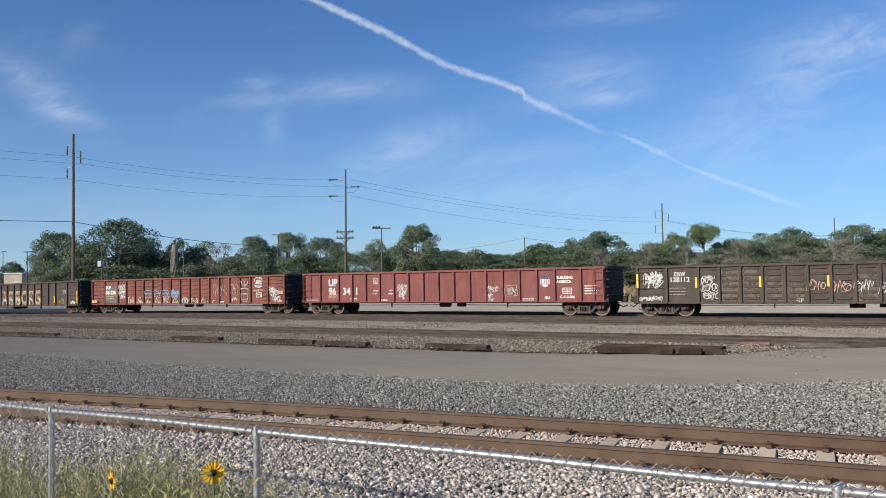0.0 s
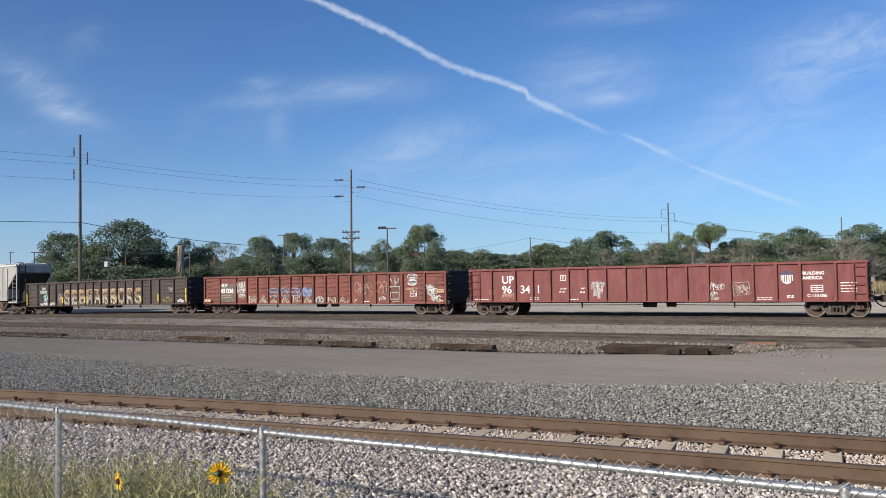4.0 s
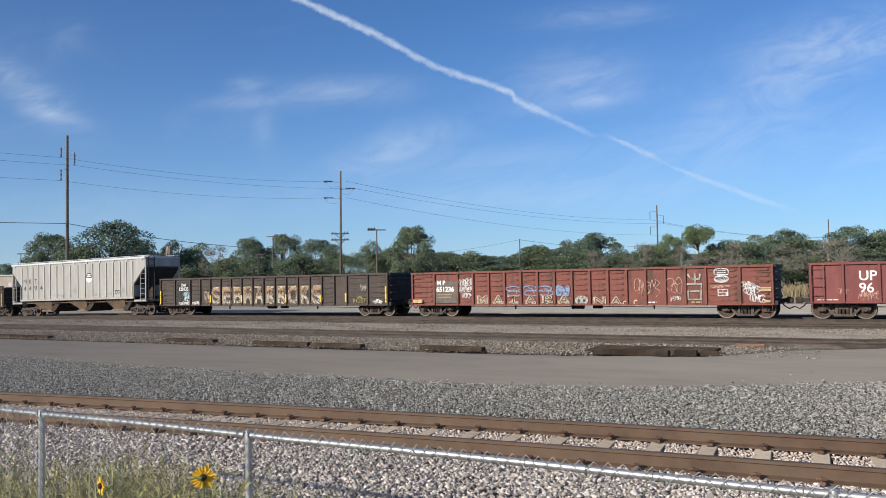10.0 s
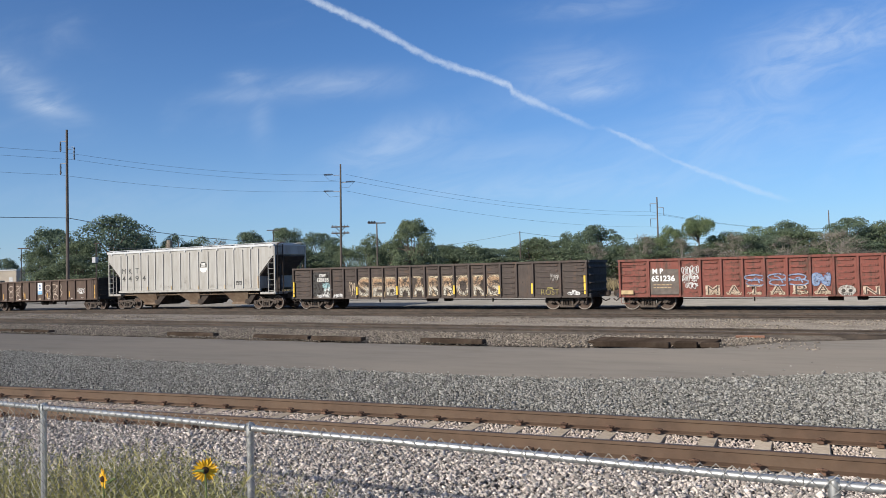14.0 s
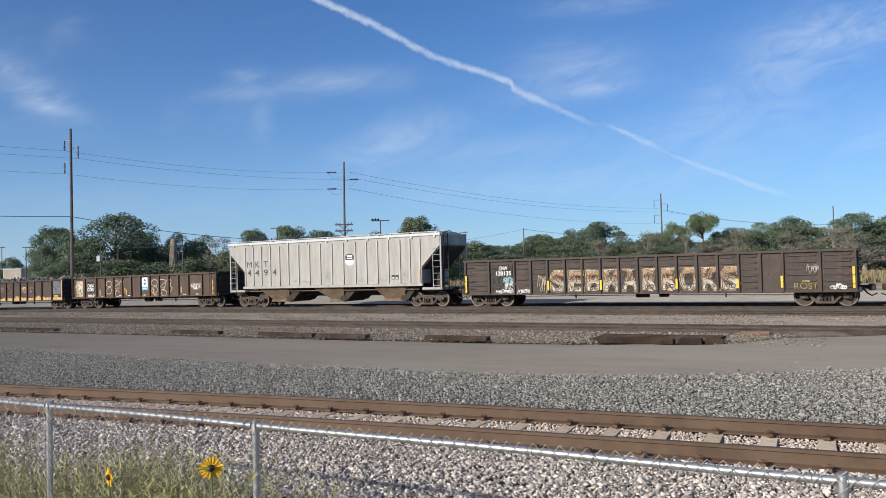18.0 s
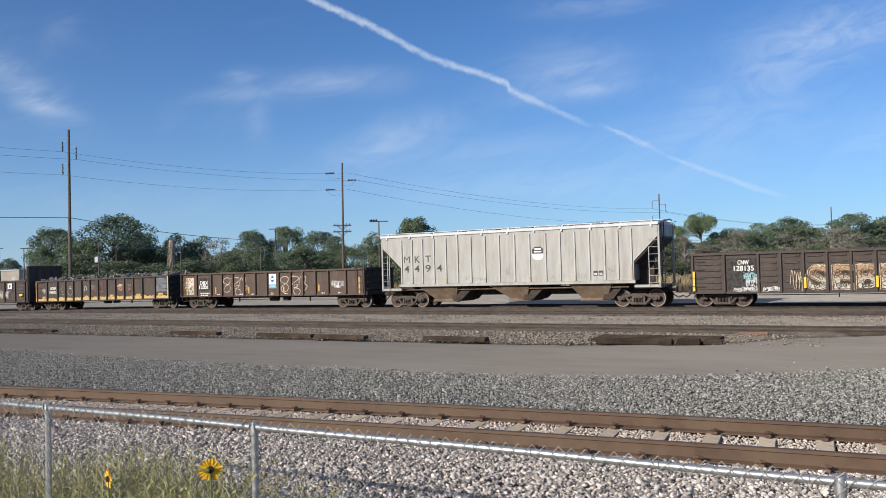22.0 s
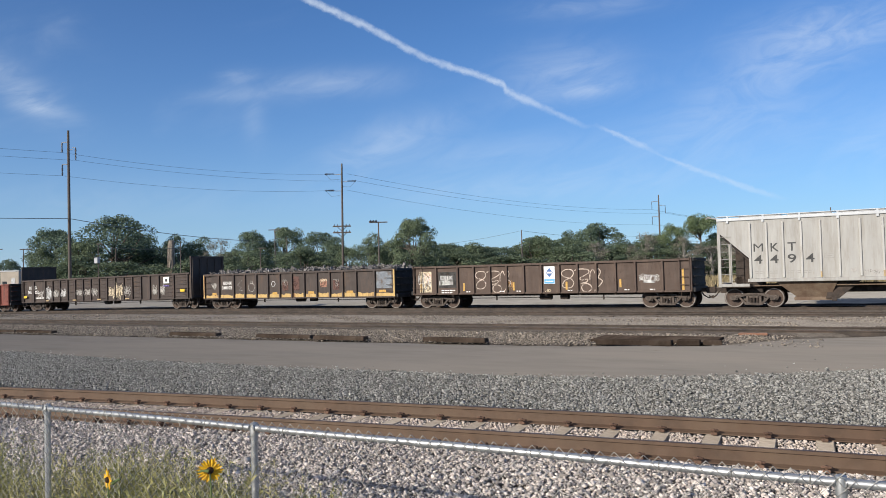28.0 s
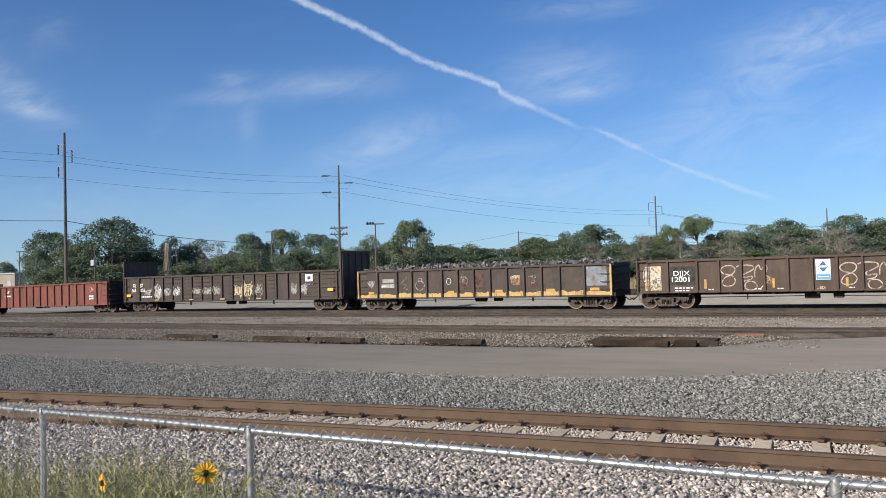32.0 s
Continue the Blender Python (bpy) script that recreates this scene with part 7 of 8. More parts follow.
def sunflower(x, y, z, size, face, tilt, seed, open_=1.0, base=-0.3, lean=(0.1, 0.0), bud=((-0.05, 0.0), (-0.005, 0.002))):
    fl = thing("sunflower", "yellow wild sunflower with a dark centre in front of the fence", "flower", "sunflowers")
    rnd = random.Random(seed)
    root = Vector((x + lean[0], y + lean[1], base))
    head = Vector((x, y, z))
    pts = [root.lerp(head, t / 8) + Vector((0.03 * math.sin(t * 0.9), 0.02 * math.sin(t), 0)) * math.sin(math.pi * t / 8) for t in range(9)]
    part("stem", Shape().tube(pts, 0.005, 6, 0.7), M["flower_leaf"], fl, smooth=True)
    m = Matrix.Translation(head) @ Matrix.Rotation(radians(face), 4, "Z") @ Matrix.Rotation(radians(tilt), 4, "X")
    disc = Shape().lathe([(0.0, -0.012), (size * 0.12, -0.010), (size * 0.145, 0.0), (size * 0.12, 0.008), (0.0, 0.010)], (0, 0, 0), "y", 16)
    part("disc", disc, M["disc"], fl, "dark brown flower disc", smooth=True, at=m)
    for k in range(21):
        a = 2 * math.pi * k / 21 + rnd.uniform(-0.06, 0.06)
        r0, r1 = size * 0.13, size * rnd.uniform(0.44, 0.53)
        w = size * rnd.uniform(0.055, 0.07)
        bend = (1 - open_) * 0.5 + rnd.uniform(-0.12, 0.12)
        c, s_ = math.cos(a), math.sin(a)
        s = Shape()
        prof = [(r0, 0.45), (r0 + (r1 - r0) * 0.4, 1.0), (r0 + (r1 - r0) * 0.75, 0.75), (r1, 0.05)]
        v = []
        for r, ww in prof:
            up = -bend * (r - r0)
            rr = r0 + (r - r0) * open_
            v += [(c * rr - s_ * w * ww, up, s_ * rr + c * w * ww), (c * rr, up + 0.003, s_ * rr), (c * rr + s_ * w * ww, up, s_ * rr - c * w * ww)]
        fc = []
        for i in range(3):
            fc += [(i * 3, i * 3 + 1, i * 3 + 4, i * 3 + 3), (i * 3 + 1, i * 3 + 2, i * 3 + 5, i * 3 + 4)]
        part("petal", s.add(v, fc), M["petal"], fl, at=m)
    for k in range(6):
        t = 0.35 + 0.11 * k
        p = root.lerp(head, t)
        a = rnd.uniform(0, 6.28)
        d = Vector((math.cos(a), math.sin(a), rnd.uniform(-0.3, 0.2)))
        side = d.cross(Vector((0, 0, 1))).normalized()
        ln, w = rnd.uniform(0.07, 0.13), rnd.uniform(0.018, 0.032)
        v = [p, p + d * ln * 0.35 - side * w, p + d * ln * 0.35 + Vector((0, 0, 0.006)), p + d * ln * 0.35 + side * w, p + d * ln - Vector((0, 0, 0.02))]
        part("leaf", Shape().add(v, [(0, 1, 2), (0, 2, 3), (1, 4, 2), (2, 4, 3)]), M["flower_leaf"], fl)
    # a curled green bract beside the head
    across = Vector((0.878, 0.479, 0))
    toward = -Vector((x, y, 0)).normalized() * 0.025
    (a0, z0), (a1, z1) = bud
    tip, foot = head + across * a0 + toward + Vector((0, 0, z0)), head + across * a1 + toward + Vector((0, 0, z1))
    part("bract", Shape().tube([tip, tip.lerp(foot, 0.35) + Vector((0, 0, 0.004)), tip.lerp(foot, 0.7) + Vector((0, 0, 0.003)), foot], 0.004, 8, 2.0), M["flower_leaf"], fl, "curled green bract", smooth=True)
    return fl


sunflower(-2.57, 2.54, 1.25, 0.112, 45, 8, 1, lean=(0.02, 0.03))
sunflower(-3.0, 2.36, 1.21, 0.098, -24, 4, 2, 0.95, lean=(-0.03, 0.04), bud=((0.055, 0.006), (0.020, -0.012)))
weed_patch("sunflower_foliage", [(-2.62, 2.58, 0.55, 0.62, 5), (-3.02, 2.40, 0.5, 0.60, 8), (-2.85, 2.5, 0.45, 0.62, 9), (-2.75, 2.5, 0.45, 0.6, 7)], 8, "thin green weeds round the sunflower stems")

# ---- utility poles and wires ----
M["pole"] = mat("weathered_pole_wood", (0.125, 0.105, 0.09), 0.9, var=0.2, scale=6.0, bump=0.3, bscale=20.0, stretch=(1, 1, 0.08), second=(0.09, 0.07, 0.06), amount=0.4)
M["insulator"] = mat("dark_insulator", (0.05, 0.045, 0.05), 0.4, var=0.1, bump=0.0)
M["cable"] = mat("weathered_cable", (0.10, 0.11, 0.125), 0.6, var=0.1, bump=0.0)
M["grey_metal"] = mat("grey_painted_metal", (0.38, 0.39, 0.40), 0.5, metal=0.3, var=0.1, bump=0.0)
RIGHT = Vector((0.878, 0.479, 0))


def pole(x, y, top, r=0.16, label="tall weathered wooden power pole", lean=0.0):
    p = thing("power_pole", label, "power pole", "power poles", at=(x, y, -0.3))
    part("shaft", Shape().cyl((0, 0, 0), (lean, 0, top + 0.3), r, r * 0.62, 12), M["pole"], p, smooth=True)
    return p


def arm(p, z, a, b, r=0.05, name="cross_arm", material="pole"):
    part(name, Shape().tube([RIGHT * a + Vector((0, 0, z + 0.3)), RIGHT * b + Vector((0, 0, z + 0.3))], r, 6), M[material], p)


def insulator(p, a, b, za, zb, fat=0.11):
    s = Shape()
    u, v = RIGHT * a + Vector((0, 0, za + 0.3)), RIGHT * b + Vector((0, 0, zb + 0.3))
    s.tube([u, v], 0.05, 6)
    for k in range(1, 9):
        c = u.lerp(v, k / 9)
        d = (v - u).normalized() * 0.03
        s.cyl(c - d, c + d, fat, n=8)
    part("insulator_string", s, M["insulator"], p)


def cable(a, b, sag, r=0.016, n=18, label="thin power line sagging between poles"):
    a, b = Vector(a), Vector(b)
    pts = [a.lerp(b, t / n) - Vector((0, 0, sag * 4 * (t / n) * (1 - t / n))) for t in range(n + 1)]
    ob = part("power_line", Shape().tube(pts, r, 4), M["cable"])
    return tagged(ob, label, "power line", "power lines")


def at_pole(x, y, a, z):
    q = Vector((x, y, z)) + RIGHT * a
    return (q.x, q.y, q.z)


P1, P2, P3, P4 = (-82.65, 60.2), (-74.58, 103.3), (-46.3, 198.8), (-11.25, 287.5)
p1 = pole(*P1, 19.95, 0.21)
for za, a, zb in ((18.56, -0.75, 17.36), (17.9, 0.85, 16.4), (15.95, -0.75, 14.62)):
    arm(p1, za - (0.25 if a > 0 else 0), 0, a * 0.6, 0.05, "davit_arm", "grey_metal")
    arm(p1, za, a * 0.55, a, 0.04, "davit_tip", "grey_metal")
    insulator(p1, a, a, za, zb)
p2 = pole(*P2, 20.0, 0.21, "tall wooden power pole with two low cross-arms", 0.25)
for z, a in ((18.4, -2.6), (15.75, -2.6), (17.2, 2.5)):
    arm(p2, z - 0.15, 0, a * 0.4, 0.05, "davit_arm", "grey_metal")
    insulator(p2, a * 0.4, a, z - 0.05, z - 0.05, 0.17)
    lo = Shape().tube([RIGHT * (a * 0.95) + Vector((0, 0, z + 0.25)), RIGHT * (a * 0.6) + Vector((0, 0, z - 0.7)), RIGHT * (a * 0.05) + Vector((0, 0, z - 0.6))], 0.02, 5)
    part("jumper", lo, M["cable"], p2)
for z in (9.9, 8.9):
    arm(p2, z, -1.45, 1.45, 0.11)
    part("brace", Shape().tube([RIGHT * -0.8 + Vector((0, 0, z + 0.3)), Vector((0, 0, z - 0.5))], 0.06, 5).tube([RIGHT * 0.8 + Vector((0, 0, z + 0.3)), Vector((0, 0, z - 0.5))], 0.06, 5), M["insulator"], p2)
    for a in (-1.2, -0.7, 0.7, 1.2):
        part("pin_insulator", Shape().cyl(RIGHT * a + Vector((0, 0, z + 0.36)), RIGHT * a + Vector((0, 0, z + 0.62)), 0.06, n=6), M["insulator"], p2)
p3 = pole(*P3, 20.05, 0.24)
for za, a, zb in ((18.4, -1.75, 16.4), (17.4, 1.6, 15.4), (14.6, -1.75, 12.6)):
    arm(p3, za, 0, a, 0.06, "davit_arm", "grey_metal")
    insulator(p3, a, a, za, zb)
arm(p3, 9.8, -1.2, 1.2, 0.08)
p4 = pole(*P4, 20.0, 0.26)
arm(p4, 14.5, -1.6, 0, 0.09, "davit_arm", "grey_metal")
arm(p4, 13.8, 0, 2.4, 0.12, "davit_arm", "grey_metal")
for z1, a1, z2, a2, z3, a3 in ((17.36, -0.75, 18.35, -2.6, 16.4, -1.75), (16.4, 0.85, 17.15, 2.5, 15.4, 1.6), (14.62, -0.75, 15.7, -2.6, 12.6, -1.75)):
    cable((-92, 16, z1 + 0.6), at_pole(*P1, a1, z1), 0.6)
    cable(at_pole(*P1, a1, z1), at_pole(*P2, a2, z2), 0.75)
    cable(at_pole(*P2, 1.0 if a2 < 0 else a2, z2), at_pole(*P3, a3, z3), 1.6, 0.021)
    cable(at_pole(*P3, a3, z3), at_pole(*P4, -1.6 if a3 < 0 else 2.4, 14.2), 1.5, 0.03)
cable((-92, 16, 9.2), (P1[0], P1[1], 9.55), 0.3, 0.045, label="thick black cable hanging between poles")
cable((P1[0], P1[1], 9.55), (-82.9, 96.8, 7.6), 0.55, 0.045, label="thick black cable hanging between poles")
cable((-46.3, 198.8, 9.8), (20, 215, 9.0), 0.8, 0.035)
cable((-46.3, 198.8, 8.6), (20, 215, 7.4), 0.9, 0.035)


def yard_light(x, y, top, a0, a1, r=0.12, label="slender wooden pole with a short cross-arm", extra=True):
    p = pole(x, y, top, r, label)
    arm(p, top - 0.08, a0, a1, 0.07)
    if extra:
        s = Shape()
        for k in range(3):
            q = RIGHT * (a0 + 0.25 + k * 0.33) + Vector((0, 0, top + 0.22))
            s.cyl(q, q + Vector((-0.12, -0.1, 0.22)), 0.10, 0.16, 8)
        part("floodlight_row", s, M["insulator"], p)
    return p


yard_light(-52.06, 79.57, 8.39, -1.1, 1.1)
yard_light(-82.94, 96.83, 9.58, -1.0, 1.0, extra=False)
for x, y, top, r in ((-54.49, 129.56, 9.24, 0.13), (-81.33, 97.77, 8.2, 0.11), (-88.31, 71.19, 6.48, 0.09), (-79.98, 74.59, 7.04, 0.09)):
    pole(x, y, top, r, "slender weathered wooden pole")
for x, y, top, a in ((-71.46, 80.45, 6.0, -0.7), (-86.03, 66.72, 6.88, 0.5), (-103.79, 68.39, 6.9, 1.2), (-135.9, 85.0, 8.3, 0.6)):
    yard_light(x, y, top, -abs(a) * 0.4, abs(a), 0.09, "slender pole with a small lamp arm", False)
tb = part("transformer_box", Shape().box(-86.4, -85.75, 66.35, 66.8, 4.35, 5.1, 0.04), M["grey_metal"])
tagged(tb, "small pale metal box on a pole", "utility box")
cable((-54.49, 129.56, 9.1), (-75, 118, 6.4), 0.5, 0.025)
cable((-54.49, 129.56, 9.1), (-46.3, 198.8, 10.2), 1.0, 0.03)
cable((-86.0, 66.7, 6.4), (-80, 74.6, 6.2), 0.2, 0.03)

# ---- a far pale building ----
M["stucco"] = mat("pale_building_wall", (0.55, 0.49, 0.41), 0.9, var=0.08, scale=0.8, bump=0.1)
bd = thing("warehouse", "small pale far-off warehouse with a flat roof", "building", at=pose(-142.8, 92.3, -0.3, 0, 0, 25))
part("wall", Shape().box(-1.8, 1.8, -1.6, 1.6, 0, 4.6, 0.05), M["stucco"], bd)
part("roof", Shape().box(-1.95, 1.95, -1.75, 1.75, 4.6, 4.85, 0.03), M["grey_metal"], bd)
for x in (-1.4,):
    w = part("window", Shape().box(x, x + 0.9, -1.63, -1.59, 1.6, 2.8), mat("dark_window_glass", (0.03, 0.035, 0.04), 0.15, bump=0.0), bd)
part("door", Shape().box(0.35, 1.1, -1.64, -1.59, 0.0, 3.4), M["grey_metal"], bd)

# ---- trees ----
def leaf_mat(name, color, third):
    m = mat(name, color, 0.75, var=0.2, scale=0.6, bump=0.0, second=third, amount=0.35, sscale=0.35, soft=0.2, island=0.38, spec=0.25)
    nt = m.node_tree
    b = nt.nodes["Principled BSDF"]
    out = [n for n in nt.nodes if n.type == "OUTPUT_MATERIAL"][0]
    tr, mx = nt.nodes.new("ShaderNodeBsdfTranslucent"), nt.nodes.new("ShaderNodeMixShader")
    nt.links.new(b.inputs["Base Color"].links[0].from_socket, tr.inputs["Color"])
    mx.inputs[0].default_value = 0.30
    nt.links.new(b.outputs[0], mx.inputs[1])
    nt.links.new(tr.outputs[0], mx.inputs[2])
    nt.links.new(mx.outputs[0], out.inputs[0])
    return m


M["leaf_dark"] = leaf_mat("dark_green_leaves", (0.136, 0.184, 0.124), (0.112, 0.156, 0.108))
M["leaf_mid"] = leaf_mat("green_leaves", (0.150, 0.192, 0.116), (0.178, 0.204, 0.118))
M["leaf_fresh"] = leaf_mat("fresh_green_leaves", (0.162, 0.212, 0.108), (0.195, 0.222, 0.115))
M["leaf_dry"] = leaf_mat("dry_sparse_leaves", (0.185, 0.180, 0.135), (0.155, 0.16, 0.115))
M["bark"] = mat("grey_brown_bark", (0.15, 0.12, 0.095), 0.95, var=0.3, scale=4.0, bump=0.5, bscale=15.0)
M["dead_bark"] = mat("grey_dead_bark", (0.31, 0.265, 0.215), 0.95, var=0.3, scale=4.0, bump=0.4, bscale=15.0)
M["pale_bark"] = mat("bleached_dead_wood", (0.27, 0.245, 0.215), 0.95, var=0.2, scale=4.0, bump=0.4, bscale=15.0)


def crown_points(kind, rnd):
    """Centres and radii of the leafy masses of a tree one metre high and one wide."""
    blobs = []
    if kind == "u":
        blobs += [(0.0, 0.0, 0.88, 0.13), (0.10, 0.06, 0.86, 0.12), (-0.09, -0.08, 0.86, 0.12)]
        for _ in range(30):
            a, r = rnd.uniform(0, 6.28), 0.36 * math.sqrt(rnd.random())
            blobs.append((math.cos(a) * r, math.sin(a) * r, rnd.uniform(0.76, 0.90) - r * r * 0.7, rnd.uniform(0.075, 0.115)))
        return blobs
    low, n, rad = {"a": (0.20, 46, 0.118), "b": (0.16, 60, 0.108), "c": (0.14, 42, 0.122), "d": (0.05, 34, 0.155), "e": (0.30, 22, 0.10)}[kind]
    for _ in range(n):
        t = rnd.random()
        z = low + (0.88 - low) * t
        wide = math.sin(math.pi * min(1, max(0.12, (t * 0.82 + 0.16)))) ** 0.7
        a, r = rnd.uniform(0, 6.28), 0.40 * wide * math.sqrt(rnd.uniform(0.25, 1.12))
        blobs.append((math.cos(a) * r, math.sin(a) * r, z, rad * rnd.uniform(0.65, 1.2)))
    return blobs


def tree_meshes(kind, seed, leaf, leaves):
    rnd = random.Random(seed)
    blobs = crown_points(kind, rnd)
    rng = np.random.default_rng(seed)
    tr = Shape()
    top = Vector((rnd.uniform(-0.03, 0.03), rnd.uniform(-0.03, 0.03), 0.62))
    bark = M["pale_bark"] if kind == "e" else M["bark"]
    tr.tube([(0, 0, 0), (0.008, 0, 0.15), (-0.006, 0.006, 0.32), tuple(top * 0.8), tuple(top)], 0.026, 7, 0.35)
    for i, (x, y, z, r) in enumerate(blobs):
        if i % (1 if kind == "e" else 2) == 0:
            s = Vector((0, 0, rnd.uniform(0.18, 0.5) if kind != "u" else rnd.uniform(0.55, 0.7)))
            e = Vector((x, y, z))
            tr.tube([s, s.lerp(e, 0.5) + Vector((rnd.uniform(-0.03, 0.03), rnd.uniform(-0.03, 0.03), 0.02)), e], 0.0065 if kind == "e" else 0.011, 5, 0.25)
            if kind == "e":
                for _ in range(9):
                    d = Vector((rnd.gauss(0, 0.09), rnd.gauss(0, 0.09), rnd.uniform(0.02, 0.16)))
                    tr.tube([e, e + d * 0.6 + Vector((rnd.gauss(0, 0.02), rnd.gauss(0, 0.02), 0)), e + d], 0.0032, 4, 0.3)
    per = max(20, leaves // len(blobs))
    pts, out = [], []
    for x, y, z, r in blobs:
        d = rng.normal(size=(per, 3))
        d /= np.linalg.norm(d, axis=1, keepdims=True)
        rad = r * rng.uniform(0.45, 1.08, (per, 1)) ** 0.6
        d[:, 2] = np.where(rng.random(per) < 0.45, np.abs(d[:, 2]), d[:, 2])
        pts.append(np.array([x, y, z]) + d * rad * np.array([1, 1, 0.9]))
        out.append(d)
    p = np.concatenate(pts)
    n = len(p)
    # blades lie roughly along the surface of their clump
    face = np.concatenate(out) + rng.normal(0, 0.65, (n, 3))
    a = np.cross(face, rng.normal(size=(n, 3)))
    a /= np.linalg.norm(a, axis=1, keepdims=True)
    b = np.cross(face, a)
    b /= np.linalg.norm(b, axis=1, keepdims=True)
    sz = rng.uniform(0.0045, 0.0100, (n, 1)) * (1.3 if kind == "d" else 1.0)
    v = np.stack([p - a * sz * 1.4, p + b * sz, p + a * sz * 1.4, p - b * sz], 1).reshape(-1, 3)
    me = bpy.data.meshes.new("crown")
    me.from_pydata(v.tolist(), [], (np.arange(n * 4).reshape(-1, 4)).tolist())
    me.materials.append(leaf)
    tm = tr.mesh("trunk", True)
    tm.materials.append(bark)
    return tm, me


TREES = {}
KINDS = {"a": ("leaf_dark", 14000), "b": ("leaf_dark", 17500), "c": ("leaf_mid", 13000), "d": ("leaf_mid", 10000), "e": ("leaf_dry", 2300), "u": ("leaf_fresh", 8000)}
WORDS = {"a": "rounded dark green broadleaf tree", "b": "large spreading dark green tree", "c": "bushy green tree behind the yard", "d": "low dense green bush behind the yard", "e": "half-bare tree with bleached branches", "u": "umbrella-shaped green tree on a bare trunk"}
COUNT = {}


def tree(kind, x, y, h, w, leaf=None):
    COUNT[kind] = k = COUNT.get(kind, 0) + 1
    key = (kind, k % 3, leaf)
    if key not in TREES:
        name, n = KINDS[kind]
        TREES[key] = tree_meshes(kind, 500 + len(TREES), M[leaf or name], n)
    t = thing("bush" if kind == "d" else "tree", WORDS[kind], "bush" if kind == "d" else "tree", "trees behind the yard")
    rnd = random.Random(k * 31 + ord(kind))
    tm, me = TREES[key]
    t.matrix_basis = pose(x, y, -0.35, 0, 0, rnd.uniform(0, 360)) @ Matrix.Diagonal((w * 1.32, w * 1.32, (h + 0.1) * 1.12, 1))
    part("trunk", tm, None, t)
    part("crown", me, None, t)
    return t


tree("b", -173.3, 110.1, 7.4, 6.5)
tree("a", -113.8, 79.9, 10.2, 8.5)
tree("b", -99.6, 79.7, 11.4, 12.7)
tree("c", -98.5, 73.6, 7.6, 8.0)
tree("a", -105.7, 90.1, 9.6, 7.5)
tree("c", -106.2, 73.0, 7.0, 4.0)
tree("a", -92.7, 85.9, 8.4, 5.2)
tree("c", -93.0, 91.4, 8.2, 7.2)
tree("d", -79.1, 82.0, 4.8, 5.5)
tree("a", -96.6, 106.4, 9.9, 7.0)
tree("c", -94.6, 113.2, 10.9, 9.4)
tree("a", -85.9, 112.3, 9.6, 9.0)
tree("c", -75.9, 106.5, 6.2, 5.6)
tree("d", -78.1, 84.8, 5.7, 8.8)
tree("d", -72.9, 91.1, 5.9, 8.3)
tree("c", -67.0, 100.0, 7.9, 5.2)
tree("b", -60.0, 101.4, 10.0, 7.6, "leaf_mid")
tree("a", -66.6, 105.9, 7.3, 5.4, "leaf_mid")
tree("a", -70.6, 132.3, 7.3, 8.6)
tree("c", -69.2, 144.4, 7.0, 10.3)
tree("a", -62.7, 148.0, 6.5, 9.2)
tree("c", -57.3, 145.2, 8.9, 7.8, "leaf_fresh")
tree("a", -55.8, 157.4, 9.5, 7.1)
tree("b", -48.5, 155.6, 10.8, 12.6)
tree("d", -47.4, 133.6, 5.9, 11.1)
tree("e", -38.1, 150.0, 8.3, 5.9)
tree("c", -35.4, 162.8, 10.0, 6.3, "leaf_fresh")
tree("u", -31.5, 170.6, 12.0, 8.6)
tree("a", -27.5, 178.6, 9.7, 8.5, "leaf_fresh")
tree("e", -26.7, 156.4, 5.7, 11.8)
tree("c", -21.7, 193.1, 10.9, 10.3, "leaf_fresh")
tree("b", -15.9, 202.0, 12.2, 14.6)
tree("e", -7.7, 189.5, 8.7, 8.5)
tree("a", -3.6, 208.7, 12.9, 12.0)
tree("c", 2.8, 218.0, 10.6, 12.3, "leaf_fresh")
tree("a", -10.9, 176.5, 5.5, 12.6, "leaf_fresh")
tree("d", -19.6, 160.3, 4.8, 12.9, "leaf_fresh")
tree("e", -1.7, 175.8, 5.3, 13.4)
tree("a", -35.7, 151.5, 5.5, 11.8, "leaf_mid")
tree("d", -57.1, 128.3, 4.6, 15.1)
tree("d", -62.0, 108.5, 4.7, 10.8)
tree("d", -83.5, 77.3, 4.8, 9.3)
tree("d", -95.3, 69.8, 5.1, 7.6)
tree("d", -88.6, 72.3, 4.5, 10.7)
tree("b", 11.1, 222.6, 9.1, 16.4)
tree("b", -134.7, 74.1, 9.7, 11.2)
for x, y, h, w in ((-30.5, 150.0, 7.4, 6.5), (-23.0, 162.0, 8.0, 7.5), (-14.0, 166.0, 7.6, 8.0), (-44.5, 141.0, 6.6, 5.5), (-5.0, 174.0, 8.4, 8.5), (-84.2, 86.0, 7.6, 4.6)):
    tree("e", x, y, h, w)

# the unbroken growth behind
HEDGE = [(-113, 93), (-100, 96), (-86, 104), (-72, 120), (-60, 136), (-46, 150), (-34, 166), (-18, 190), (0, 212), (20, 236)]
for i in range(len(HEDGE) - 1):
    (xa, ya), (xb, yb) = HEDGE[i], HEDGE[i + 1]
    for k in range(4):
        t = (k + 0.5) / 4
        rnd = random.Random(900 + i * 4 + k)
        far = math.hypot(xa, ya) / 130.0
        tree("dcda"[k], xa + (xb - xa) * t + rnd.uniform(-2, 2), ya + (yb - ya) * t + rnd.uniform(0, 5), rnd.uniform(5.2, 7.0) * far, rnd.uniform(7, 10) * far)

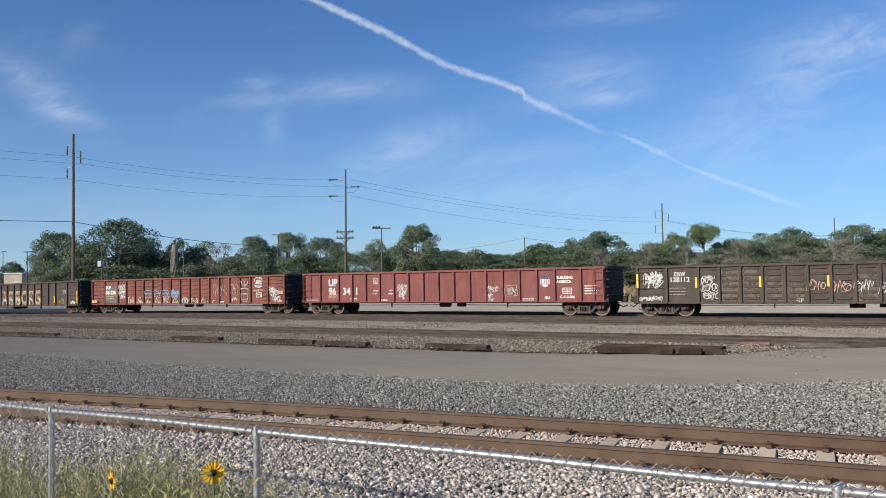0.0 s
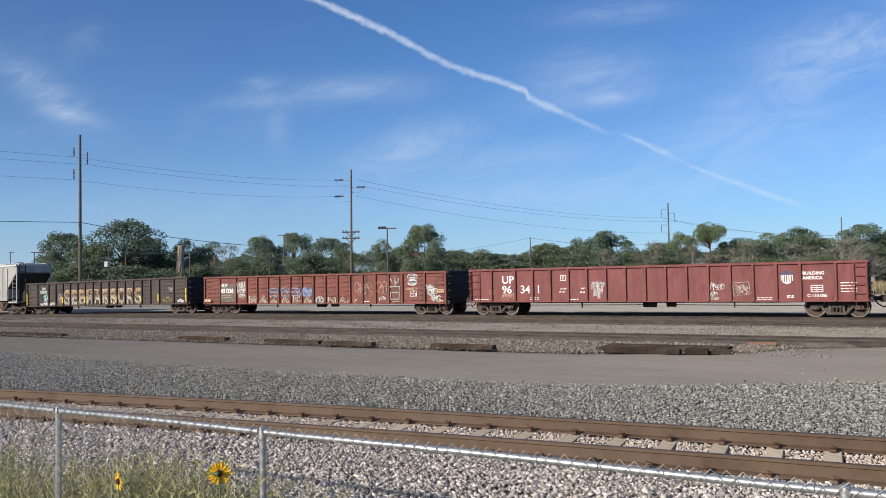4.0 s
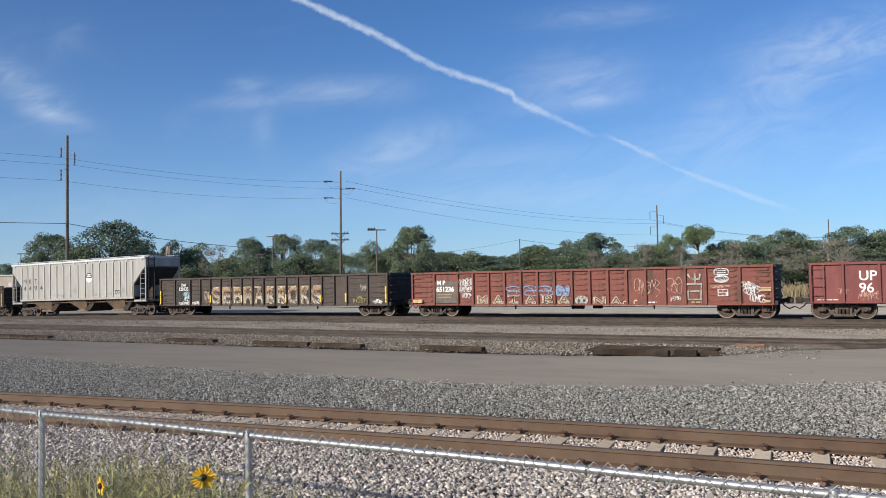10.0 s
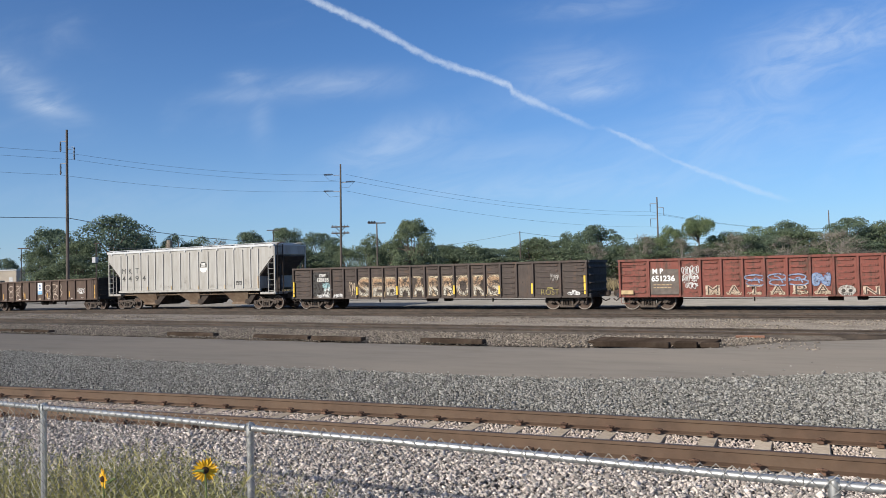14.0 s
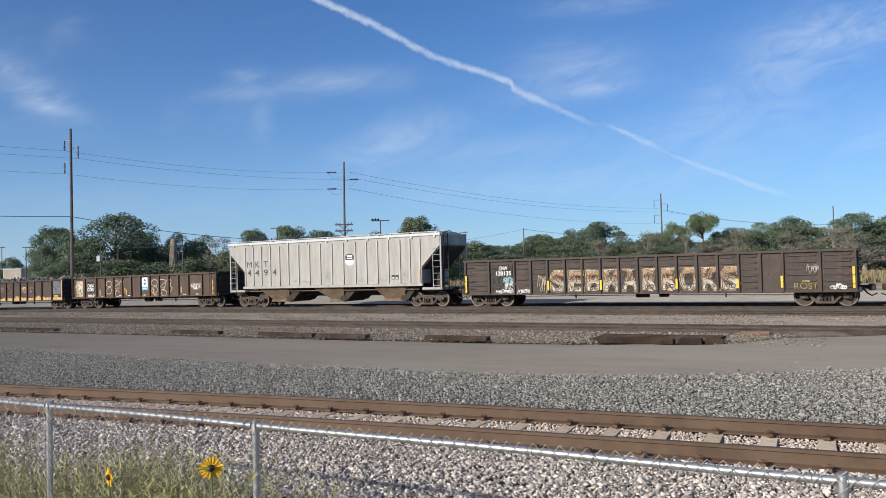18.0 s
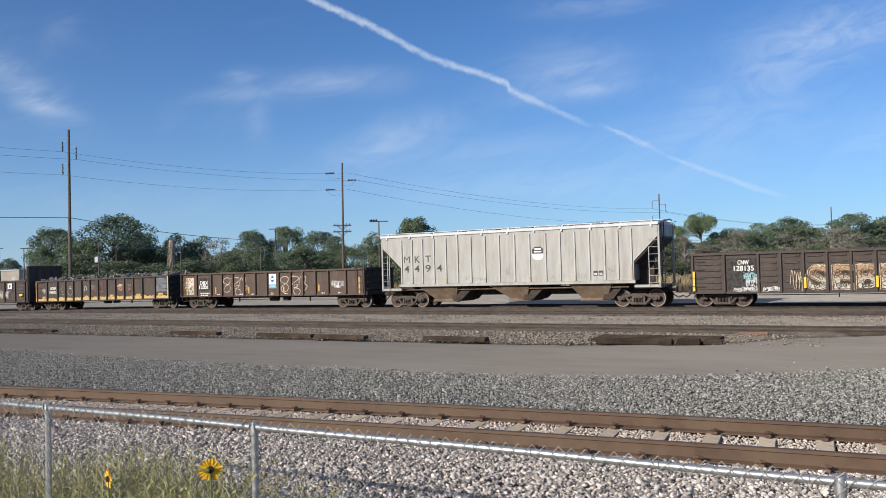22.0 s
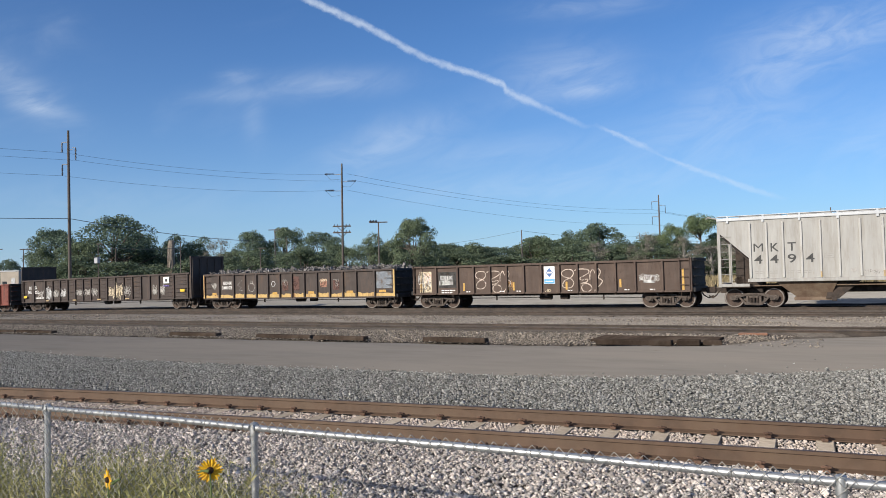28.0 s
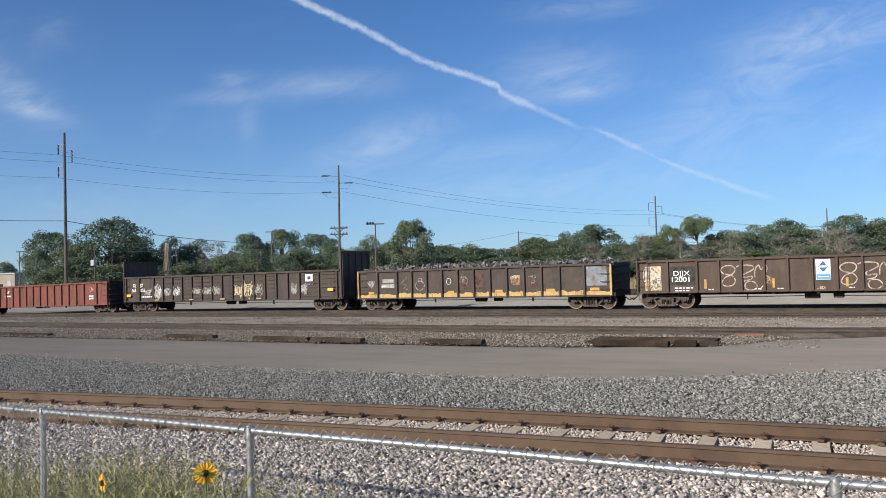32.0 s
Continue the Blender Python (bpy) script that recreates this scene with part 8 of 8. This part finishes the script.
# a broken trunk wrapped in dry vines
st = thing("dead_trunk", "tall broken pale trunk wrapped in dry vines", "dead tree", at=(-84.2, 76.8, -0.3))
part("trunk", Shape().tube([(0, 0, 0), (0.1, 0, 2.5), (0.0, 0.1, 5.2), (0.15, 0, 7.7)], 0.60, 10, 0.60), M["dead_bark"], st)
for k in range(9):
    a = k * 0.7
    pts = [(0.62 * math.cos(a + z * 0.25) * (1 - z * 0.05), 0.62 * math.sin(a + z * 0.25) * (1 - z * 0.05), z) for z in (0, 1.5, 3, 4.5, 6, 7.2)]
    part("vine", Shape().tube(pts, 0.07, 5, 0.4), M["bark"] if k % 2 else M["dead_bark"], st)


# dry grass and brush at the foot of the trees
M["straw"] = mat("dry_straw_grass", (0.25, 0.20, 0.115), 0.9, var=0.25, scale=0.5, bump=0.0, island=0.35, second=(0.22, 0.19, 0.09), amount=0.42, sscale=0.08, soft=0.2)


def brush(name, x0, x1, y0, y1, count, h, material, label, seed):
    rng = np.random.default_rng(seed)
    x = rng.uniform(x0, x1, count)
    t = rng.random(count)
    y = np.interp(x, [x0, x1], [y0[0], y1[0]]) * (1 - t) + np.interp(x, [x0, x1], [y0[1], y1[1]]) * t
    hh = h * rng.uniform(0.4, 1.2, count)
    w = rng.uniform(0.05, 0.16, count)
    a = rng.uniform(0, 6.28, count)
    lean = rng.normal(0, 0.25, (count, 2))
    base = np.stack([x, y, np.full(count, -0.35)], 1)
    side = np.stack([np.cos(a) * w, np.sin(a) * w, np.zeros(count)], 1)
    tip = base + np.stack([lean[:, 0] * hh, lean[:, 1] * hh, hh], 1)
    v = np.stack([base - side, base + side, tip], 1).reshape(-1, 3)
    me = bpy.data.meshes.new(name)
    me.from_pydata(v.tolist(), [], np.arange(count * 3).reshape(-1, 3).tolist())
    me.materials.append(material)
    return tagged(new(name, me), label, "grass", kind="stuff")


brush("dry_grass", -110, 25, (62, 74), (100, 150), 26000, 1.1, M["straw"], "tall dry straw-coloured grass before the trees", 71)


# ---- what moves: the train rolls to the right ----
ROLL = [(0, 0.0), (1, 2.93), (2, 5.82), (3, 8.73), (6, 17.70), (7, 20.70), (8, 23.70), (9, 26.72), (10, 29.75), (11, 32.87), (12, 35.93), (13, 38.98), (14, 42.09), (17, 51.24), (18, 54.33), (19, 57.45), (20, 60.59), (21, 63.73), (22, 66.93), (23, 70.11), (24, 73.30), (25, 76.52), (28, 86.37), (29, 89.66), (30, 93.01), (31, 96.41), (32, 99.75)]


def car_pose(x):
    a, b = x - 7.0, x + 7.0
    ya, yb, za, zb = path_y(a), path_y(b), path_z(a), path_z(b)
    return pose(x, (ya + yb) / 2, (za + zb) / 2, 0, -math.degrees(math.atan2(zb - za, 14.0)), math.degrees(math.atan2(yb - ya, 14.0)))


def motions():
    for veil in (cirrus, contrail):
        walk(veil, [(0, pose(0, 0, 2.0, 0, 0, -0.12)), (32, pose(0, 0, 2.0, 0, 0, 1.1))])
    for car, x in TRAIN:
        walk(car, [(t, car_pose(x + d)) for t, d in ROLL])
    ts, ds = [t for t, d in ROLL], [d for t, d in ROLL]
    start = {car: x for car, x in TRAIN}
    for car, ws, m in WHEELS:
        first = start[car]
        base = ws.matrix_basis.translation.copy()
        rows = []
        for k in range(161):
            t = k * 0.2
            turn = math.degrees(float(np.interp(t, ts, ds)) / 0.461) + first * 50
            rows.append((t, pose(*base, 0, turn % 360.0, 0)))
        walk(ws, rows)


motions()
